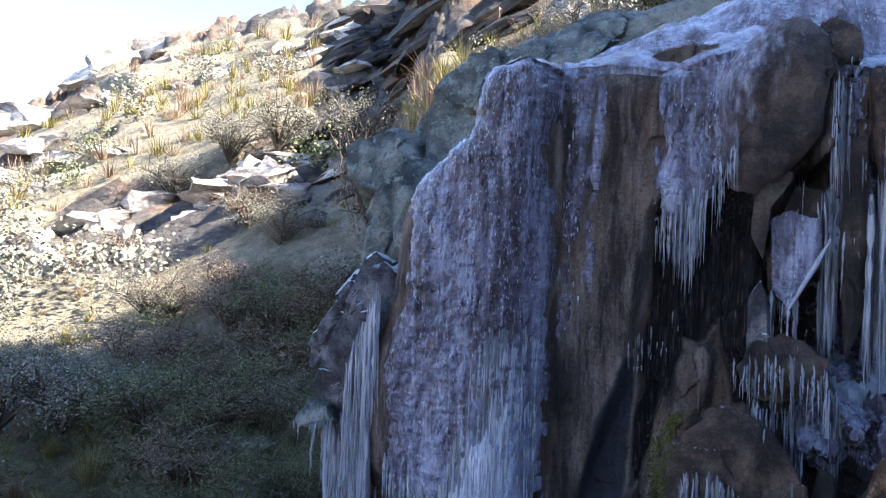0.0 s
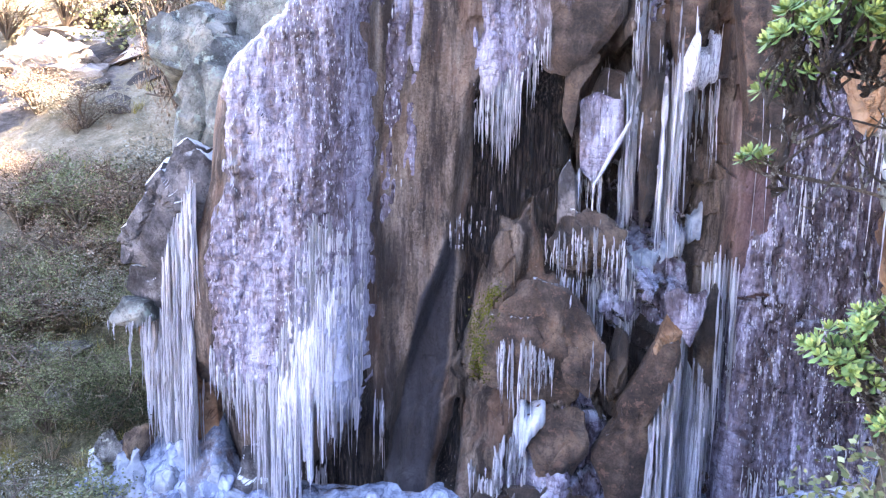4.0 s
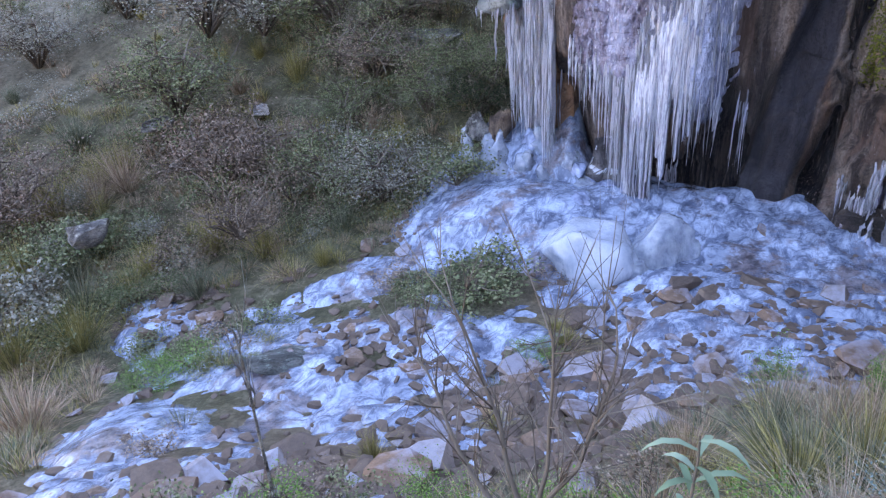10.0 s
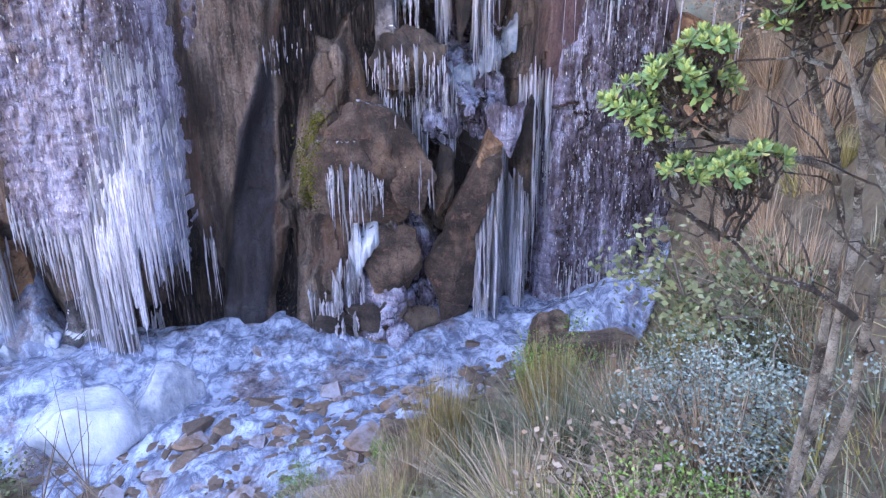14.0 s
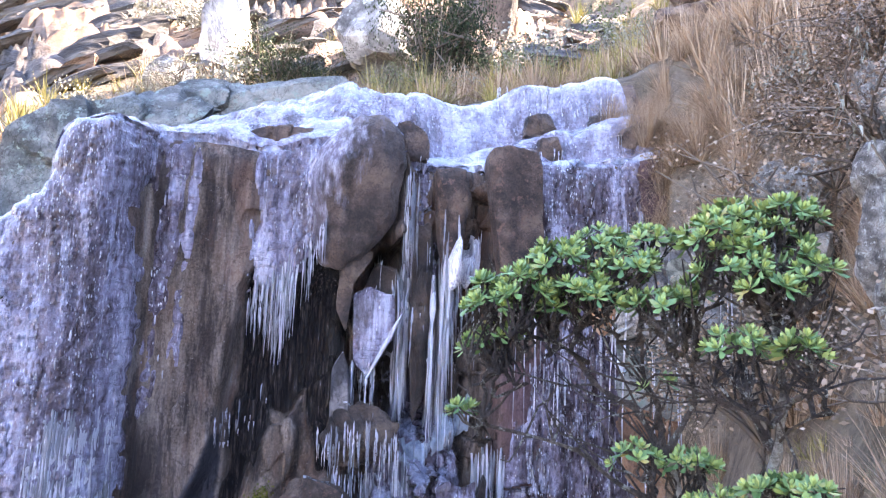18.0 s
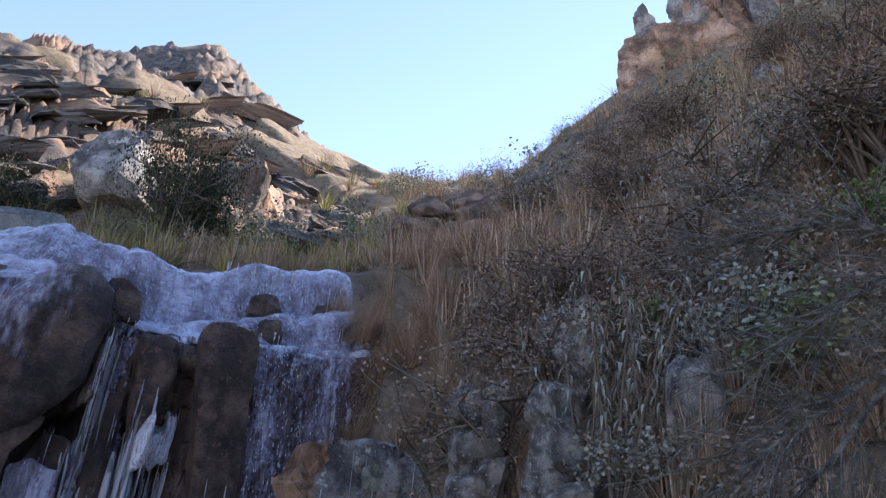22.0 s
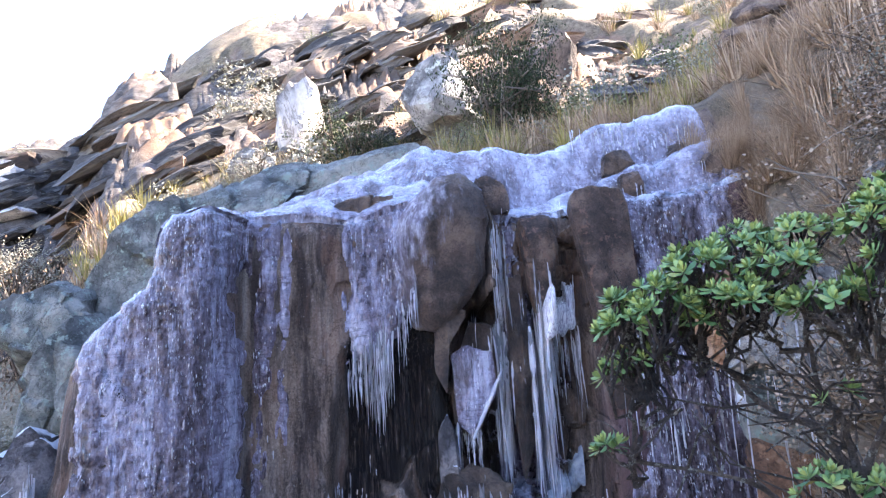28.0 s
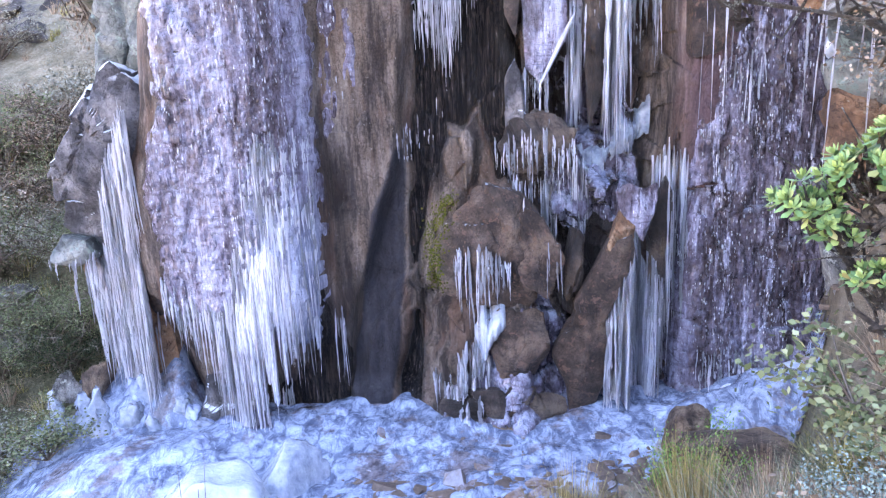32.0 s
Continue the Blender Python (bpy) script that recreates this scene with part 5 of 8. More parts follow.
# ---- bedded slabs of the rock mountain behind, dipping to one side ----
M_SLAB = rock_material("bedded_grey_rock", (0.028, 0.025, 0.024), (0.07, 0.063, 0.059), (0.14, 0.127, 0.118), 0.8, lichen=(0.12, 0.113, 0.095))
M_SLAB_WARM = rock_material("bedded_tan_rock", (0.048, 0.03, 0.022), (0.115, 0.073, 0.05), (0.19, 0.132, 0.096), 0.8)
def ledge_shape(seed):
    """A worn block of bedded rock, one unit across, with broken corners and steps."""
    bm = bmesh.new()
    bmesh.ops.create_cube(bm, size=1.0)
    bmesh.ops.subdivide_edges(bm, edges=bm.edges, cuts=5, use_grid_fill=True)
    v = np.array([q.co[:] for q in bm.verts])
    f = np.array([[q.index for q in g.verts] for g in bm.faces])
    bm.free()
    rng = np.random.default_rng(seed)
    v = cut_planes(v, rng, 12, 0.38, 0.62, None, 1.0, 0.97)
    v[:, 2] += 0.18 * np.round(2.2 * vnoise(v[:, 0] * 2.2, v[:, 1] * 2.2, 0, seed)) / 2.2
    v += 0.06 * np.stack([fbm(v[:, 0] * 3, v[:, 1] * 3, v[:, 2] * 3, 3, seed + k) for k in range(3)], 1)
    return v, f


SLABS = [mesh("slab", *ledge_shape(800 + k), M_SLAB, smooth=False) for k in range(6)] + [mesh("slab", *ledge_shape(810 + k), M_SLAB_WARM, smooth=False) for k in range(3)]
face = thing("mountain_crag", "bedded grey rock slabs dipping across the mountain side", "rock face", None)
rng = np.random.default_rng(123)
n_made = 0
def tops_out(az, r):
    """True where the slope behind falls away, so that a block would stand against the sky."""
    g = [(ground_z(q * math.sin(radians(az)), q * math.cos(radians(az))) - 4.8) / q for q in (r, r * 1.12, r * 1.25)]
    return max(g[1:]) < g[0] * 1.06


while n_made < 300:
    az, r = rng.uniform(-34, 24), 20 * np.exp(rng.uniform(0, 1.15))
    x, y = r * math.sin(radians(az)), r * math.cos(radians(az))
    if rocky(np.array([x]), np.array([y]))[0] < 0.35 or tops_out(az, r):
        continue
    s_ = (r / 40) * rng.uniform(0.6, 1.3)
    warm_ = rng.uniform() < (0.45 if az > 4 else 0.1)
    part("slab", SLABS[int(rng.integers(6, 9)) if warm_ else int(rng.integers(6))], None, face, "",
         pose(x, y, ground_z(x, y) - 0.3 * s_, rng.normal(18, 3), rng.normal(-25 if az < 9 else 10, 3), rng.normal(-6, 4)) @ Matrix.Diagonal((s_ * rng.uniform(4, 8), s_ * rng.uniform(2.5, 4), s_ * rng.uniform(0.8, 1.4), 1)))
    n_made += 1
crags = thing("hillside_crags", "pale weathered crags on the sunlit slope", "rock face", None)
PALE = [mesh("crag", *ledge_shape(830 + k), M_PALE, smooth=False) for k in range(5)]
n_made = 0
while n_made < 190:
    az, r = rng.uniform(-62, -26), 22 * np.exp(rng.uniform(0, 1.35))
    x, y = r * math.sin(radians(az)), r * math.cos(radians(az))
    if rocky(np.array([x]), np.array([y]))[0] < 0.4 or tops_out(az, r):
        continue
    s_ = (r / 40) * rng.uniform(0.5, 1.4)
    part("crag", PALE[int(rng.integers(5))], None, crags, "", pose(x, y, ground_z(x, y) - 0.05 * s_, rng.normal(5, 8), rng.normal(-10, 10), rng.uniform(-40, 40)) @ Matrix.Diagonal((s_ * rng.uniform(1.5, 4.5), s_ * rng.uniform(1.5, 3), s_ * rng.uniform(0.7, 1.5), 1)))
    n_made += 1

# what stands in front of the wall, to hang ice from
from mathutils.bvhtree import BVHTree

bv, bf, n = [], [], 0
bpy.context.view_layer.update()
for ob in list(scene.objects):
    if ob.type != "MESH" or ob.name == "ground" or (ob.name != "wall_north" and not (ob.get("category") == "rock")):
        continue
    co = np.empty(len(ob.data.vertices) * 3, np.float32)
    ob.data.vertices.foreach_get("co", co)
    m = np.array(ob.matrix_world)
    bv.append(co.reshape(-1, 3) @ m[:3, :3].T + m[:3, 3])
    k = np.empty(len(ob.data.loops), np.int32)
    ob.data.loops.foreach_get("vertex_index", k)
    size_ = len(k) // len(ob.data.polygons)
    bf += [tuple(q) for q in (k.reshape(-1, size_) + n).tolist()] if size_ * len(ob.data.polygons) == len(k) else [tuple(v + n for v in q.vertices) for q in ob.data.polygons]
    n += len(bv[-1])
FRONT = BVHTree.FromPolygons([tuple(v) for v in np.concatenate(bv).tolist()], bf)


def face_y(x, z, far=9.9):
    """The y of the first rock met when looking at the wall square on."""
    hit = FRONT.ray_cast(Vector((float(x), 4.0, float(z))), Vector((0, 1, 0)), 7.0)[0]
    return hit.y if hit else far

# ---- icicles ----
def ice_material(name, deep, white, trans, rough=0.1, scale=6.0, stretch=(4, 4, 0.3), low=0.36, high=0.62):
    mat, nt, p = node_mat(name)
    n = tex(nt, scale, 5, 0.6, stretch)
    n2 = tex(nt, scale * 4, 4, 0.7, (1, 1, 0.6))
    f = calc(nt, "ADD", calc(nt, "MULTIPLY", n, 0.75), calc(nt, "MULTIPLY", n2, 0.25))
    nt.links.new(ramp(nt, f, [(low, deep), (high, white)]), p.inputs["Base Color"])
    p.inputs["Roughness"].default_value, p.inputs["IOR"].default_value = rough, 1.31
    p.inputs["Transmission Weight"].default_value = trans
    p.inputs["Specular IOR Level"].default_value = 0.9
    bump(nt, p, f, 1.0, 0.04)
    return mat


M_ICICLE = ice_material("clear_icicle_ice", (0.7, 0.71, 0.82), (0.97, 0.98, 1.0), 0.6, 0.04, 14, (1, 1, 1))
M_WHITE_ICE = ice_material("white_ice", (0.34, 0.33, 0.43), (0.94, 0.95, 1.0), 0.25, 0.06, 7, (8, 8, 0.5), 0.38, 0.54)
M_GLASSY = ice_material("glassy_lump_ice", (0.32, 0.39, 0.5), (0.76, 0.83, 0.9), 0.5, 0.06, 7, (1, 1, 1), 0.34, 0.64)
M_BLUE_ICE = ice_material("blue_pool_ice", (0.1, 0.125, 0.2), (0.46, 0.55, 0.74), 0.1, 0.08, 3.0, (1.6, 1, 1), 0.38, 0.62)
M_POOL = ice_material("stream_ice", (0.07, 0.1, 0.165), (0.46, 0.57, 0.76), 0.1, 0.09, 2.8, (1.6, 1, 1), 0.42, 0.63)
nt = M_POOL.node_tree
p = nt.nodes["Principled BSDF"]
was = p.inputs["Base Color"].links[0].from_socket
streaks = tex(nt, 3.4, 9, 0.78, (1.7, 0.9, 1), distortion=0.8)
was = mixc(nt, ramp(nt, streaks, [(0.44, (0, 0, 0)), (0.56, (1, 1, 1))]), mixc(nt, 0.7, was, (0.1, 0.13, 0.19)), mixc(nt, 0.45, was, (0.58, 0.7, 0.86)))
rims = ramp(nt, tex(nt, 3.6, kind="DISTANCE_TO_EDGE", stretch=(1, 1.4, 1)), [(0.0, (0.35, 0.4, 0.5)), (0.06, (1, 1, 1))])
was = mixc(nt, 0.25, was, rims, "MULTIPLY")
silt = ramp(nt, tex(nt, 1.3, 6, 0.7), [(0.53, (0, 0, 0)), (0.61, (1, 1, 1))])
nt.links.new(mixc(nt, calc(nt, "MULTIPLY", silt, 0.8), was, ramp(nt, tex(nt, 9, 5, 0.7), [(0.4, (0.07, 0.05, 0.045)), (0.6, (0.24, 0.19, 0.19))])), p.inputs["Base Color"])
M_SPRAY = ice_material("frozen_spray", (0.6, 0.68, 0.78), (0.88, 0.93, 0.98), 0.05, 0.3, 9, (1, 1, 1), 0.36, 0.6)
M_MILK_ICE = ice_material("milky_ice", (0.42, 0.5, 0.6), (0.72, 0.79, 0.87), 0.35, 0.09, 5, (1, 1, 1), 0.32, 0.66)

M_FROST_ICE = ice_material("frosted_icicle_ice", (0.66, 0.65, 0.78), (0.97, 0.97, 1.0), 0.12, 0.05, 16, (1, 1, 1), 0.36, 0.56)

ICICLES = []
for k in range(8):
    rng = np.random.default_rng(200 + k)
    t = np.linspace(0, 1, 14)
    drift = np.cumsum(rng.normal(size=(14, 2)) * 0.16, axis=0)
    rad = (0.3 + 0.7 * np.minimum(t / 0.16, 1)) * (1 - t**1.3) ** 0.8 * (1 + 0.3 * rng.normal(size=14)) + 0.03
    rad[-1] = 0.02
    ang = np.arange(7) * 2 * np.pi / 7
    rings = [np.stack([drift[i_, 0] + rad[i_] * np.cos(ang), drift[i_, 1] + 1.3 * (1 - t[i_]) ** 6 + rad[i_] * np.sin(ang), np.full(7, -t[i_])], 1) for i_ in range(14)]
    v = np.concatenate(rings)
    f = np.array([(a_ * 7 + b_, a_ * 7 + (b_ + 1) % 7, (a_ + 1) * 7 + (b_ + 1) % 7, (a_ + 1) * 7 + b_) for a_ in range(13) for b_ in range(7)])[:, ::-1]
    ICICLES.append(mesh("icicle", v, f, M_ICICLE if k % 2 else M_FROST_ICE))


def icicles(label, spots, seed, wide=(0.018, 0.05), name="icicle_curtain"):
    """A fringe: spots are (x, y, z of the root, length)."""
    rng = np.random.default_rng(seed)
    home = thing(name, label, "icicles", None, pose(*spots[0][:3]))
    for x, y, z, ln in spots:
        w = wide[0] * 0.7 + (wide[1] - wide[0] * 0.7) * rng.beta(1.2, 2.6) * (0.7 + 0.3 * ln)
        part("icicle", ICICLES[rng.integers(8)], None, home, "", Matrix.Translation(Vector((x, y, z)) - home.location) @ pose(0, 0, 0, rng.uniform(-2, 2), rng.uniform(-2, 2), rng.uniform(-50, 50)) @ Matrix.Diagonal((w, w, ln, 1)))
    return home


def fringe(n, xs, tops, ends, y, seed, jitter=0.25, ydeep=0.12, follow=False):
    """Roots and lengths for n icicles between two outlines over xs."""
    rng = np.random.default_rng(seed)
    out = []
    for x in np.sort(rng.uniform(xs[0], xs[-1], n)):
        t, e = np.interp(x, xs, tops), np.interp(x, xs, ends)
        top = t + rng.uniform(-jitter, jitter) * 0.6
        ln = max(0.08, (top - e) * (0.25 + 0.85 * rng.beta(1.6, 1.6)))
        y0 = face_y(x, top)
        yy = max(y0 - 0.3, min(y0, *(face_y(x, top - ln * q) for q in (0.25, 0.5, 0.75)))) - 0.015 - 0.04 * rng.uniform()
        out.append((float(x), float(yy), float(top), float(ln)))
    return out


def sheet_curtain(label, xs, tops, ends, y, thick, seed, mat, name="ice_column", lean=0.0, follow=False, rag=0.3, width=(0.022, 0.06)):
    """A curtain of many joined icicles: each rib has its own reach, and the head thins out onto the rock."""
    rng = np.random.default_rng(seed)
    step = 0.009
    nx_, nz_ = max(16, int((xs[-1] - xs[0]) / step)), 44
    u = np.linspace(xs[0], xs[-1], nx_)
    s = np.linspace(0, 1, nz_)
    ribs = []
    q = xs[0]
    while q < xs[-1]:
        w = rng.uniform(*width)
        ribs.append((q + w / 2, w * 0.62, rng.normal(0, rag), rng.uniform(0.3, 1.0), rng.normal(0, 0.18)))
        q += w
    ribs = np.array(ribs)
    U, S = np.meshgrid(u, s, indexing="ij")
    prof = np.clip(1 - ((u[:, None] - ribs[None, :, 0]) / ribs[None, :, 1]) ** 2, 0, 1) ** 0.5
    k = prof.argmax(1)
    pr = prof.max(1)
    span = np.interp(u, xs, tops) - np.interp(u, xs, ends)
    end = np.interp(u, xs, ends) + ribs[k, 2] * np.minimum(span, 1.0) + (1 - pr) * 0.14 * np.minimum(span, 1.0)
    top = np.interp(u, xs, tops) + ribs[k, 4] * np.minimum(span, 1.0)
    end = np.minimum(end, top - 0.06)
    Z = top[:, None] + (end - top)[:, None] * S
    rimx = np.minimum(U - xs[0], xs[-1] - U)
    hang = sstep(0.0, 0.45, S) * (1 - 0.7 * S**3)
    bulge = thick * np.sqrt(np.clip(rimx / 0.1, 0, 1)) * hang * (0.55 + 0.45 * ribs[k, 3])[:, None]
    depth = 0.9 * ribs[k, 1][:, None] * pr[:, None] * (0.15 + 0.85 * sstep(0, 0.3, S)) * (1 - S**5)
    flute = depth + 0.008 * vnoise(U * 40, Z * 7, 0, seed + 4) + 0.01 * vnoise(U * 9, Z * 2.2, 0, seed + 2)
    ui = np.unique(np.concatenate([np.arange(0, nx_, 5), [nx_ - 1]]))
    y = np.array([[face_y(u[i], b_) for b_ in Z[i]] for i in ui])
    y = np.stack([np.interp(np.arange(nx_), ui, y[:, j]) for j in range(nz_)], 1)
    y = np.minimum.accumulate(y, axis=1)
    for _ in range(3):
        pad = np.pad(y, ((1, 1), (0, 0)), mode="edge")
        y = np.minimum(y, 0.5 * y + 0.25 * (pad[2:] + pad[:-2]) + 0.03)
    y = y + 0.15 * (1 - sstep(0, 0.35, S))
    Yf = y - bulge - flute - lean * (S - 0.5)
    Xf = U + 0.006 * vnoise(U * 20, Z * 2, 0, seed + 5)
    front_v = np.stack([Xf, Yf, Z], -1).reshape(-1, 3)
    back_v = np.stack([Xf, y + 0.04 + 0 * Z - lean * (S - 0.5), Z], -1).reshape(-1, 3)
    f1 = grid_faces(nx_, nz_)
    n = len(front_v)
    edge = []
    for i in range(nx_ - 1):
        a, b = i * nz_ + nz_ - 1, (i + 1) * nz_ + nz_ - 1
        edge.append((a, b, b + n, a + n))
        a, b = i * nz_, (i + 1) * nz_
        edge.append((b, a, a + n, b + n))
    for j in range(nz_ - 1):
        for i, flip in ((0, 1), (nx_ - 1, 0)):
            a, b = i * nz_ + j, i * nz_ + j + 1
            edge.append((a, b, b + n, a + n) if flip else (b, a, a + n, b + n))
    v = np.concatenate([front_v, back_v])
    f = np.concatenate([f1, f1[:, ::-1] + n, np.array(edge)])
    return thing(name, label, "ice column", mesh(name, v, f, mat))


def bundle(label, xs, tops, ends, n, seed, wide=(0.012, 0.034), name="ice_column"):
    """A column of icicles grown together: most run its whole length, the rest start lower down."""
    rng = np.random.default_rng(seed)
    out = []
    for x in np.sort(rng.uniform(xs[0], xs[-1], n)):
        t, e = float(np.interp(x, xs, tops)), float(np.interp(x, xs, ends))
        top = t - (t - e) * (0.0 if rng.uniform() < 0.45 else rng.uniform(0, 0.65)) + 0.05 * rng.normal()
        ln = max(0.1, (top - e) * rng.uniform(0.55, 1.08))
        ys = [face_y(x, top - ln * q) for q in (0.05, 0.3, 0.6, 0.9)]
        out.append((float(x), max(ys[0] - 0.22, min(ys)) - 0.02 - 0.05 * rng.uniform(), top, ln))
    return icicles(label, out, seed + 1, wide, name)


# main curtain under the buttress
XS = [-2.95, -2.75, -2.5, -2.25, -1.98]
sheet_curtain("white fluted ice curtain hanging from the buttress", XS, [2.2, 2.7, 3.4, 3.9, 3.95], [0.9, 0.7, 1.0, 1.5, 1.9], 8.72, 0.08, 301, M_WHITE_ICE, "ice_curtain", rag=0.4, width=(0.016, 0.045))
XS = [-3.15, -2.95, -2.75, -2.5, -2.25, -1.98]
icicles("long white icicles of the main curtain", fringe(230, XS, [1.9, 2.2, 2.8, 3.2, 3.3, 3.2], [0.4, -0.3, -0.25, 0.3, 0.9, 1.2], 8.6, 302), 303, (0.012, 0.032))
icicles("thin icicles over the top of the main curtain", fringe(130, [-2.65, -2.45, -1.95], [3.5, 3.95, 4.0], [1.9, 2.2, 2.4], 8.6, 351), 352, (0.01, 0.026))
icicles("short icicles under the buttress", fringe(70, [-3.8, -3.5, -3.2, -3.0], [2.2, 2.1, 2.0, 1.9], [1.7, 1.2, 0.8, 0.9], 8.82, 304), 305, (0.012, 0.026))
icicles("icicles under the frosted block", fringe(40, [-3.6, -3.2, -2.5], [0.15, 0.1, 0.5], [-0.35, -0.4, -0.3], 8.6, 306), 307, (0.012, 0.026))
icicles("thin icicles on the wet rock behind the curtain", fringe(26, [-2.3, -2.0, -1.7], [1.6, 1.7, 1.5], [0.7, 0.6, 0.5], 8.6, 353), 354, (0.01, 0.02))
# left corner
XN = [-4.98, -4.78, -4.55, -4.35, -4.12]
bundle("white icicles grown together beside the corner rock", [-4.6, -4.45, -4.3, -4.15, -4.02], [3.0, 3.5, 4.0, 4.2, 4.4], [2.0, 1.8, 1.8, 2.2, 2.9], 120, 381, (0.012, 0.036), "ice_tongue")
bundle("white icicles hanging from the corner ledge", [-5.0, -4.8, -4.55, -4.35, -4.12], [2.4, 2.5, 2.7, 2.7, 2.4], [1.4, 0.8, 0.3, -0.2, 0.7], 150, 383, (0.012, 0.036), "ice_tongue")
icicles("bunched white icicles below the corner rock", fringe(150, XN, [2.2, 2.5, 2.7, 2.8, 2.5], [1.1, 0.6, -0.1, -0.3, 0.6], 8.72, 309), 310, (0.012, 0.03))
icicles("tiny icicles under the lichen beak", fringe(16, [-5.4, -5.0, -4.75], [2.5, 2.5, 2.6], [2.3, 2.25, 2.3], 8.8, 311, 0.05, 0.08), 312, (0.01, 0.018))
# under the ice patch on the wet face
bundle("thick cluster of icicles over the wet black face", [-0.34, -0.25, -0.1], [5.7, 5.8, 5.85], [4.7, 4.35, 4.8], 22, 385, (0.01, 0.026), "icicle_curtain")
icicles("clear icicles over the wet black face", fringe(60, [-0.62, -0.45, -0.25, 0.1, 0.35], [5.5, 5.6, 5.75, 6.1, 6.3], [4.9, 4.6, 4.4, 5.2, 5.9], 9.08, 313, 0.25), 314, (0.01, 0.026))
icicles("short drips low on the black face", fringe(26, [-0.9, -0.6, -0.3], [3.7, 3.9, 4.2], [3.5, 3.7, 4.0], 9.0, 357, 0.4), 358, (0.008, 0.014))
# recess
bundle("thin bluish ice column in the recess", [1.28, 1.38, 1.5], [5.6, 5.9, 5.7], [3.9, 3.65, 3.95], 46, 387)
bundle("thin ice strings in the joint", [1.34, 1.42, 1.52], [7.1, 7.15, 7.1], [5.6, 5.4, 5.75], 26, 389, (0.01, 0.02), "ice_strip")
wall_block("ice_shield", "violet pane of ice frozen on the jammed slab", [(0.7, 5.5), (0.92, 5.62), (1.24, 5.5), (1.3, 5.05), (1.05, 4.62), (0.93, 4.44), (0.76, 4.6)], 9.42, 0.07, M_THIN_ICE, 316, rough=0.01, power=6, flat=0.8, category="ice sheet")
v, f = tube([(1.34, 9.28, 5.25), (1.2, 9.27, 4.98), (1.05, 9.28, 4.68), (0.92, 9.3, 4.42)], [0.012, 0.03, 0.026, 0.018], 8)
thing("ice_rod", "white rod of ice along the lower edge of the violet pane", "ice", mesh("ice_rod", v, f, M_ICICLE))
bundle("white ice column in the recess", [1.74, 1.86, 2.04], [5.7, 6.1, 5.9], [3.7, 3.4, 3.7], 70, 391, (0.014, 0.04))
sheet_curtain("opaque milky ice apron under the short pillar", [1.92, 2.05, 2.25, 2.42], [6.0, 6.3, 6.6, 6.5], [5.55, 5.62, 5.6, 5.75], 9.25, 0.12, 318, M_WHITE_ICE, "ice_apron", width=(0.08, 0.16), rag=0.06)
icicles("clear icicles in the recess", fringe(34, [2.02, 2.2, 2.45], [5.7, 5.7, 5.65], [4.5, 4.8, 4.6], 9.18, 319), 320, (0.012, 0.028))
icicles("clear icicles under the violet pane", fringe(26, [0.72, 0.85, 1.05], [4.6, 4.5, 4.55], [3.95, 3.9, 4.0], 9.18, 360, 0.1), 361, (0.012, 0.03))
icicles("drips along the wet ledge", fringe(60, [0.35, 0.9, 1.4], [3.7, 3.85, 3.6], [3.3, 3.2, 2.9], 8.82, 321, 0.25), 322, (0.01, 0.022))
icicles("drips under the second wet ledge", fringe(40, [0.5, 0.9, 1.5], [3.3, 3.2, 3.1], [2.8, 2.6, 2.6], 8.82, 362, 0.2), 363, (0.01, 0.02))
icicles("small icicles on the walls of the recess", fringe(50, [1.0, 1.7, 2.5], [5.0, 5.6, 5.6], [4.8, 5.35, 5.35], 9.2, 364, 1.8), 365, (0.008, 0.016))
# ice in the broken foot
icicles("icicles over the mossy boulder", fringe(44, [-0.2, 0.0, 0.2, 0.5], [2.45, 2.55, 2.55, 2.3], [1.9, 1.35, 1.5, 1.95], 8.5, 323, 0.1), 324, (0.012, 0.028))
icicles("icicles beside the small cascade", fringe(30, [-0.55, -0.4, -0.1], [0.75, 0.75, 0.7], [0.2, 0.15, 0.1], 8.55, 325, 0.08), 326, (0.012, 0.024))
sheet_curtain("tongue of white ice over the cascade rock", [0.02, 0.12, 0.26, 0.42], [1.5, 1.72, 1.8, 1.78], [0.95, 1.0, 1.3, 1.55], 8.48, 0.12, 327, M_MILK_ICE, "ice_tongue", rag=0.05, width=(0.05, 0.1))
bundle("lower step of the white ice tongue", [-0.22, -0.1, 0.04, 0.2], [1.0, 1.2, 1.25, 1.1], [0.3, 0.2, 0.2, 0.4], 60, 399, (0.014, 0.04), "ice_tongue")
bundle("strip of ice over the russet rocks", [0.92, 1.02, 1.12], [3.2, 3.2, 3.1], [1.9, 1.8, 2.0], 26, 393, (0.01, 0.024), "ice_strip")
bundle("strip of ice over the russet rocks", [1.32, 1.44, 1.56], [3.5, 3.5, 3.4], [2.3, 2.2, 2.4], 32, 395, (0.01, 0.024), "ice_strip")
sheet_curtain("blue-white ice splashed across the recess floor", [1.35, 1.55, 1.8, 2.05, 2.4], [3.65, 3.7, 3.75, 3.95, 4.3], [3.35, 3.2, 3.25, 3.5, 3.8], 8.9, 0.1, 368, M_GLASSY, "ice_splash", width=(0.05, 0.14), rag=0.15)
sheet_curtain("broad white ice column beside the leaning slab", [1.72, 1.85, 2.05, 2.2, 2.34], [1.6, 2.0, 2.6, 2.4, 1.9], [0.25, 0.1, 0.1, 0.1, 0.25], 8.85, 0.13, 328, M_WHITE_ICE, rag=0.1)
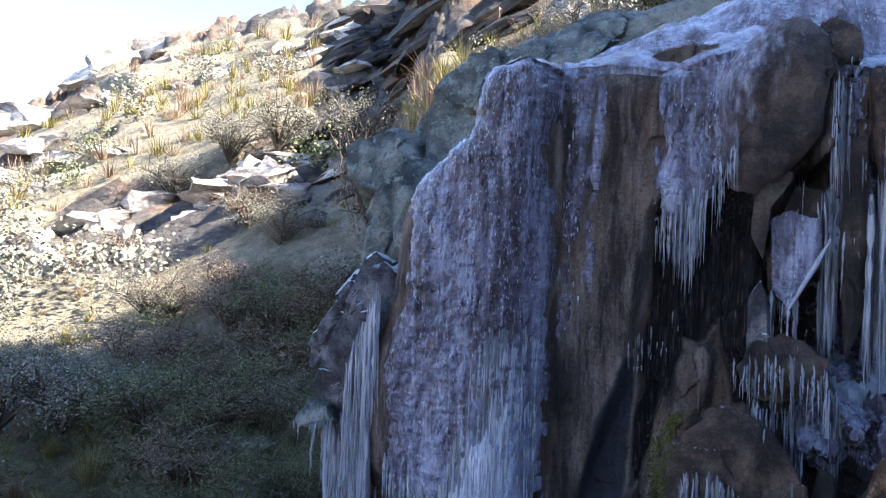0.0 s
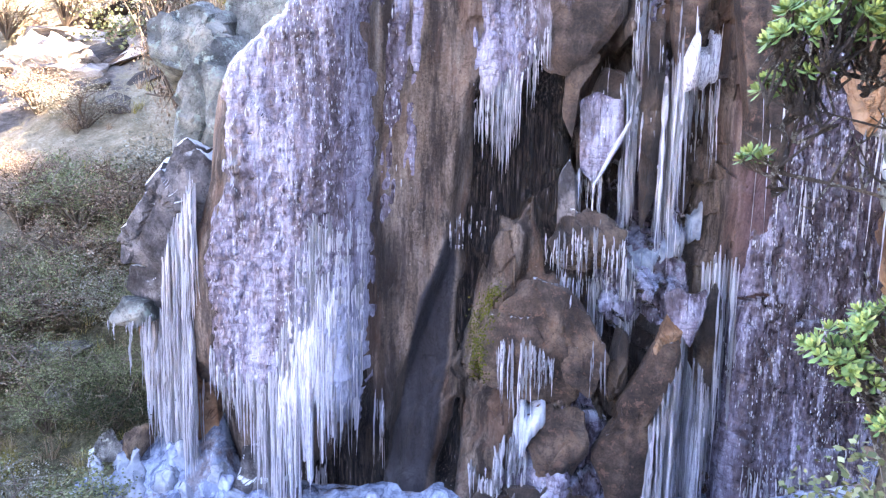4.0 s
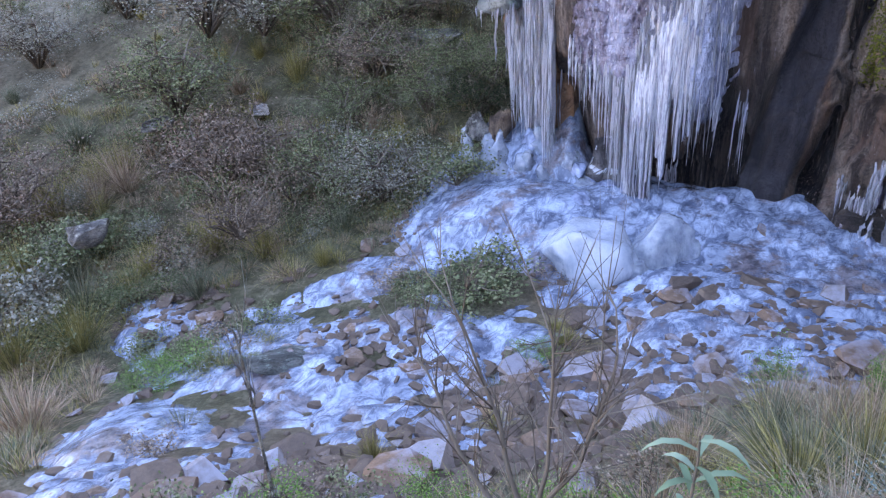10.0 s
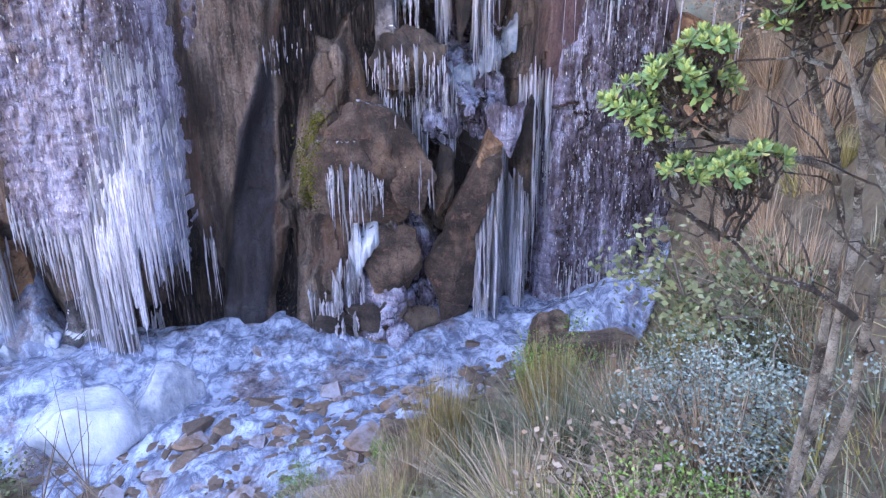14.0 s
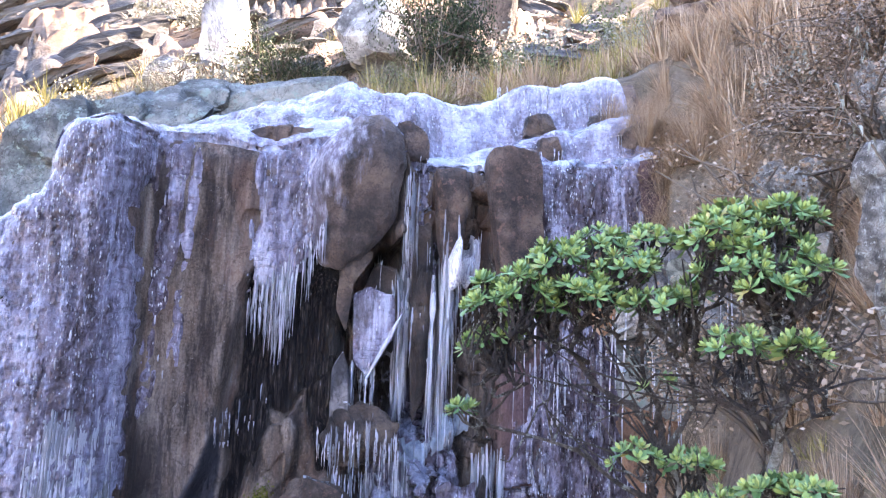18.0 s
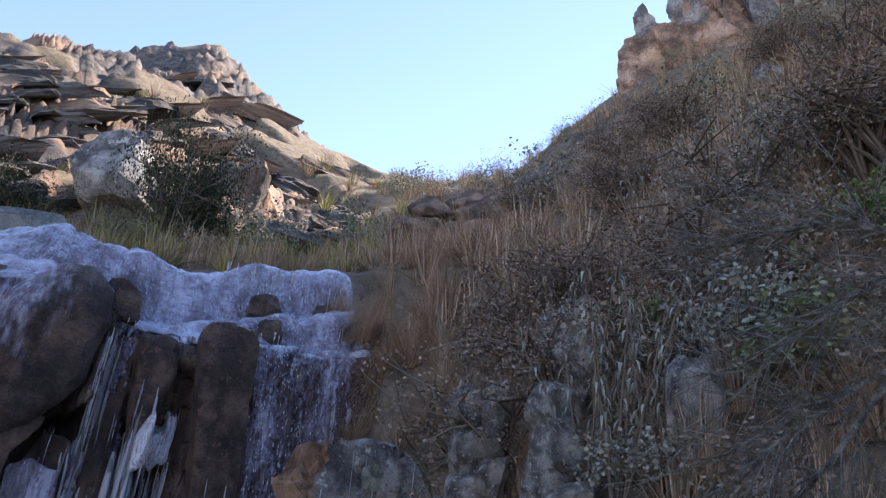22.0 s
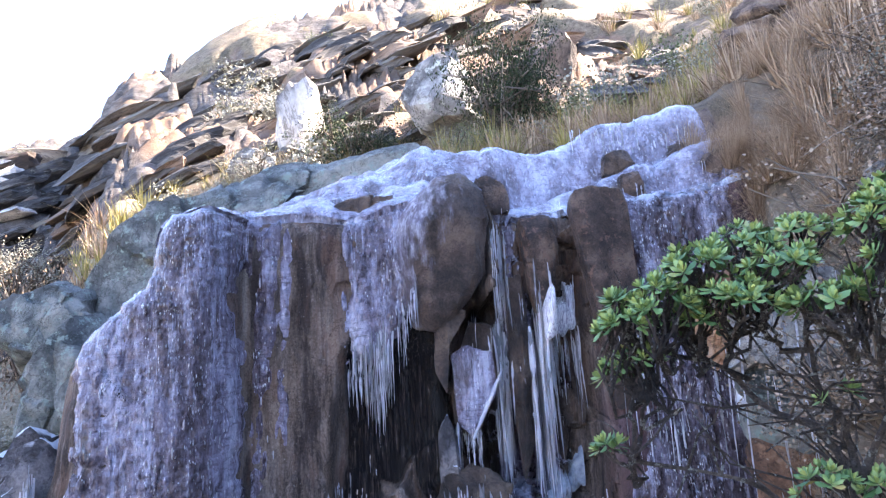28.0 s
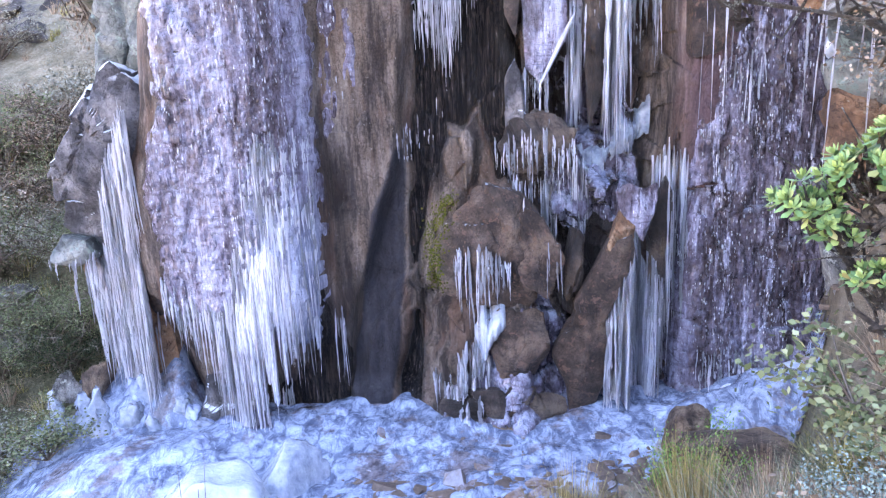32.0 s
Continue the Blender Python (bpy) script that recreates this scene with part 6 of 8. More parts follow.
bundle("icicles on the broad ice column", [1.66, 1.85, 2.05, 2.2, 2.38], [1.6, 2.1, 2.65, 2.5, 1.9], [0.2, 0.1, 0.1, 0.1, 0.2], 130, 401, (0.012, 0.034))
bundle("narrow blue ice column against the purple wall", [2.42, 2.55, 2.7], [3.4, 3.65, 3.5], [1.3, 0.5, 1.4], 60, 397, (0.012, 0.034))
wall_block("ice_funnel", "smooth milky funnel of ice above the ice column", [(1.74, 3.2), (1.9, 3.28), (2.1, 3.2), (2.3, 3.3), (2.28, 3.1), (2.15, 2.75), (2.08, 2.56), (1.95, 2.75), (1.8, 2.95)], 8.72, 0.16, M_THIN_ICE, 332, rough=0.01, power=2, flat=0.2, category="ice sheet")
icicles("icicle at the end of the falls", fringe(14, [4.28, 4.45], [1.95, 2.1], [0.75, 0.9], 8.2, 333), 334, (0.02, 0.045))
icicles("icicles along the foot of the purple wall", fringe(50, [2.8, 3.4, 4.1], [0.9, 1.0, 0.9], [0.25, 0.2, 0.35], 8.75, 335), 336, (0.012, 0.026))
icicles("small icicles down the purple wall", fringe(90, [2.75, 3.4, 4.4], [3.4, 3.6, 3.6], [3.15, 3.35, 3.35], 8.75, 369, 4.0), 370, (0.008, 0.018))

icicles("small icicles along the lowest ice step", fringe(60, [1.5, 2.4, 3.2, 4.2, 4.9], [7.4, 7.6, 7.7, 7.95, 8.2], [7.2, 7.35, 7.4, 7.6, 7.8], 9.9, 411, 0.1), 412, (0.008, 0.02))
icicles("small icicles along the upper ice step", fringe(90, [1.3, 2.2, 3.2, 4.2, 4.9], [8.3, 8.45, 8.6, 8.75, 8.9], [7.95, 8.1, 8.2, 8.3, 8.5], 10.6, 413, 0.2), 414, (0.008, 0.022))

# beads and drips frozen all over the ice sheet of the purple wall and the buttress
rng = np.random.default_rng(77)
beads = []
for xa, xb, za, zb, n in ((2.75, 4.5, 0.6, 5.4, 80), (-3.4, -2.0, 3.6, 6.9, 60), (-1.8, -1.45, 4.4, 7.0, 15), (3.3, 4.6, 5.6, 7.2, 21), (1.2, 2.3, 3.4, 6.0, 31)):
    for _ in range(n):
        x, z = rng.uniform(xa, xb), rng.uniform(za, zb)
        i = int(round((x - wx[0]) / DX))
        jrow = int(np.argmin(np.abs(WZ[i, :nz] - z)))
        ln, w = rng.uniform(0.03, 0.13), rng.uniform(0.008, 0.018)
        v, f = tube([(0, 0, 0), (0, -0.012, -ln * 0.4), (0, -0.006, -ln * 0.8), (0, 0, -ln)], [w * 0.6, w, w * 0.7, 0.002], 5)
        beads.append((v + np.array([x, WY[i, jrow] - 0.055, WZ[i, jrow]]), f))
v, f = joined(beads)
thing("frozen_drips", "small clear drips frozen onto the wall ice", "ice drips", mesh("frozen_drips", v, f, M_ICICLE), kind="stuff")


# ---- the frozen pool and stream ----
POOL = np.array([(-5.5, 7.6), (-5.0, 8.6), (-4.4, 9.6), (4.9, 9.6), (4.6, 8.2), (3.3, 7.5), (1.8, 6.8), (0.5, 5.7), (-0.4, 4.7), (-1.0, 3.9), (-1.1, 3.1), (-1.5, 2.4), (-1.9, 1.5), (-3.0, 0.9), (-4.2, 0.6), (-4.5, 1.1), (-5.2, 1.7), (-6.1, 2.2), (-6.5, 2.9), (-7.4, 3.7), (-7.75, 4.2), (-6.3, 5.05), (-5.7, 5.95), (-5.25, 6.5), (-5.4, 7.1)])


def pool_depth(x, y):
    """Distance inside the pool's outline; negative outside."""
    best = np.full(x.shape, 99.0)
    ins = np.zeros(x.shape, bool)
    for (ax, ay), (bx, by) in zip(POOL, np.roll(POOL, -1, 0)):
        ex, ey = bx - ax, by - ay
        t = np.clip(((x - ax) * ex + (y - ay) * ey) / (ex * ex + ey * ey), 0, 1)
        best = np.minimum(best, np.hypot(x - ax - t * ex, y - ay - t * ey))
        cross = ((ay > y) != (by > y)) & (x < ex * (y - ay) / (ey + 1e-12) + ax)
        ins ^= cross
    return np.where(ins, best, -best)


px_, py_ = np.meshgrid(np.arange(-12, 5.2, 0.045), np.arange(-3, 9.7, 0.045), indexing="ij")
pd = pool_depth(px_, py_)
cell, cr = crack(px_ * 3.2 + 0.3 * py_, py_ * 4.4, 71)
blot = fbm(px_ * 0.8, py_ * 0.8, 0, 4, 72)
near_wall = sstep(6.0, 7.6, py_)
ridge_i = np.abs(fbm(px_ * 1.5 + 0.5 * py_, py_ * 1.9, 0, 3, 75))
th = np.clip(pd * 0.3, -0.2, 0.09) + 0.17 * blot + 0.1 * near_wall - 0.015 + (0.04 - 0.028 * near_wall) * cr * sstep(0.0, 0.2, cell) - (0.025 - 0.018 * near_wall) * np.exp(-cell * 12)
th = np.minimum(th, 0.17) + 0.05 * (0.35 - ridge_i) + 0.02 * fbm(px_ * 5, py_ * 5, 0, 3, 73)
islet = np.exp(-(((px_ + 3.75) / 0.55) ** 2 + ((py_ - 6.0) / 0.6) ** 2)) + np.exp(-(((px_ + 5.0) / 0.6) ** 2 + ((py_ - 3.0) / 0.4) ** 2)) + np.exp(-(((px_ + 6.6) / 0.3) ** 2 + ((py_ - 3.9) / 0.25) ** 2)) + np.exp(-(((px_ + 3.9) / 0.4) ** 2 + ((py_ - 4.2) / 0.2) ** 2))
th = th - 0.2 * np.clip(islet, 0, 1) + 0.08 * np.exp(-(((px_ + 4.2) / 1.2) ** 2 + ((py_ - 7.5) / 0.8) ** 2))
pz = height(px_, py_) + th
pz += 0.12 * sstep(7.4, 8.9, py_) * (0.6 + fbm(px_ * 1.4, py_ * 1.4, 0, 3, 74)) + 0.5 * np.exp(-((px_ - 3.6) ** 2 / 0.9 + (py_ - 8.2) ** 2 / 0.5)) + 0.22 * np.exp(-((px_ + 4.3) ** 2 / 0.6 + (py_ - 7.7) ** 2 / 0.5))
okp = (th > -0.14) & (pd > -0.3) & (pz < 2.1)
keep = okp[:-1, :-1] & okp[1:, :-1] & okp[:-1, 1:] & okp[1:, 1:]
pool_ice = thing("pool_ice", "blue-white sheets of broken ice over the stream bed", "ice sheet", None)
mx, my = px_[:-1, :-1], py_[:-1, :-1]
for lab, sel in (("ice splashed at the foot of the falls", my > 7.3), ("ice over the pool", (my <= 7.3) & (mx > -3.6)), ("ice of the upper stream", (my <= 7.3) & (mx <= -3.6) & (my > 3.2)), ("ice of the lower stream", (my <= 3.2) & (mx <= -3.6))):
    faces = grid_faces(*px_.shape, keep & sel)
    used = np.unique(faces)
    part("ice_sheet", mesh("ice_sheet", np.stack([px_, py_, pz], -1).reshape(-1, 3)[used], np.searchsorted(used, faces), M_POOL), None, pool_ice, lab)


def ice_lump(label, x, y, size, seed, mat=M_WHITE_ICE, name="ice_boulder", planes=5, cut=0.85):
    v, f = rock_shape(seed, size, planes=planes, cut=cut, rough=0.22 if size[0] > 0.45 else 0.35, sub=4, freq=1.8 if size[0] > 0.9 else 2.6)
    return thing(name, label, "ice lump", mesh(name, v, f, mat), pose(x, y, place_on(x, y) + size[2] * 0.36, 0, 0, seed * 31 % 90))


ice_lump("smooth white boulder of ice on the pool", -2.72, 6.82, (0.95, 0.8, 0.72), 401, M_MILK_ICE, planes=10, cut=0.74)
ice_lump("glassy lump of ice beside the white boulder", -2.05, 7.3, (0.85, 0.65, 0.7), 402, M_GLASSY, planes=12, cut=0.7)
ice_lump("glassy lump of ice beside the white boulder", -2.2, 6.85, (0.45, 0.4, 0.4), 403, M_GLASSY, planes=12, cut=0.7)
for k_, (hx, hy, hs) in enumerate(((3.9, 8.4, (1.5, 0.9, 0.7)), (3.3, 8.35, (1.1, 0.7, 0.5)), (4.35, 8.25, (0.9, 0.7, 0.75)))):
    ice_lump("rough white heap of frozen spray at the foot of the falls", hx, hy, hs, 440 + k_, M_SPRAY, "spray_mound", 3, 0.95)
rng = np.random.default_rng(5)
for k in range(46):
    x, y = (rng.uniform(-5.3, -3.2), rng.uniform(7.6, 9.0)) if k < 26 else (rng.uniform(-3.2, 4.3), rng.uniform(7.9, 8.8))
    s = rng.uniform(0.18, 0.4) if k < 26 else rng.uniform(0.1, 0.24)
    ice_lump("knob of splashed ice at the foot of the falls", x, y, (s, s, s * rng.uniform(0.7, 1.5)), 420 + k % 12, M_BLUE_ICE if k % 3 else M_GLASSY, "ice_lump", 8, 0.75)
for x, y, h, s in ((-5.25, 8.3, 0.75, 1), (-5.0, 8.5, 0.6, 2), (-4.75, 8.4, 0.8, 3), (-5.4, 8.1, 0.45, 4), (-4.45, 8.55, 0.5, 5), (-4.2, 8.5, 0.45, 6)):
    t = np.linspace(0, 1, 12)
    v, f = tube(np.stack([0.06 * np.sin(t * 3 + s), 0.05 * np.cos(t * 4 + s), t * h], 1), (0.15 * (1 - t) ** 0.7 + 0.03) * (1 + 0.2 * np.sin(t * 17 + s)), 12)
    v += 0.055 * np.stack([vnoise(v[:, 0] * 14, v[:, 1] * 14, v[:, 2] * 9, 5 + q) for q in range(3)], 1)
    thing("ice_stump", "ragged stump of splashed ice coating stalks", "ice stump", mesh("ice_stump", v, f, M_GLASSY), pose(x, y, place_on(x, y, 0.02)))

# stones, bare or glazed with frost
smat, nt, p = node_mat("frosted_stone")
rn = rand_of(nt)
stone = ramp(nt, rn, [(0.0, (0.1, 0.07, 0.055)), (0.35, (0.2, 0.135, 0.095)), (0.6, (0.27, 0.16, 0.1)), (0.8, (0.19, 0.15, 0.14)), (1.0, (0.3, 0.23, 0.19))])
stone = mixc(nt, 0.6, stone, ramp(nt, tex(nt, 5, 6, 0.7), [(0.35, (0.35, 0.35, 0.35)), (0.65, (1, 1, 1))]), "MULTIPLY")
geo = nt.nodes.new("ShaderNodeNewGeometry")
sep = nt.nodes.new("ShaderNodeSeparateXYZ")
nt.links.new(geo.outputs["Normal"], sep.inputs[0])
fr = calc(nt, "ADD", calc(nt, "MULTIPLY", sep.outputs[2], 0.7), calc(nt, "ADD", calc(nt, "MULTIPLY", tex(nt, 2.2, 5, 0.6), 0.7), calc(nt, "MULTIPLY", rn, 0.35)))
frost = ramp(nt, calc(nt, 'MULTIPLY', fr, 0.6), [(0.71, (0, 0, 0)), (0.82, (1, 1, 1))])
nt.links.new(mixc(nt, calc(nt, "MULTIPLY", frost, 0.55), stone, (0.34, 0.37, 0.46)), p.inputs["Base Color"])
nt.links.new(calc(nt, "SUBTRACT", 0.75, calc(nt, "MULTIPLY", frost, 0.45)), p.inputs["Roughness"])
bump(nt, p, tex(nt, 12, 6, 0.7), 0.5, 0.02)
M_STONE = smat
STONES = []
for k in range(10):
    v, f = block_shape(500 + k, 20, 0.5)
    v = v * np.array([1.2, 0.95, 0.6])
    STONES.append((v, f, mesh("stone", v, f, M_STONE, smooth=False)))
bed = thing("stream_stones", "brown stones scattered through the frozen stream bed", "stones", None, kind="stuff")
rng = np.random.default_rng(9)
rest, made = [], 0
while made < 2900:
    x, y = rng.uniform(-9.0, 4.4), rng.uniform(0.3, 9.0)
    d_ = float(pool_depth(np.array([x]), np.array([y]))[0])
    shore = 1.0 if x > -3.6 and d_ < 1.5 and y < 8.2 else (0.75 if x > -2.4 and y < 8.5 else 0.0)
    lot = 0.95 * max(shore, float(sstep(0.0, 0.3, fbm(np.array([x * 0.7]), np.array([y * 0.7]), 0, 3, 92)[0]))) + 0.08
    if d_ < -0.3 or rng.uniform() > lot:
        continue
    big = made < 300
    s = 0.13 + (0.3 if x > -3.6 else 0.22) * rng.uniform() ** 2.2 if big else rng.uniform(0.05, 0.17)
    v, f, me_s = STONES[rng.integers(10)]
    tz = rng.uniform(0, 360)
    over = float(np.clip(th[int((x + 12) / 0.045), int((y + 3) / 0.045)], 0, 0.14)) if y < 9.6 else 0.0
    m = pose(x, y, ground_z(x, y) + over * 0.75 + s * 0.06, rng.uniform(-16, 16), rng.uniform(-16, 16), tz) @ Matrix.Diagonal((s, s * rng.uniform(0.7, 1.1), s * rng.uniform(0.6, 1.0), 1))
    if big:
        part("stone", me_s, None, bed, "", m)
    else:
        mm = np.array(m)
        rest.append((v @ mm[:3, :3].T + mm[:3, 3], f))
    made += 1
v, f = joined(rest)
part("gravel", mesh("gravel", v, f, M_STONE, smooth=False), None, bed, "small frosted stones between the larger ones", kind="stuff")

# ---- plants ----
def leaf_material(name, stops, rough=0.75, island=True, trans=0.15):
    mat, nt, p = node_mat(name)
    n = tex(nt, 6, 3, 0.6)
    f = calc(nt, "ADD", calc(nt, "MULTIPLY", rand_of(nt, island), 0.75), calc(nt, "MULTIPLY", n, 0.25))
    k = len(stops) - 1
    nt.links.new(ramp(nt, f, [(0.08 + 0.84 * i / k, c) for i, c in enumerate(stops)]), p.inputs["Base Color"])
    p.inputs["Roughness"].default_value = rough
    p.inputs["Specular IOR Level"].default_value = 0.12
    return mat


M_STRAW = leaf_material("dry_straw_grass", [(0.14, 0.092, 0.062), (0.28, 0.19, 0.125), (0.41, 0.292, 0.198), (0.55, 0.43, 0.31)])
M_BROWNLEAF = leaf_material("grey_brown_leaves", [(0.075, 0.052, 0.038), (0.165, 0.117, 0.085), (0.26, 0.193, 0.147), (0.39, 0.305, 0.245)])
M_GOLD = leaf_material("yellow_green_grass", [(0.078, 0.078, 0.026), (0.195, 0.176, 0.058), (0.351, 0.293, 0.104), (0.468, 0.39, 0.195)])
M_SHEAF = leaf_material("golden_bunch_grass", [(0.1, 0.072, 0.028), (0.23, 0.172, 0.062), (0.36, 0.28, 0.115), (0.48, 0.39, 0.21)])
M_BLUEGRASS = leaf_material("blue_green_grass", [(0.05, 0.062, 0.038), (0.11, 0.126, 0.08), (0.19, 0.196, 0.126), (0.32, 0.295, 0.2)])
M_SHRUB = leaf_material("dull_green_leaves", [(0.05, 0.066, 0.033), (0.112, 0.136, 0.065), (0.195, 0.215, 0.112), (0.29, 0.3, 0.175)])
M_DARK = leaf_material("dark_green_leaves", [(0.014, 0.022, 0.012), (0.03, 0.042, 0.02), (0.055, 0.068, 0.032)])
M_SILVER = leaf_material("silver_grey_leaves", [(0.12, 0.118, 0.092), (0.2, 0.197, 0.155), (0.285, 0.28, 0.225), (0.38, 0.37, 0.305)])
M_DRYLEAF = leaf_material("dry_brown_leaves", [(0.095, 0.067, 0.048), (0.19, 0.135, 0.095), (0.29, 0.217, 0.157), (0.39, 0.315, 0.245)])
M_GREEN = leaf_material("fresh_green_leaves", [(0.046, 0.111, 0.023), (0.091, 0.195, 0.039), (0.156, 0.273, 0.065), (0.26, 0.351, 0.104)], 0.4)
M_SAGE = leaf_material("pale_sage_leaves", [(0.1, 0.15, 0.13), (0.18, 0.24, 0.21), (0.28, 0.35, 0.31)], 0.55)
M_LANCE = leaf_material("grey_green_lance_leaves", [(0.1, 0.16, 0.09), (0.17, 0.24, 0.15), (0.3, 0.36, 0.27)], 0.5)
M_TWIG = leaf_material("grey_brown_twigs", [(0.075, 0.057, 0.045), (0.15, 0.12, 0.093), (0.24, 0.203, 0.165)], 0.85)
M_MOSS = leaf_material("moss", [(0.03, 0.035, 0.008), (0.07, 0.075, 0.012), (0.13, 0.125, 0.025)], 0.95, True)
M_BARK = rock_material("lichened_bark", (0.12, 0.1, 0.085), (0.4, 0.38, 0.33), (0.62, 0.6, 0.54), 16, lichen=(0.58, 0.6, 0.52), bumpy=1.0)


def blades(rng, n, h, spread, width, droop=0.5, segs=3, base=0.06):
    """Grass blades as verts and quads."""
    a = rng.uniform(0, 2 * np.pi, n)
    lean = np.abs(rng.normal(0, spread, n))
    ln = h * rng.uniform(0.45, 1.05, n)
    b0 = base * np.sqrt(rng.uniform(0, 1, n))
    ca, sa_ = np.cos(a), np.sin(a)
    tw = a + np.pi / 2 + rng.normal(0, 0.5, n)
    t = np.linspace(0, 1, segs + 1)
    vs = []
    for s in t:
        out = b0 + ln * (np.sin(lean) * s + droop * np.clip(lean, 0, 1) * s * s * 0.55)
        up = ln * (np.cos(lean) * s - droop * 0.35 * np.clip(lean, 0, 1.2) * s**3)
        w = width * (1 - 0.92 * s) * rng.uniform(0.7, 1.3, n)
        c = np.stack([ca * out, sa_ * out, up], 1)
        d = np.stack([np.cos(tw) * w, np.sin(tw) * w, 0 * w], 1)
        vs += [c - d, c + d]
    V = np.stack(vs, 1)
    k = 2 * (segs + 1)
    q = np.array([(2 * i, 2 * i + 1, 2 * i + 3, 2 * i + 2) for i in range(segs)])
    F = (np.arange(n)[:, None, None] * k + q[None]).reshape(-1, 4)
    return V.reshape(-1, 3), F


def leaf_quads(rng, centres, size, flat=0.0, stretch=1.8):
    """One diamond-shaped leaf at each centre."""
    n = len(centres)
    d = rng.normal(size=(n, 3))
    d[:, 2] = d[:, 2] * (1 - flat) + 0.35
    d /= np.linalg.norm(d, axis=1)[:, None]
    e = np.cross(d, rng.normal(size=(n, 3)))
    e /= np.linalg.norm(e, axis=1)[:, None] + 1e-9
    s = size * rng.uniform(0.6, 1.3, n)[:, None]
    V = np.stack([centres, centres + d * s * 0.5 * stretch * 0.55 + e * s * 0.35, centres + d * s * stretch * 0.55, centres + d * s * 0.5 * stretch * 0.55 - e * s * 0.35], 1)
    F = np.arange(4 * n).reshape(n, 4)
    return V.reshape(-1, 3), F


def shrub_shape(seed, h, w, n_stems=9, n_leaf=900, leaf=0.05, droop=0.0, clump=0.5):
    """Stems (verts, quads) and leaves (verts, quads) of a bush h high and w wide."""
    rng = np.random.default_rng(seed)
    stems, tips = [], []
    for _ in range(n_stems):
        a, r = rng.uniform(0, 2 * np.pi), w * 0.5 * np.sqrt(rng.uniform(0.02, 1))
        top = np.array([np.cos(a) * r, np.sin(a) * r, h * rng.uniform(0.5, 0.95) * (1 - 0.35 * (2 * r / w) ** 2)])
        t = np.linspace(0, 1, 5)[:, None]
        p = top * t * np.array([1, 1, 1]) + np.array([0, 0, 0.12 * h]) * np.sin(t * np.pi) + rng.normal(0, 0.03 * h, (5, 3)) * t
        stems.append(tube(p, np.linspace(0.02, 0.006, 5) * max(h, 0.4), 4))
        tips.append(p[-1])
        for _ in range(4):
            q0 = p[rng.integers(2, 5)]
            q1 = q0 + rng.normal(0, 0.16, 3) * np.array([w, w, h * 0.9]) + np.array([0, 0, 0.1 * h])
            q1[2] = max(q1[2], 0.06 * h)
            qm = (q0 + q1) / 2 + rng.normal(0, 0.02 * h, 3)
            stems.append(tube([q0, qm, q1], np.array([0.01, 0.007, 0.004]) * max(h, 0.4), 3))
            tips.append(q1)
    tips = np.array(tips)
    c = tips[rng.integers(0, len(tips), n_leaf)] + rng.normal(0, 1, (n_leaf, 3)) * np.array([w, w, h]) * 0.075 * (0.6 + clump)
    c[:, 2] = np.clip(c[:, 2], 0.03 * h, None)
    lv, lf = leaf_quads(rng, c, leaf)
    s4 = joined([(v, f) for v, f in stems])
    return s4, (lv, lf)


TUSSOCK = {}
for kind, mat in (("straw", M_STRAW), ("gold", M_GOLD), ("blue", M_BLUEGRASS), ("sheaf", M_SHEAF)):
    for k in range(3):
        rng = np.random.default_rng(700 + k)
        v, f = blades(rng, 420, 1.0, 0.2 + 0.05 * k if kind == "sheaf" else 0.42 + 0.1 * k, 0.0048, 0.7 + 0.2 * k, 4, 0.15)
        TUSSOCK[kind, k] = mesh("tussock", v, f, mat)
far_rng = np.random.default_rng(720)
FAR_TUSSOCK = [blades(far_rng, 44, 1.0, 0.45, 0.016, 0.7, 2, 0.14) for _ in range(4)]
FINE_TUFT = [blades(far_rng, 60, 1.0, 0.6, 0.012, 0.8, 2, 0.3) for _ in range(4)]
BUSH = {}
for kind, mat, n_leaf, leaf in (("green", M_SHRUB, 1900, 0.055), ("silver", M_SILVER, 1800, 0.058), ("dry", M_DRYLEAF, 900, 0.055), ("brown", M_BROWNLEAF, 2600, 0.04), ("fresh", M_GREEN, 1300, 0.07), ("sage", M_SAGE, 5200, 0.026), ("sprout", M_GREEN, 3200, 0.034)):
    for k in range(3):
        (sv, sf), (lv, lf) = shrub_shape(740 + k, 1.0, 1.25, 10, n_leaf, leaf)
        BUSH[kind, k] = (mesh("branchwork", sv, sf, M_TWIG), mesh("foliage", lv, lf, mat, smooth=False), (sv, sf), (lv, lf))
FINE = {}
for kind, mat, n_leaf in (("dark", M_DARK, 6500), ("green", M_SHRUB, 5200), ("silver", M_SILVER, 4800), ("dry", M_DRYLEAF, 2600), ("brown", M_BROWNLEAF, 5200)):
    for k in range(2):
        (sv, sf), (lv, lf) = shrub_shape(760 + k, 1.0, 1.2, 26, int(n_leaf * 1.3), 0.024, clump=0.3)
        FINE[kind, k] = (mesh("branchwork", sv, sf, M_TWIG), mesh("foliage", lv, lf, mat, smooth=False))
LABEL = {"brown": "grey-brown twiggy bush with small dull leaves", "dark": "dark evergreen bush on the slope above the falls", "sheaf": "upright golden sheaf of bunch grass", "straw": "dry straw-coloured tussock of bunch grass", "gold": "yellow-green tussock of bunch grass", "blue": "blue-green tussock of fine grass",
         "green": "dull green leafy bush on the slope", "silver": "silver-grey leafy bush on the slope", "dry": "dry brown bush with few leaves", "fresh": "fresh green bush with small leaves", "sage": "pale sage-green bush with tiny leaves", "sprout": "low fresh green bush with small leaves"}


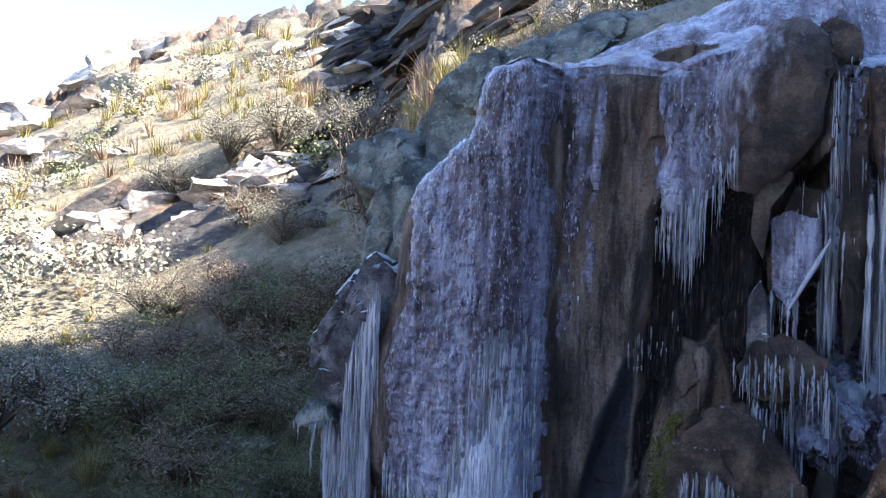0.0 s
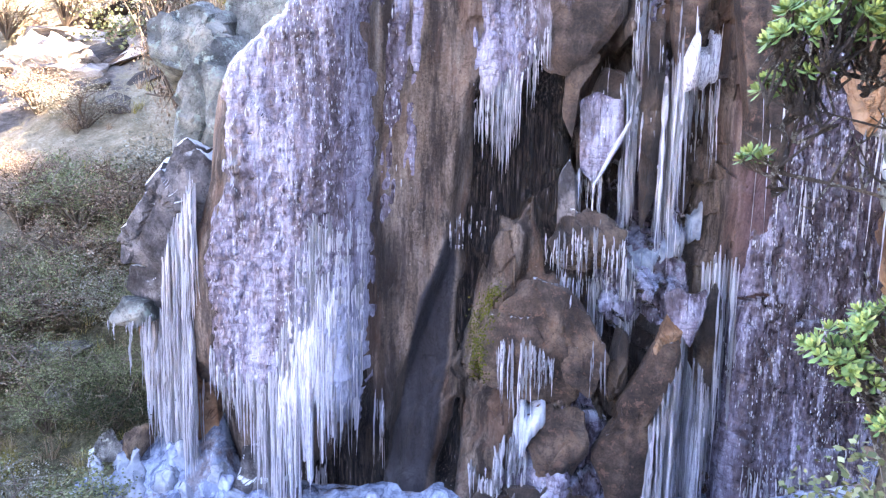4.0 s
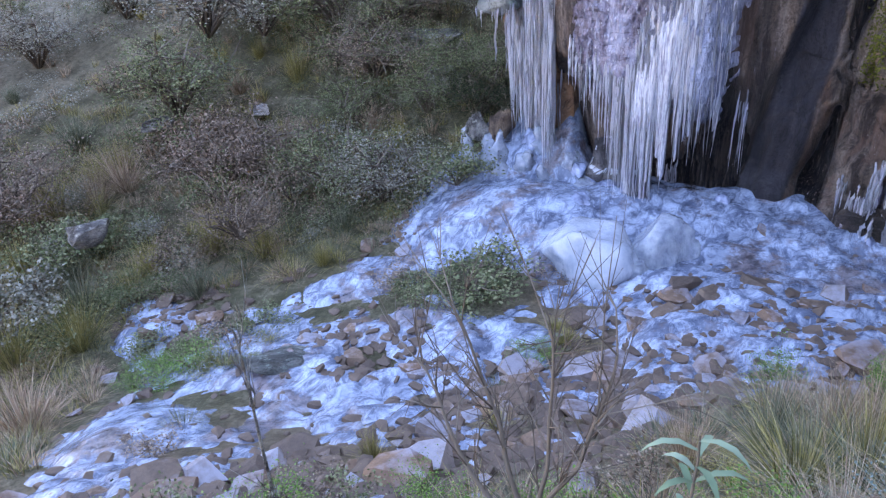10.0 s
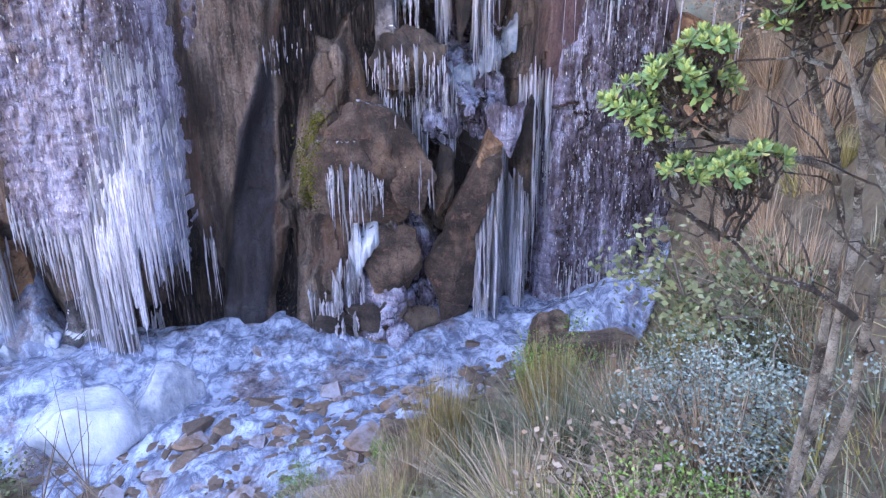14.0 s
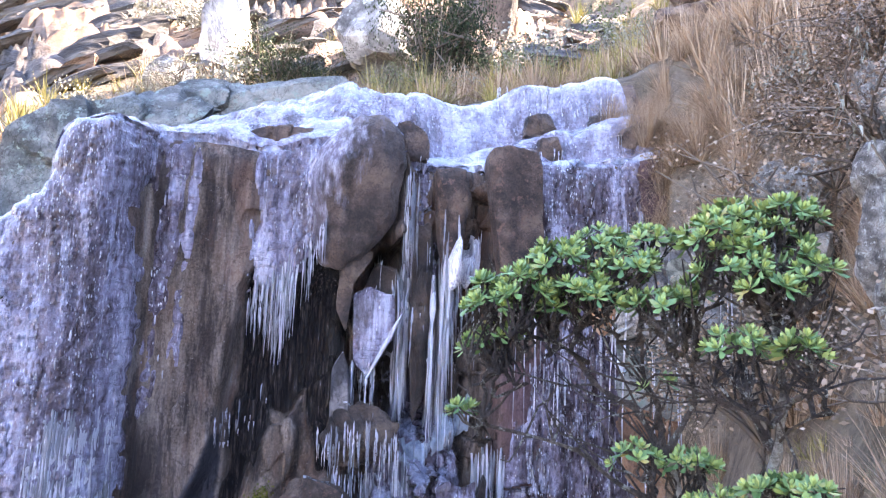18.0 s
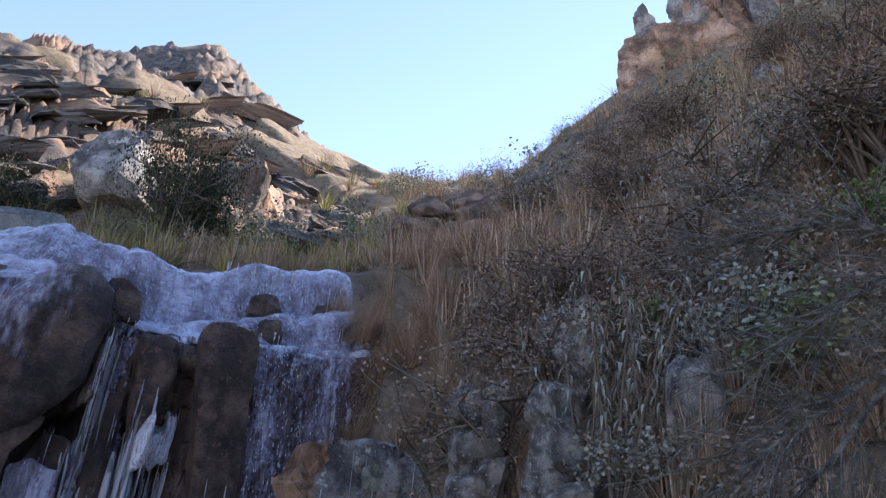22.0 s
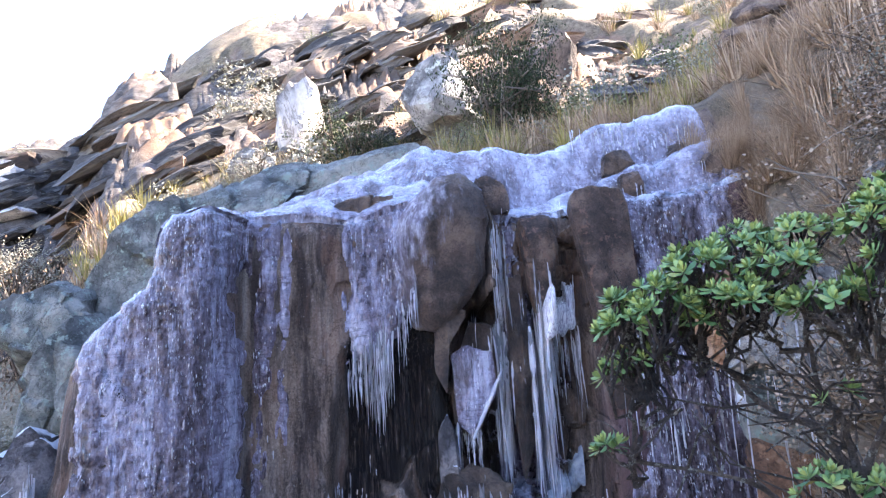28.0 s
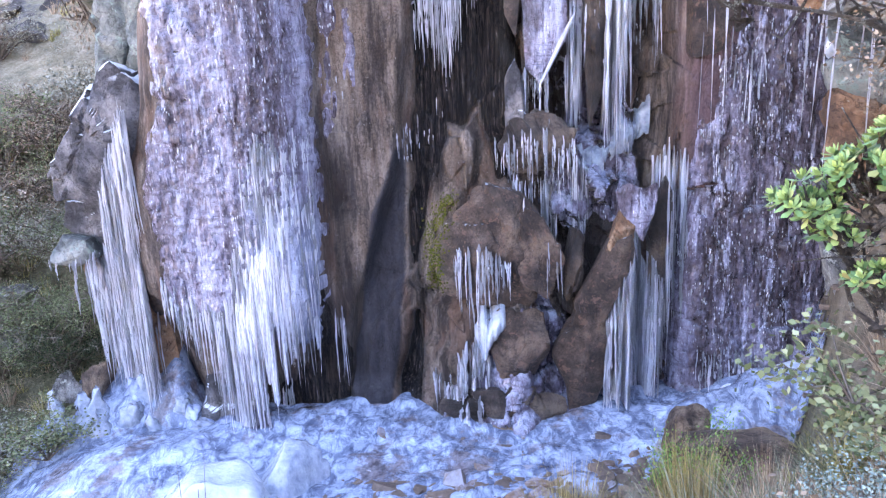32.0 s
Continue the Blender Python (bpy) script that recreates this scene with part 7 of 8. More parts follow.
def tussock(kind, x, y, h, seed, wide=1.0, z=None):
    m = pose(x, y, place_on(x, y, 0.03) if z is None else z, 0, 0, seed * 77 % 360) @ Matrix.Diagonal((h * wide, h * wide, h, 1))
    return thing("grass_tussock", LABEL[kind], "grass tussock", TUSSOCK[kind, seed % 3], m, group="grass tussocks on the slopes")


def bush(kind, x, y, h, seed, wide=1.0, z=None, name="bush"):
    b = FINE[kind, seed % 2] if (kind, 0) in FINE and h >= 0.9 else BUSH[kind, seed % 3]
    home = thing(name, LABEL[kind], "bush", None, pose(x, y, place_on(x, y, 0.04) if z is None else z, 0, 0, seed * 53 % 360) @ Matrix.Diagonal((h * wide, h * wide, h, 1)), group="bushes on the slopes")
    part("branchwork", b[0], None, home)
    part("foliage", b[1], None, home)
    return home


def polar(az, r):
    return r * math.sin(radians(az)), r * math.cos(radians(az))


def seen_at(az, el, r):
    return (*polar(az, r), 4.8 + r * math.tan(radians(el)))


# tussocks and bushes told apart, near the viewpoint
rng = np.random.default_rng(31)
for az, r, h, kind, w in ((8.6, 4.6, 0.85, "sheaf", 0.9), (7.2, 4.7, 0.75, "sheaf", 0.8), (10.2, 4.55, 0.7, "sheaf", 0.8), (17.5, 4.2, 0.7, "sheaf", 0.9), (19, 4.1, 0.6, "sheaf", 0.9), (13, 4.4, 0.6, "blue", 0.7), (6, 3.6, 0.55, "straw", 0.9), (1, 3.2, 0.5, "straw", 0.9), (-4, 3.0, 0.5, "blue", 0.9),
                         (4, 2.6, 0.5, "gold", 0.8), (12, 3.0, 0.5, "blue", 1.1), (20, 2.7, 0.55, "blue", 1.2), (27, 2.5, 0.5, "blue", 1.2), (17, 2.2, 0.42, "straw", 1.2), (33, 2.2, 0.45, "straw", 1.2), (-11, 2.8, 0.4, "straw", 1.0), (24, 3.6, 0.6, "straw", 0.9),
                         (29, 4.2, 0.5, "gold", 0.9), (-44, 3.6, 0.35, "gold", 0.7), (-30.5, 4.0, 0.3, "gold", 0.7), (-21.5, 7.5, 0.3, "gold", 0.6), (-52, 6.6, 0.3, "gold", 0.9), (-46, 8.4, 0.45, "gold", 0.9), (-62, 9.2, 0.6, "gold", 1.0),
                         (-67, 8.5, 0.8, "gold", 1.0), (-72, 8.6, 0.8, "gold", 1.2), (-73, 6.6, 0.75, "straw", 1.2), (-60, 9.6, 0.6, "gold", 1.0), (-69, 10.5, 0.7, "gold", 1.0), (-57, 8.6, 0.6, "blue", 1.0), (-45.6, 13, 0.9, "gold", 0.8), (-38, 13.5, 0.8, "gold", 0.9), (-33, 14, 0.8, "straw", 0.8), (36, 3.0, 0.5, "blue", 1.0), (22, 1.75, 0.32, "blue", 1.5), (11, 1.7, 0.3, "blue", 1.4), (29, 1.6, 0.3, "straw", 1.4)):
    tussock(kind, *polar(az, r), h, int(rng.integers(99)), w)
for _ in range(68):
    az, r = rng.uniform(31, 82), rng.uniform(3.6, 15)
    tussock("straw", *polar(az, r), rng.uniform(0.4, 0.8), int(rng.integers(99)), rng.uniform(0.8, 1.2))
for _ in range(34):
    az, r = rng.uniform(-9, 31), rng.uniform(13.2, 17)
    tussock("straw", *polar(az, r), rng.uniform(0.45, 0.75), int(rng.integers(99)), 1.0)
for _ in range(38):
    az, r = rng.uniform(-78, -34), rng.uniform(8.5, 18)
    tussock(("blue", "gold", "gold")[rng.integers(3)], *polar(az, r), rng.uniform(0.25, 0.55), int(rng.integers(99)), 1.1)

for _ in range(30):
    az, r = rng.uniform(26.5, 34), rng.uniform(9.0, 12.5)
    tussock("straw", *polar(az, r), rng.uniform(0.5, 0.95), int(rng.integers(99)), rng.uniform(0.9, 1.2))
for kind, az, el, r, h, w in (("dark", -3.6, 17.0, 20, 2.7, 0.75), ("dark", -1.0, 17.0, 20.5, 2.0, 0.9), ("dark", 9.4, 18.5, 21, 5.0, 0.5), ("dark", 11.4, 18.6, 21.5, 3.0, 0.7), ("dark", 3.2, 17.6, 20, 0.9, 1.0), ("silver", -9.8, 16.2, 17, 1.4, 1.1), ("silver", -12.5, 15.2, 16, 1.0, 1.2),
                             ("silver", -15.5, 14.0, 15, 0.8, 1.0), ("silver", 5.5, 18.0, 20, 1.4, 1.0), ("green", 7.5, 18.0, 18, 1.3, 1.2), ("silver", -18, 13.0, 15, 0.9, 1.0), ("silver", -27.5, 8.5, 24, 2.0, 1.1), ("silver", -33.5, 8.0, 26, 2.0, 1.1), ("silver", -37, 7.0, 27, 1.8, 1.2), ("silver", -41, 6.0, 27, 1.6, 1.2),
                             ("dry", -25.2, 3.0, 15.5, 3.6, 0.42), ("green", -33, -3.5, 15, 1.1, 1.4), ("dry", -36.5, -3.0, 15.5, 1.2, 1.4), ("dry", -30, -1.5, 14.5, 1.2, 1.3), ("silver", -42.5, -3.5, 17.5, 1.0, 1.4), ("green", -28.5, -3.0, 13.5, 1.0, 1.2),
                             ("silver", -51.5, -9.5, 14.5, 1.6, 1.3), ("silver", -47.5, -9.0, 14, 1.5, 1.3), ("green", -42, -8.5, 13.6, 1.3, 1.4), ("green", -55, -14, 12.5, 1.4, 1.2), ("green", -38, -10, 13, 1.1, 1.3), ("dry", -39.5, -12.5, 12, 1.0, 1.4),
                             ("dry", -52.5, -27.5, 9.2, 0.9, 1.1), ("green", -33.5, -24.5, 9.4, 0.5, 1.7), ("green", -32.6, -34.5, 6.9, 0.55, 1.7), ("green", -35, -36, 6.7, 0.4, 1.4), ("dry", 40, 12, 9, 1.4, 1.1), ("dry", 36, 17, 11, 1.2, 1.1), ("dry", 41, 15.5, 9.5, 1.1, 1.4),
                             ("silver", 38.5, 16.5, 10, 0.8, 1.4), ("dry", 62, 21, 8, 1.2, 1.1), ("silver", 59, 15.5, 5.0, 0.75, 1.1), ("fresh", 69, 23.5, 6.2, 0.5, 1.5), ("fresh", 74, 24, 6.5, 0.6, 1.4), ("dry", 80, 17, 5.0, 0.9, 1.3)):
    x, y, z = seen_at(az, el, r)
    bush(kind, x, y, h, int(rng.integers(99)), w, z=min(z, ground_z(x, y) + 0.3) if r > 3 else z)
for _ in range(64):
    az, r = rng.uniform(-80, -27), 8.8 * np.exp(rng.uniform(0, 0.95))
    if pool_depth(np.array([polar(az, r)[0]]), np.array([polar(az, r)[1]]))[0] > -0.2:
        continue
    bush(("green", "dry", "silver", "dry")[rng.integers(4)], *polar(az, r), rng.uniform(0.3, 0.85), int(rng.integers(99)), 1.25)
for _ in range(48):
    az, r = rng.uniform(33, 92), 5.5 * np.exp(rng.uniform(0, 1.7))
    bush(("brown", "brown", "dry", "brown", "dry", "silver")[rng.integers(6)], *polar(az, r), rng.uniform(0.5, 1.3) * (1 + r / 60), int(rng.integers(99)), 1.2)
# thick bushes of the shaded slope across the stream
for _ in range(26):
    az, r = rng.uniform(-80, -27), 8.6 * np.exp(rng.uniform(0, 0.9))
    if pool_depth(np.array([polar(az, r)[0]]), np.array([polar(az, r)[1]]))[0] > -0.5:
        continue
    bush(("green", "brown", "green", "silver", "dry")[rng.integers(5)], *polar(az, r), rng.uniform(0.9, 1.3) * min(1.0, r / 11), int(rng.integers(99)), 1.25)
for _ in range(26):
    az, r = rng.uniform(-80, -38), rng.uniform(8.6, 14)
    tussock(("gold", "blue", "straw")[rng.integers(3)], *polar(az, r), rng.uniform(0.5, 0.85), int(rng.integers(99)), 1.2)

for _ in range(44):
    az, r = rng.uniform(29, 50), rng.uniform(5.5, 11)
    tussock("straw", *polar(az, r), rng.uniform(0.4, 0.7), int(rng.integers(99)), rng.uniform(1.1, 1.5))

for kind, az, r, h in (("green", -29.5, 11.2, 0.8), ("dark", -31.5, 10.8, 0.7), ("green", -33.5, 11.6, 0.9), ("green", -35.5, 11.2, 0.7), ("green", -37.5, 12.2, 1.0), ("green", -28.2, 12.4, 0.9), ("green", -31.0, 13.0, 1.0), ("green", -34.5, 13.6, 1.1), ("silver", -39.0, 13.4, 0.8), ("green", -41.5, 11.6, 0.7)):
    bush(kind, *polar(az, r), max(h, 0.9), int(az * -10), 1.1)

# tufts on the islets of the stream
for _ in range(200):
    x, y = rng.uniform(-8.5, -2.2), rng.uniform(2.0, 7.6)
    if pool_depth(np.array([x]), np.array([y]))[0] < 0.1 or vnoise(x * 0.9, y * 0.9, 0, 91) < 0.25:
        continue
    if rng.uniform() < 0.35:
        tussock(("gold", "blue")[rng.integers(2)], x, y, rng.uniform(0.15, 0.3), int(rng.integers(99)), 1.4)
    else:
        bush(("green", "sprout", "dry")[rng.integers(3)], x, y, rng.uniform(0.15, 0.32), int(rng.integers(99)), 1.8, name="low_bush")

# dry grass hanging over the end of the falls
for k in range(30):
    x, z = rng.uniform(4.75, 5.5), rng.uniform(5.6, 8.6)
    y = face_y(x, z, 9.6) + 0.05 if z < 7.7 else rng.uniform(9.3, 10.6)
    m = pose(x, y, z if z < 7.7 else 7.75 + 0.5 * (y - 9.3), 38, 0, rng.uniform(-30, 30)) @ Matrix.Diagonal((0.7, 0.7, rng.uniform(0.6, 0.9), 1))
    thing("grass_tussock", LABEL["straw"], "grass tussock", TUSSOCK["straw", k % 3], m, group="grass tussocks on the slopes")

# the far cover of grass and bushes
items = {"straw": [], "gold": []}
tries = 0
while sum(map(len, items.values())) < 2600 and tries < 9000:
    tries += 1
    az, r = rng.uniform(-78, 98), 10 * np.exp(rng.uniform(0, 2.0))
    x, y = polar(az, r)
    if rocky(np.array([x]), np.array([y]))[0] > 0.45 or (-26 < az < 31 and r < 13.5):
        continue
    if az < 26 and r > 42 and tops_out(az, r):
        continue
    h = rng.uniform(0.4, 0.85) * (1 + r / 60) * (0.4 if az < -24 and r < 26 else 1)
    if az < -24 and r < 22 and rng.uniform() < 0.6:
        continue
    a = rng.uniform(0, 6.28)
    v, f = FAR_TUSSOCK[rng.integers(4)]
    c, s = math.cos(a), math.sin(a)
    v = np.stack([v[:, 0] * c - v[:, 1] * s, v[:, 0] * s + v[:, 1] * c, v[:, 2]], 1) * np.array([1.2, 1.2, 1]) * h
    items["straw" if az > 28 or rng.uniform() < 0.55 else "gold"].append((v + np.array([x, y, ground_z(x, y) - 0.04]), f))
for kind, mat in (("straw", M_STRAW), ("gold", M_GOLD)):
    v, f = joined(items[kind])
    thing("hillside_grass", "dry bunch grass covering the far slopes", "grass", mesh("hillside_grass", v, f, mat), kind="stuff")
far_b = {"green": [], "silver": [], "dry": [], "brown": []}
for _ in range(230):
    az, r = rng.uniform(-70, 96), 16 * np.exp(rng.uniform(0, 1.55))
    x, y = polar(az, r)
    if (rocky(np.array([x]), np.array([y]))[0] > 0.5 and rng.uniform() < 0.75) or (-26 < az < 31 and r < 18):
        continue
    if az < 26 and r > 42 and tops_out(az, r):
        continue
    kind = ("silver", "silver", "green", "silver")[rng.integers(4)] if az < 30 else ("brown", "brown", "dry", "silver", "green")[rng.integers(5)]
    h = rng.uniform(0.6, 1.5) * (1 + r / 70)
    lv, lf = BUSH[kind, int(rng.integers(3))][3]
    pick = np.sort(rng.choice(len(lf), 620, replace=False))
    q = lv.reshape(-1, 4, 3)[pick]
    cen = q.mean(1, keepdims=True)
    q = (cen + (q - cen) * 1.15).reshape(-1, 3)
    far_b[kind].append((q * np.array([1.15, 1.15, 1]) * h + np.array([x, y, ground_z(x, y) - 0.1]), np.arange(len(q)).reshape(-1, 4)))
for _ in range(170):
    az, r = rng.uniform(-82, -27), 8.3 * np.exp(rng.uniform(0, 0.8))
    x, y = polar(az, r)
    if pool_depth(np.array([x]), np.array([y]))[0] > -0.15:
        continue
    kind, h = ("green", "dry", "green", "silver")[rng.integers(4)], rng.uniform(0.18, 0.5)
    lv, lf = BUSH[kind, int(rng.integers(3))][3]
    pick = np.sort(rng.choice(len(lf), 420, replace=False))
    q = lv.reshape(-1, 4, 3)[pick].reshape(-1, 3)
    far_b[kind].append((q * np.array([1.5, 1.5, 1]) * h + np.array([x, y, ground_z(x, y) - 0.05]), np.arange(len(q)).reshape(-1, 4)))
for kind, mat in (("green", M_SHRUB), ("silver", M_SILVER), ("dry", M_DRYLEAF), ("brown", M_BROWNLEAF)):
    v, f = joined(far_b[kind])
    thing("hillside_bushes", "low bushes dotted over the far slopes", "bushes", mesh("hillside_bushes", v, f, mat, smooth=False), kind="stuff")


# ---- the leafy bush close to the viewpoint ----
def rosette(rng, leaf, n=13):
    """Narrow pointed leaves round a shoot tip, up along z: verts, faces and how young each vert is."""
    vs, fs, yg = [], [], []
    for k in range(n):
        a = k * 2.4 + rng.normal(0, 0.15)
        q = k / (n - 1)
        up = 0.1 + 1.2 * q + rng.normal(0, 0.12)
        L = leaf * (1.1 - 0.55 * q) * rng.uniform(0.85, 1.1)
        W = L * 0.2
        d = np.array([math.cos(a) * math.cos(up), math.sin(a) * math.cos(up), math.sin(up)])
        side = np.array([-math.sin(a), math.cos(a), 0])
        nn = np.cross(side, d)
        b = np.array([0, 0, 0.3 * leaf * q])
        o = 7 * k
        vs += [b, b + d * L * 0.35 + side * W * 0.7 + nn * 0.05 * L, b + d * L * 0.7 + side * W + nn * 0.03 * L, b + d * L - nn * 0.05 * L, b + d * L * 0.7 - side * W + nn * 0.03 * L, b + d * L * 0.35 - side * W * 0.7 + nn * 0.05 * L, b + d * L * 0.6 - nn * 0.04 * L]
        yg += [max(q - 0.25, 0)] * 7
        fs += [(o, o + 1, o + 2, o + 6), (o + 6, o + 2, o + 3), (o + 6, o + 3, o + 4), (o, o + 6, o + 4, o + 5)]
    return np.array(vs), fs, yg


mat, nt, p = node_mat("rosette_leaves")
old = ramp(nt, rand_of(nt, True), [(0.0, (0.06, 0.14, 0.055)), (0.5, (0.115, 0.225, 0.085)), (0.9, (0.2, 0.32, 0.12)), (1.0, (0.36, 0.3, 0.12))])
nt.links.new(mixc(nt, attr(nt, "young"), old, (0.4, 0.49, 0.16)), p.inputs["Base Color"])
p.inputs["Roughness"].default_value = 0.48
p.inputs["Specular IOR Level"].default_value = 0.35
M_ROSETTE = mat
M_STEM = rock_material("dark_bark", (0.055, 0.042, 0.036), (0.12, 0.095, 0.08), (0.22, 0.185, 0.155), 14, lichen=(0.4, 0.41, 0.36), bumpy=0.9)
rng = np.random.default_rng(88)
green_bush = thing("rosette_bush", "evergreen bush with leaf rosettes on bare forking stems", "bush", None, pose(0, 0, 0))
# x, y, z of each head of leaves, its half width and height, and its shoots
CLUMPS = (
          (0.43, 1.08, 4.94, 0.037, 0.049, 16), (0.44, 1.10, 4.88, 0.042, 0.042, 14), (0.47, 1.05, 4.96, 0.041, 0.041, 14), (0.52, 1.05, 5.00, 0.046, 0.037, 16), (0.55, 1.02, 4.95, 0.048, 0.036, 16), (0.59, 1.06, 5.03, 0.043, 0.030, 12),
          (0.53, 1.08, 4.93, 0.043, 0.038, 12), (0.61, 1.01, 4.99, 0.045, 0.033, 14), (0.66, 1.04, 5.04, 0.039, 0.026, 10), (0.64, 0.97, 4.94, 0.048, 0.024, 14), (0.69, 0.98, 4.96, 0.025, 0.021, 6), (0.69, 0.92, 5.03, 0.036, 0.040, 12),
          (0.73, 0.93, 5.06, 0.041, 0.033, 14), (0.70, 0.89, 4.99, 0.046, 0.035, 16), (0.75, 0.89, 5.02, 0.047, 0.043, 18), (0.78, 0.89, 5.06, 0.036, 0.029, 12), (0.77, 0.85, 4.98, 0.035, 0.039, 12), (0.73, 0.86, 4.96, 0.038, 0.019, 8),
          (0.69, 0.87, 4.89, 0.032, 0.027, 9), (0.74, 0.82, 4.88, 0.026, 0.026, 8), (0.40, 1.11, 4.78, 0.018, 0.015, 3), (0.66, 1.02, 4.83, 0.019, 0.019, 2), (0.70, 1.02, 4.72, 0.039, 0.030, 9), (0.73, 0.99, 4.67, 0.043, 0.034, 9),
          (0.71, 1.04, 4.64, 0.035, 0.022, 5), (0.53, 1.08, 4.51, 0.026, 0.034, 9), (0.56, 1.05, 4.57, 0.042, 0.033, 14), (0.59, 1.02, 4.61, 0.037, 0.025, 10), (0.62, 1.06, 4.55, 0.043, 0.039, 12), (0.57, 1.11, 4.48, 0.035, 0.022, 7),
          (0.75, 0.88, 4.71, 0.040, 0.024, 9), (0.77, 0.85, 4.71, 0.031, 0.031, 8), (0.75, 0.83, 4.66, 0.034, 0.030, 8), (0.77, 0.82, 4.61, 0.030, 0.030, 6), (0.59, 1.06, 4.43, 0.034, 0.025, 8), (0.64, 1.02, 4.44, 0.037, 0.029, 10),
          (0.68, 1.00, 4.46, 0.033, 0.025, 7), (0.51, 1.08, 4.53, 0.037, 0.033, 9), (0.63, 1.02, 4.73, 0.033, 0.033, 6),
)
FOOT = (1.02, 1.28, 3.3)
BOUGHS = ((0.0095, M_BARK, [FOOT, (0.97, 1.16, 4.01), (0.93, 1.10, 4.30), (0.88, 1.08, 4.44), (0.82, 1.02, 4.58), (0.78, 0.97, 4.67), (0.77, 0.92, 4.76), (0.76, 0.89, 4.84), (0.75, 0.88, 4.93)]),
         (0.0085, M_BARK, [FOOT, (0.98, 1.19, 4.04), (0.94, 1.16, 4.30), (0.85, 1.10, 4.44), (0.76, 1.04, 4.57), (0.69, 1.02, 4.65), (0.67, 1.02, 4.73)]),
         (0.0085, M_BARK, [FOOT, (0.95, 1.05, 3.97), (0.86, 0.96, 4.23), (0.83, 0.93, 4.39), (0.78, 0.96, 4.54), (0.72, 0.98, 4.64)]),
         (0.0055, M_STEM, [(0.67, 1.02, 4.73), (0.63, 1.04, 4.80), (0.56, 1.07, 4.86), (0.49, 1.09, 4.90)]), (0.005, M_STEM, [(0.67, 1.02, 4.73), (0.65, 1.02, 4.81), (0.63, 1.01, 4.89)]),
         (0.005, M_STEM, [(0.67, 1.02, 4.73), (0.69, 0.98, 4.82), (0.69, 0.96, 4.89)]), (0.0055, M_STEM, [(0.77, 0.92, 4.76), (0.73, 0.93, 4.81), (0.69, 0.95, 4.84), (0.66, 0.98, 4.89)]),
         (0.005, M_STEM, [(0.76, 0.90, 4.81), (0.75, 0.85, 4.83), (0.76, 0.82, 4.84)]), (0.0065, M_BARK, [(0.85, 1.08, 4.42), (0.74, 1.07, 4.45), (0.66, 1.06, 4.47), (0.60, 1.07, 4.50)]),
         (0.005, M_STEM, [(0.80, 0.99, 4.59), (0.79, 0.91, 4.65), (0.78, 0.86, 4.67)]), (0.005, M_STEM, [(0.69, 1.02, 4.65), (0.65, 1.05, 4.67), (0.57, 1.07, 4.73), (0.42, 1.10, 4.77)]), (0.0055, M_STEM, [(0.88, 1.01, 4.20), (0.78, 1.01, 4.26), (0.69, 1.03, 4.30), (0.63, 1.05, 4.35)]))
nodes = []
for r0, bark, p_ in BOUGHS:
    p_ = np.array(p_)
    t = np.linspace(0, len(p_) - 1, 9 * len(p_))
    q = np.stack([np.interp(t, range(len(p_)), p_[:, k]) for k in range(3)], 1)
    for _ in range(4):
        q[1:-1] = 0.5 * q[1:-1] + 0.25 * (q[2:] + q[:-2])
    q += 0.011 * np.stack([vnoise(t * 1.3, 0 * t + r0 * 900, 0, 3 + k) for k in range(3)], 1) * np.minimum(t, 1)[:, None]
    rad = np.linspace(r0, r0 * 0.45, len(q)) * (1 + 0.3 * vnoise(t * 4, 0 * t, 0, 9))
    v, f = tube(q, rad, 9)
    part("branch", mesh("branch", v, f, bark), None, green_bush, "stem crusted with pale lichen" if bark is M_BARK else "bare dark stem")
    nodes.append(q[len(q) // 3:] if r0 > 0.007 else q[len(q) // 5:])
nodes = np.concatenate(nodes)
leafv, leaff, young, stems, n = [], [], [], [], 0


def twig(a_, b_, r0, r1, sag=0.0):
    m1 = a_ + (b_ - a_) * 0.35 + rng.normal(0, 0.009, 3) - np.array([0, 0, sag])
    m2 = a_ + (b_ - a_) * 0.72 + rng.normal(0, 0.007, 3) - np.array([0, 0, sag * 0.6])
    stems.append(tube([a_, m1, m2, b_], [r0, r0 * 0.8 + r1 * 0.2, (r0 + r1) / 2, r1], 5))


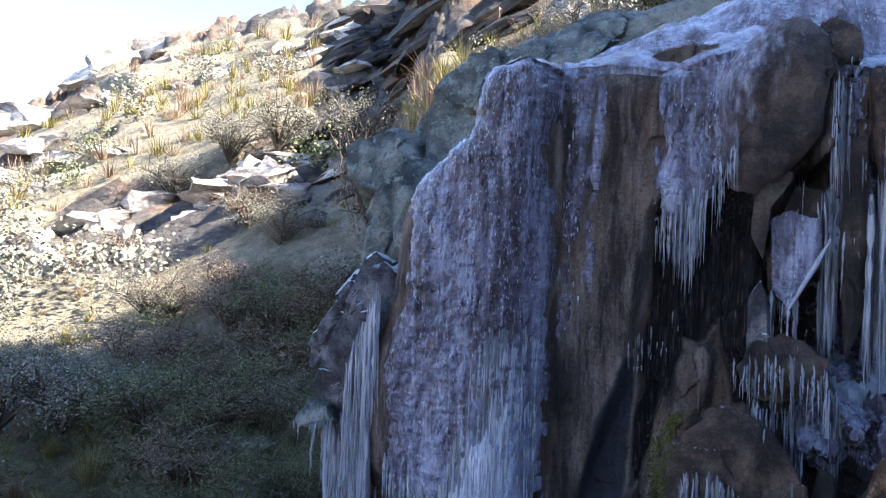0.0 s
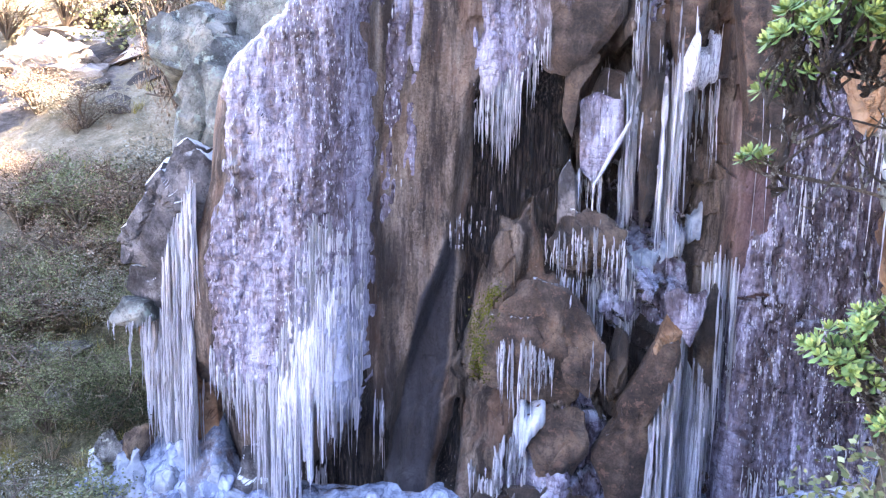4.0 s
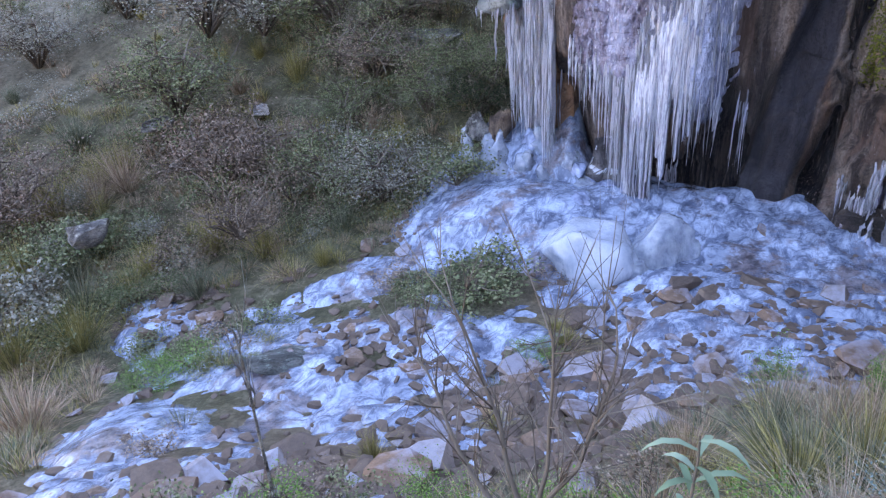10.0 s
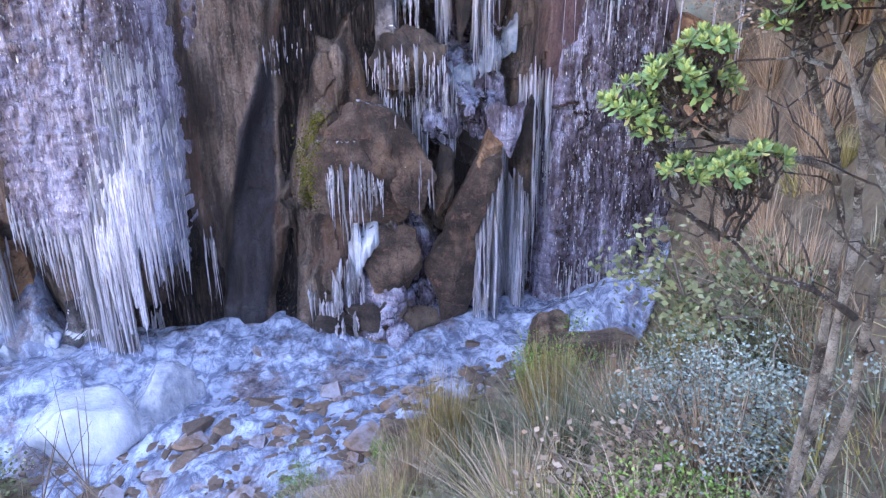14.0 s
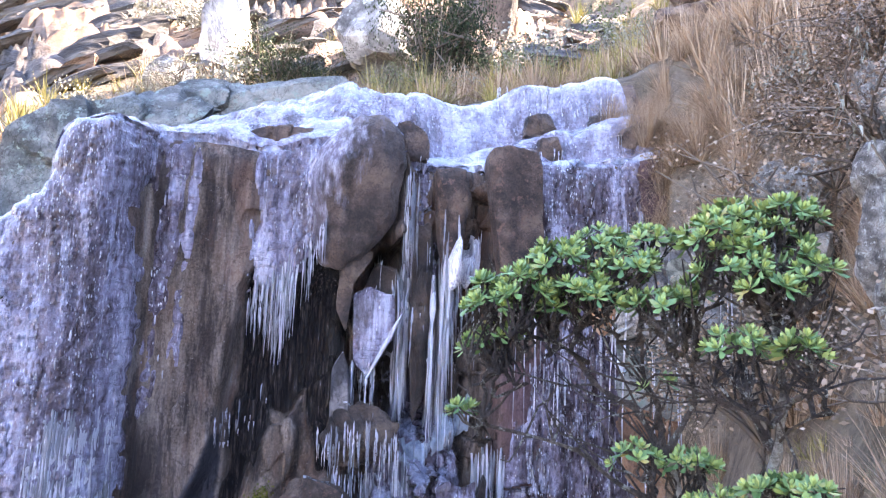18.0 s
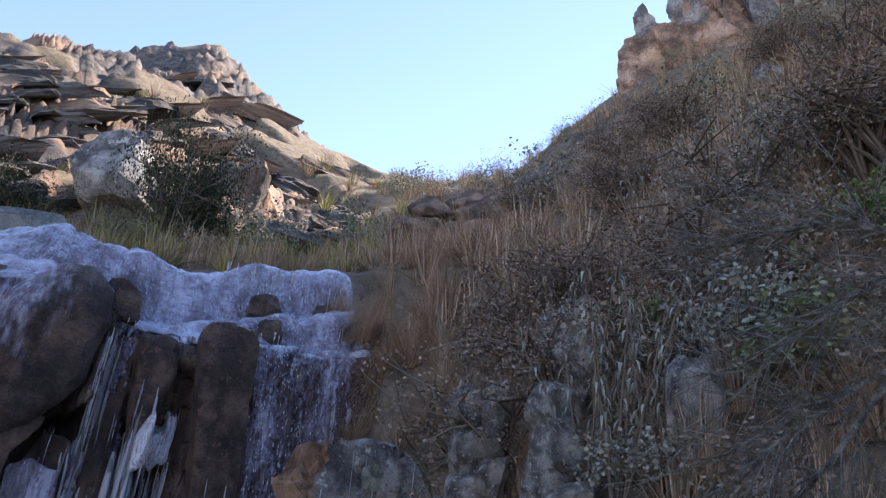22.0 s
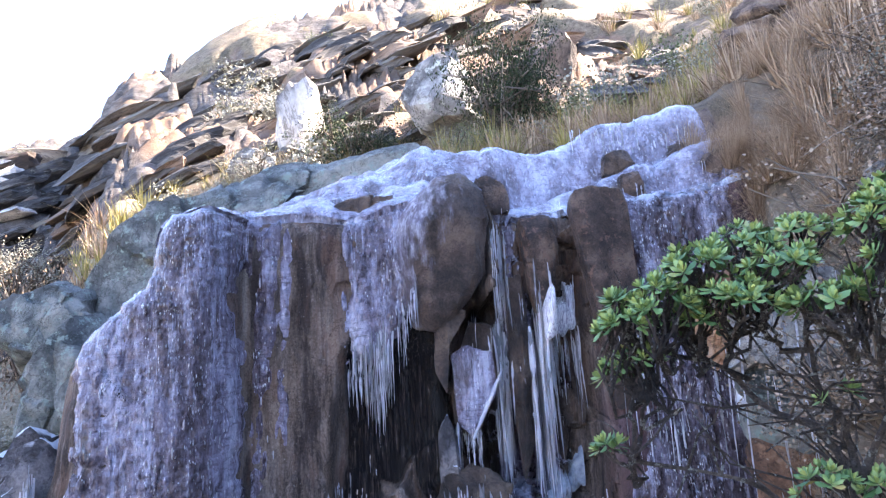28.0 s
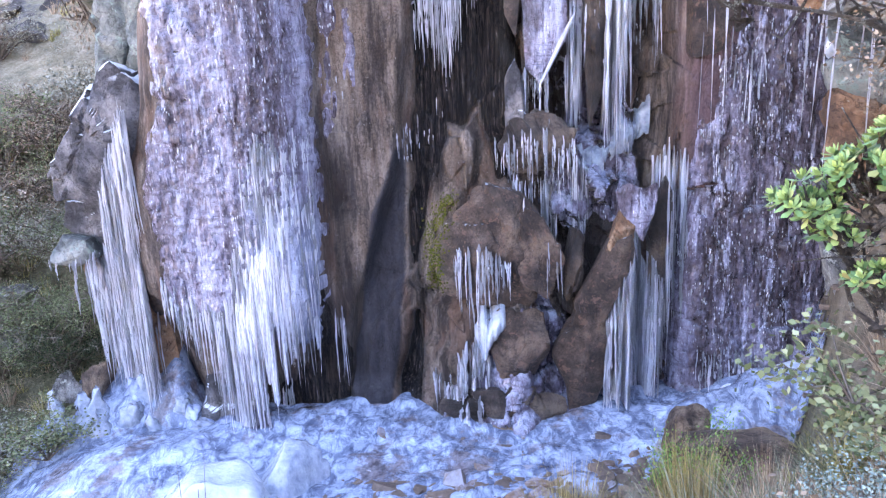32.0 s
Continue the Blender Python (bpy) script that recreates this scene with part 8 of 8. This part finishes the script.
for cx, cy, cz, hw, hh, cnt in CLUMPS:
    c = np.array([cx, cy, cz])
    low = c - np.array([0, 0, hh + 0.03])
    d_ = np.linalg.norm((nodes - low) * np.array([1, 1, 0.8]), axis=1) + 0.5 * np.clip(nodes[:, 2] - low[2], 0, None)
    near = nodes[d_.argmin()]
    hub = low * 0.75 + near * 0.25 + rng.normal(0, 0.012, 3)
    twig(near, hub, 0.004, 0.003, 0.01)
    hubs = [hub + (c - hub) * rng.uniform(0.25, 0.5) + rng.normal(0, 0.5, 3) * np.array([hw, hw, hh * 0.3]) for _ in range(max(2, cnt // 4))]
    for h_ in hubs:
        twig(hub, h_, 0.0026, 0.002)
    for k in range(int(cnt * 1.9)):
        u_ = rng.normal(size=3)
        u_ /= np.linalg.norm(u_)
        u_[2] = abs(u_[2]) * 1.0 - 0.25
        tip = c + u_ * np.array([hw, hw, hh]) * rng.uniform(0.7, 1.08)
        h_ = hubs[int(rng.integers(len(hubs)))]
        twig(h_, tip, 0.0019, 0.0014)
        v, f, yg = rosette(rng, 0.0192 * rng.uniform(0.75, 1.15))
        out_ = Vector(u_ * np.array([1, 1, 0.5]) + np.array([0, 0, 0.75])).normalized()
        rot = np.array(out_.to_track_quat("Z", "Y").to_matrix() @ Euler((0, 0, rng.uniform(0, 6.3))).to_matrix())
        v = v @ rot.T + tip
        leafv.append(v)
        leaff += [tuple(i + n for i in g) for g in f]
        young += yg
        n += len(v)
# bare dead twigs inside the bush
for _ in range(150):
    a_ = nodes[int(rng.integers(len(nodes)))]
    twig(a_, a_ + rng.normal(0, 0.06, 3) + np.array([-0.02, 0, 0.05]), 0.002, 0.0007)
v, f = joined(stems)
part("twigwork", mesh("twigwork", v, f, M_STEM), None, green_bush, kind="stuff")
me = bpy.data.meshes.new("leaf_rosettes")
me.from_pydata([tuple(q) for q in np.concatenate(leafv).tolist()], [], leaff)
me.polygons.foreach_set("use_smooth", np.ones(len(me.polygons), bool))
me.attributes.new("young", "FLOAT", "POINT").data.foreach_set("value", np.array(young, np.float32))
part("foliage", me, M_ROSETTE, green_bush, "", kind="stuff")


def leafy_stalks(name, label, cat, x, y, z, stalks, leaf_len, leaf_w, n_leaf, mat, seed, droop=0.5, lean=0.25, thick=0.006, top_only=0.3):
    """Stalks with long narrow leaves that arch down."""
    rng = np.random.default_rng(seed)
    home = thing(name, label, cat, None, pose(x, y, z))
    vs, fs, n = [], [], 0
    st = []
    for h in stalks:
        a, l = rng.uniform(0, 6.28), rng.uniform(0.1, 1) * lean
        t = np.linspace(0, 1, 7)
        p = np.stack([np.cos(a) * l * h * t**1.4, np.sin(a) * l * h * t**1.4, h * t], 1) + rng.normal(0, 0.012 * h, (7, 3)) * t[:, None]
        st.append(tube(p, np.linspace(thick, thick * 0.4, 7), 5))
        for k in range(n_leaf):
            u = top_only + (1 - top_only) * (k + rng.uniform(0, 1)) / n_leaf
            o = np.array([np.interp(u, t, p[:, q]) for q in range(3)])
            b = k * 2.4 + rng.normal(0, 0.3)
            d, up = np.array([math.cos(b), math.sin(b), 0]), np.array([0, 0, 1.0])
            side = np.array([-math.sin(b), math.cos(b), 0])
            L = leaf_len * rng.uniform(0.7, 1.15)
            for s in (0, 0.3, 0.6, 0.85, 1.0):
                c = o + d * L * (0.9 * s - 0.25 * droop * s * s) + up * L * (0.75 * s * (1 - u * 0.0) - droop * 1.5 * s * s)
                w = leaf_w * math.sin(math.pi * min(0.12 + 0.88 * s, 1.0)) + 0.0006
                vs += [c - side * w, c + up * 0.15 * w * -1, c + side * w]
            for i in range(4):
                q = n + 3 * i
                fs += [(q, q + 1, q + 4, q + 3), (q + 1, q + 2, q + 5, q + 4)]
            n += 15
    for v, f in st:
        part("stalk", mesh("stalk", v, f, M_TWIG), None, home)
    part("foliage", mesh("foliage", np.array(vs), np.array(fs), mat), None, home)
    return home


x, y = polar(-10.0, 1.12)
leafy_stalks("silver_leaf_plant", "upright plant with long silver-edged green leaves", "plant", x, y, 3.2, [0.45], 0.13, 0.0075, 14, M_LANCE, 11, 0.55, 0.05, 0.006, 0.35)
x, y = polar(-76, 2.0)
leafy_stalks("silver_leaf_plant", "small grey-leaved plant beside the stream", "plant", x, y, ground_z(x, y), [0.4, 0.32, 0.3], 0.08, 0.006, 14, M_SAGE, 13, 0.5, 0.3, 0.005)
x, y = polar(9.0, 1.35)
leafy_stalks("silver_leaf_plant", "small grey-leaved plant in the grass", "plant", x, y, ground_z(x, y), [0.3, 0.25], 0.06, 0.005, 16, M_SAGE, 12, 0.3, 0.3, 0.004)
for az, r, h, sd in ((48.5, 4.6, 1.9, 21), (50.5, 4.9, 1.7, 22), (46, 5.2, 1.6, 23), (52.5, 6.5, 1.9, 24), (76, 9, 1.8, 25), (80, 7.0, 1.6, 26), (64, 13, 2.0, 27), (71, 14, 2.0, 28), (43, 7.5, 1.5, 29)):
    x, y = polar(az, r)
    leafy_stalks("willow_leaf_shrub", "tall grey shrub with drooping narrow leaves", "shrub", x, y, ground_z(x, y) - 0.05, [h * q for q in (1, 0.93, 0.85, 0.8, 0.9, 0.7, 0.75)], 0.12, 0.009, 24, M_SILVER, sd, 0.95, 0.42, 0.011, 0.35)


def twig_tree(name, label, x, y, z, paths, r0, mat, seed, fine=40, reach=0.3):
    """Bare branches: main paths with random side twigs."""
    rng = np.random.default_rng(seed)
    home = thing(name, label, "bare branch", None, pose(x, y, z))
    for p in paths:
        p = np.array(p, float)
        t = np.linspace(0, len(p) - 1, 8 * len(p))
        q = np.stack([np.interp(t, range(len(p)), p[:, k]) for k in range(3)], 1)
        q += 0.012 * np.stack([vnoise(t * 1.7, 0 * t, 0, seed + k) for k in range(3)], 1)
        part("limb", mesh("limb", *tube(q, np.linspace(r0, r0 * 0.3, len(q)), 7), mat), None, home)
        tw = []
        for _ in range(fine):
            i = rng.integers(len(q) // 4, len(q))
            d = q[min(i + 1, len(q) - 1)] - q[i - 1]
            d = d / (np.linalg.norm(d) + 1e-9) + rng.normal(0, 0.6, 3)
            ln = reach * rng.uniform(0.4, 1.1)
            e = q[i] + d * ln * 0.5 + rng.normal(0, 0.04 * ln, 3)
            g = q[i] + d * ln + rng.normal(0, 0.1 * ln, 3)
            tw.append(tube([q[i], e, g], [r0 * 0.28, r0 * 0.2, r0 * 0.08], 4))
            for _ in range(3):
                g2 = e + (d + rng.normal(0, 0.7, 3)) * ln * 0.45
                tw.append(tube([e, (e + g2) / 2 + rng.normal(0, 0.03 * ln, 3), g2], [r0 * 0.16, r0 * 0.12, r0 * 0.05], 3))
        part("twigwork", mesh("twigwork", *joined(tw), mat), None, home, kind="stuff")
    return home


# lichened dead branches reaching in from the uphill side
B = [seen_at(84, 26.5, 2.9), seen_at(72.5, 24.5, 2.8), seen_at(66, 22.5, 2.75), seen_at(59.5, 18.5, 2.7)]
B2 = [seen_at(84, 23, 2.8), seen_at(73, 20.5, 2.7), seen_at(65.5, 17.0, 2.65), seen_at(58.5, 12.5, 2.6)]
B3 = [seen_at(72.5, 24.5, 2.8), seen_at(66, 27.2, 2.9), seen_at(59, 26.5, 3.0)]
B4 = [seen_at(69, 19, 2.7), seen_at(64, 13, 2.6), seen_at(59, 8, 2.5)]
twig_tree("dead_branch", "dead branches crusted with pale lichen", 0, 0, 0, [B, B2, B3, B4], 0.0125, M_BARK, 41, 46, 0.34)
B5 = [seen_at(84, 29, 3.6), seen_at(74, 29.8, 3.6), seen_at(69, 29.2, 3.7)]
twig_tree("dead_branch", "thin dead branch above the bushes", 0, 0, 0, [B5], 0.01, M_BARK, 42, 16, 0.24)
x, y = polar(-26.5, 1.75)
tall = twig_tree("bare_bush", "small leafless bush with dark forking twigs", x, y, ground_z(x, y), [[(0, 0, 0), (0.03, 0.02, 0.3), (0.02, 0.04, 0.62)], [(0, 0, 0.1), (-0.08, 0.03, 0.35), (-0.2, 0.05, 0.6)], [(0, 0, 0.15), (0.1, 0, 0.35), (0.14, 0.05, 0.6)], [(0, 0, 0.08), (-0.16, 0, 0.25), (-0.3, 0.06, 0.42)]], 0.007, M_TWIG, 43, 22, 0.14)
tall.matrix_world = pose(x, y, ground_z(x, y)) @ Matrix.Scale(1.7, 4)
x, y = polar(-55.0, 1.9)
tall = twig_tree("bare_stalk", "pale dry stalk with a few side twigs", x, y, ground_z(x, y), [[(0, 0, 0), (0.0, 0.01, 0.4), (-0.02, 0.03, 0.85)]], 0.007, M_BARK, 44, 8, 0.12)
tall.matrix_world = pose(x, y, ground_z(x, y)) @ Matrix.Scale(1.45, 4)
# low growth beside the viewpoint
for kind, az, r, h, w, sd in (("sprout", 19, 4.4, 0.6, 0.8, 1), ("sage", 32.5, 2.5, 0.38, 1.3, 2), ("sage", 36.5, 2.2, 0.4, 1.2, 3), ("sprout", 30, 1.9, 0.3, 1.2, 4), ("sage", 14, 1.75, 0.25, 1.5, 5), ("sprout", -5, 4.8, 0.35, 0.9, 6), ("sprout", 3.5, 4.6, 0.35, 0.9, 7),
                             ("sprout", -33.5, 2.0, 0.25, 1.2, 8), ("sprout", -22, 1.9, 0.3, 1.2, 9), ("green", 33, 3.4, 0.6, 1.2, 10), ("sprout", -2.5, 1.6, 0.25, 1.1, 11), ("sprout", -57, 2.5, 0.32, 1.4, 14), ("green", -66, 2.7, 0.3, 1.4, 15), ("green", -48, 2.3, 0.25, 1.4, 16), ("dry", -52, 2.9, 0.25, 1.4, 17), ("sprout", -38, 2.6, 0.25, 1.4, 18), ("dry", -74, 3.2, 0.35, 1.3, 19), ("dry", 25, 2.0, 0.35, 1.4, 12), ("dry", -17, 2.4, 0.3, 1.2, 13)):
    x, y = polar(az, r)
    bush(kind, x, y, h, sd, w)

# short dry growth under foot
rng = np.random.default_rng(57)
for _ in range(50):
    az, r = rng.uniform(-40, 42), rng.uniform(1.3, 4.8)
    x, y = polar(az, r)
    if pool_depth(np.array([x]), np.array([y]))[0] > -0.15:
        continue
    tussock(("straw", "blue", "straw", "gold")[rng.integers(4)], x, y, rng.uniform(0.14, 0.32), int(rng.integers(99)), rng.uniform(1.2, 2.0))
moss = []
for _ in range(900):
    a = rng.uniform(0, 1)
    x, z = -0.47 + 0.07 * rng.normal() + 0.45 * max(a - 0.62, 0) * 1.2, 1.8 + a * 1.25 + 0.05 * rng.normal()
    q, g = ICO[2]
    moss.append((q * np.array([1, 0.6, 1]) * rng.uniform(0.006, 0.015) + np.array([x, face_y(x, z), z]), g))
v, f = joined(moss)
thing("moss", "bright moss on the side of the boulder", "moss", mesh("moss", v, f, M_MOSS), kind="stuff")
tufts = {"straw": [], "blue": [], "gold": []}
for k in range(2600):
    if k < 1000:
        az, r = rng.uniform(-45, 80), 1.3 + 8.5 * rng.uniform() ** 1.3
    else:
        az, r = rng.uniform(-80, -30), rng.uniform(5.5, 15)
    x, y = polar(az, r)
    if pool_depth(np.array([x]), np.array([y]))[0] > -0.1 or (y > 9 and -24 < az < 27):
        continue
    v, f = FINE_TUFT[int(rng.integers(4))]
    h = rng.uniform(0.07, 0.2) * (1 if k < 1000 else 1.3)
    tufts[("straw", "blue", "gold")[int(rng.integers(3))]].append((v * np.array([1.6, 1.6, 1]) * h + np.array([x, y, ground_z(x, y) - 0.01]), f))
for kind, mat in (("straw", M_STRAW), ("blue", M_BLUEGRASS), ("gold", M_GOLD)):
    v, f = joined(tufts[kind])
    thing("short_grass", "short grass between the tussocks", "grass", mesh("short_grass", v, f, mat), kind="stuff")
# dry grass packed between the tussocks of the near right-hand slope
NEAR_TUFT = [blades(rng, 130, 1.0, 0.4, 0.0065, 0.9, 3, 0.16) for _ in range(4)]
pack = []
for k in range(190):
    az, r = rng.uniform(33, 92), 2.7 + 9 * rng.uniform() ** 1.3
    x, y = polar(az, r)
    v, f = NEAR_TUFT[k % 4]
    a, h = rng.uniform(0, 6.28), rng.uniform(0.3, 0.62)
    c, s_ = math.cos(a), math.sin(a)
    v = np.stack([v[:, 0] * c - v[:, 1] * s_, v[:, 0] * s_ + v[:, 1] * c, v[:, 2]], 1) * np.array([1.1, 1.1, 1]) * h
    pack.append((v + np.array([x, y, ground_z(x, y) - 0.03]), f))
v, f = joined(pack)
thing("slope_grass", "matted dry grass between the rocks of the slope", "grass", mesh("slope_grass", v, f, M_STRAW), kind="stuff")
for k in range(26):
    az, r = rng.uniform(38, 90), rng.uniform(3.2, 7.5)
    bush(("dry", "silver", "dry", "green")[k % 4], *polar(az, r), rng.uniform(0.3, 0.65), int(rng.integers(99)), 1.3)
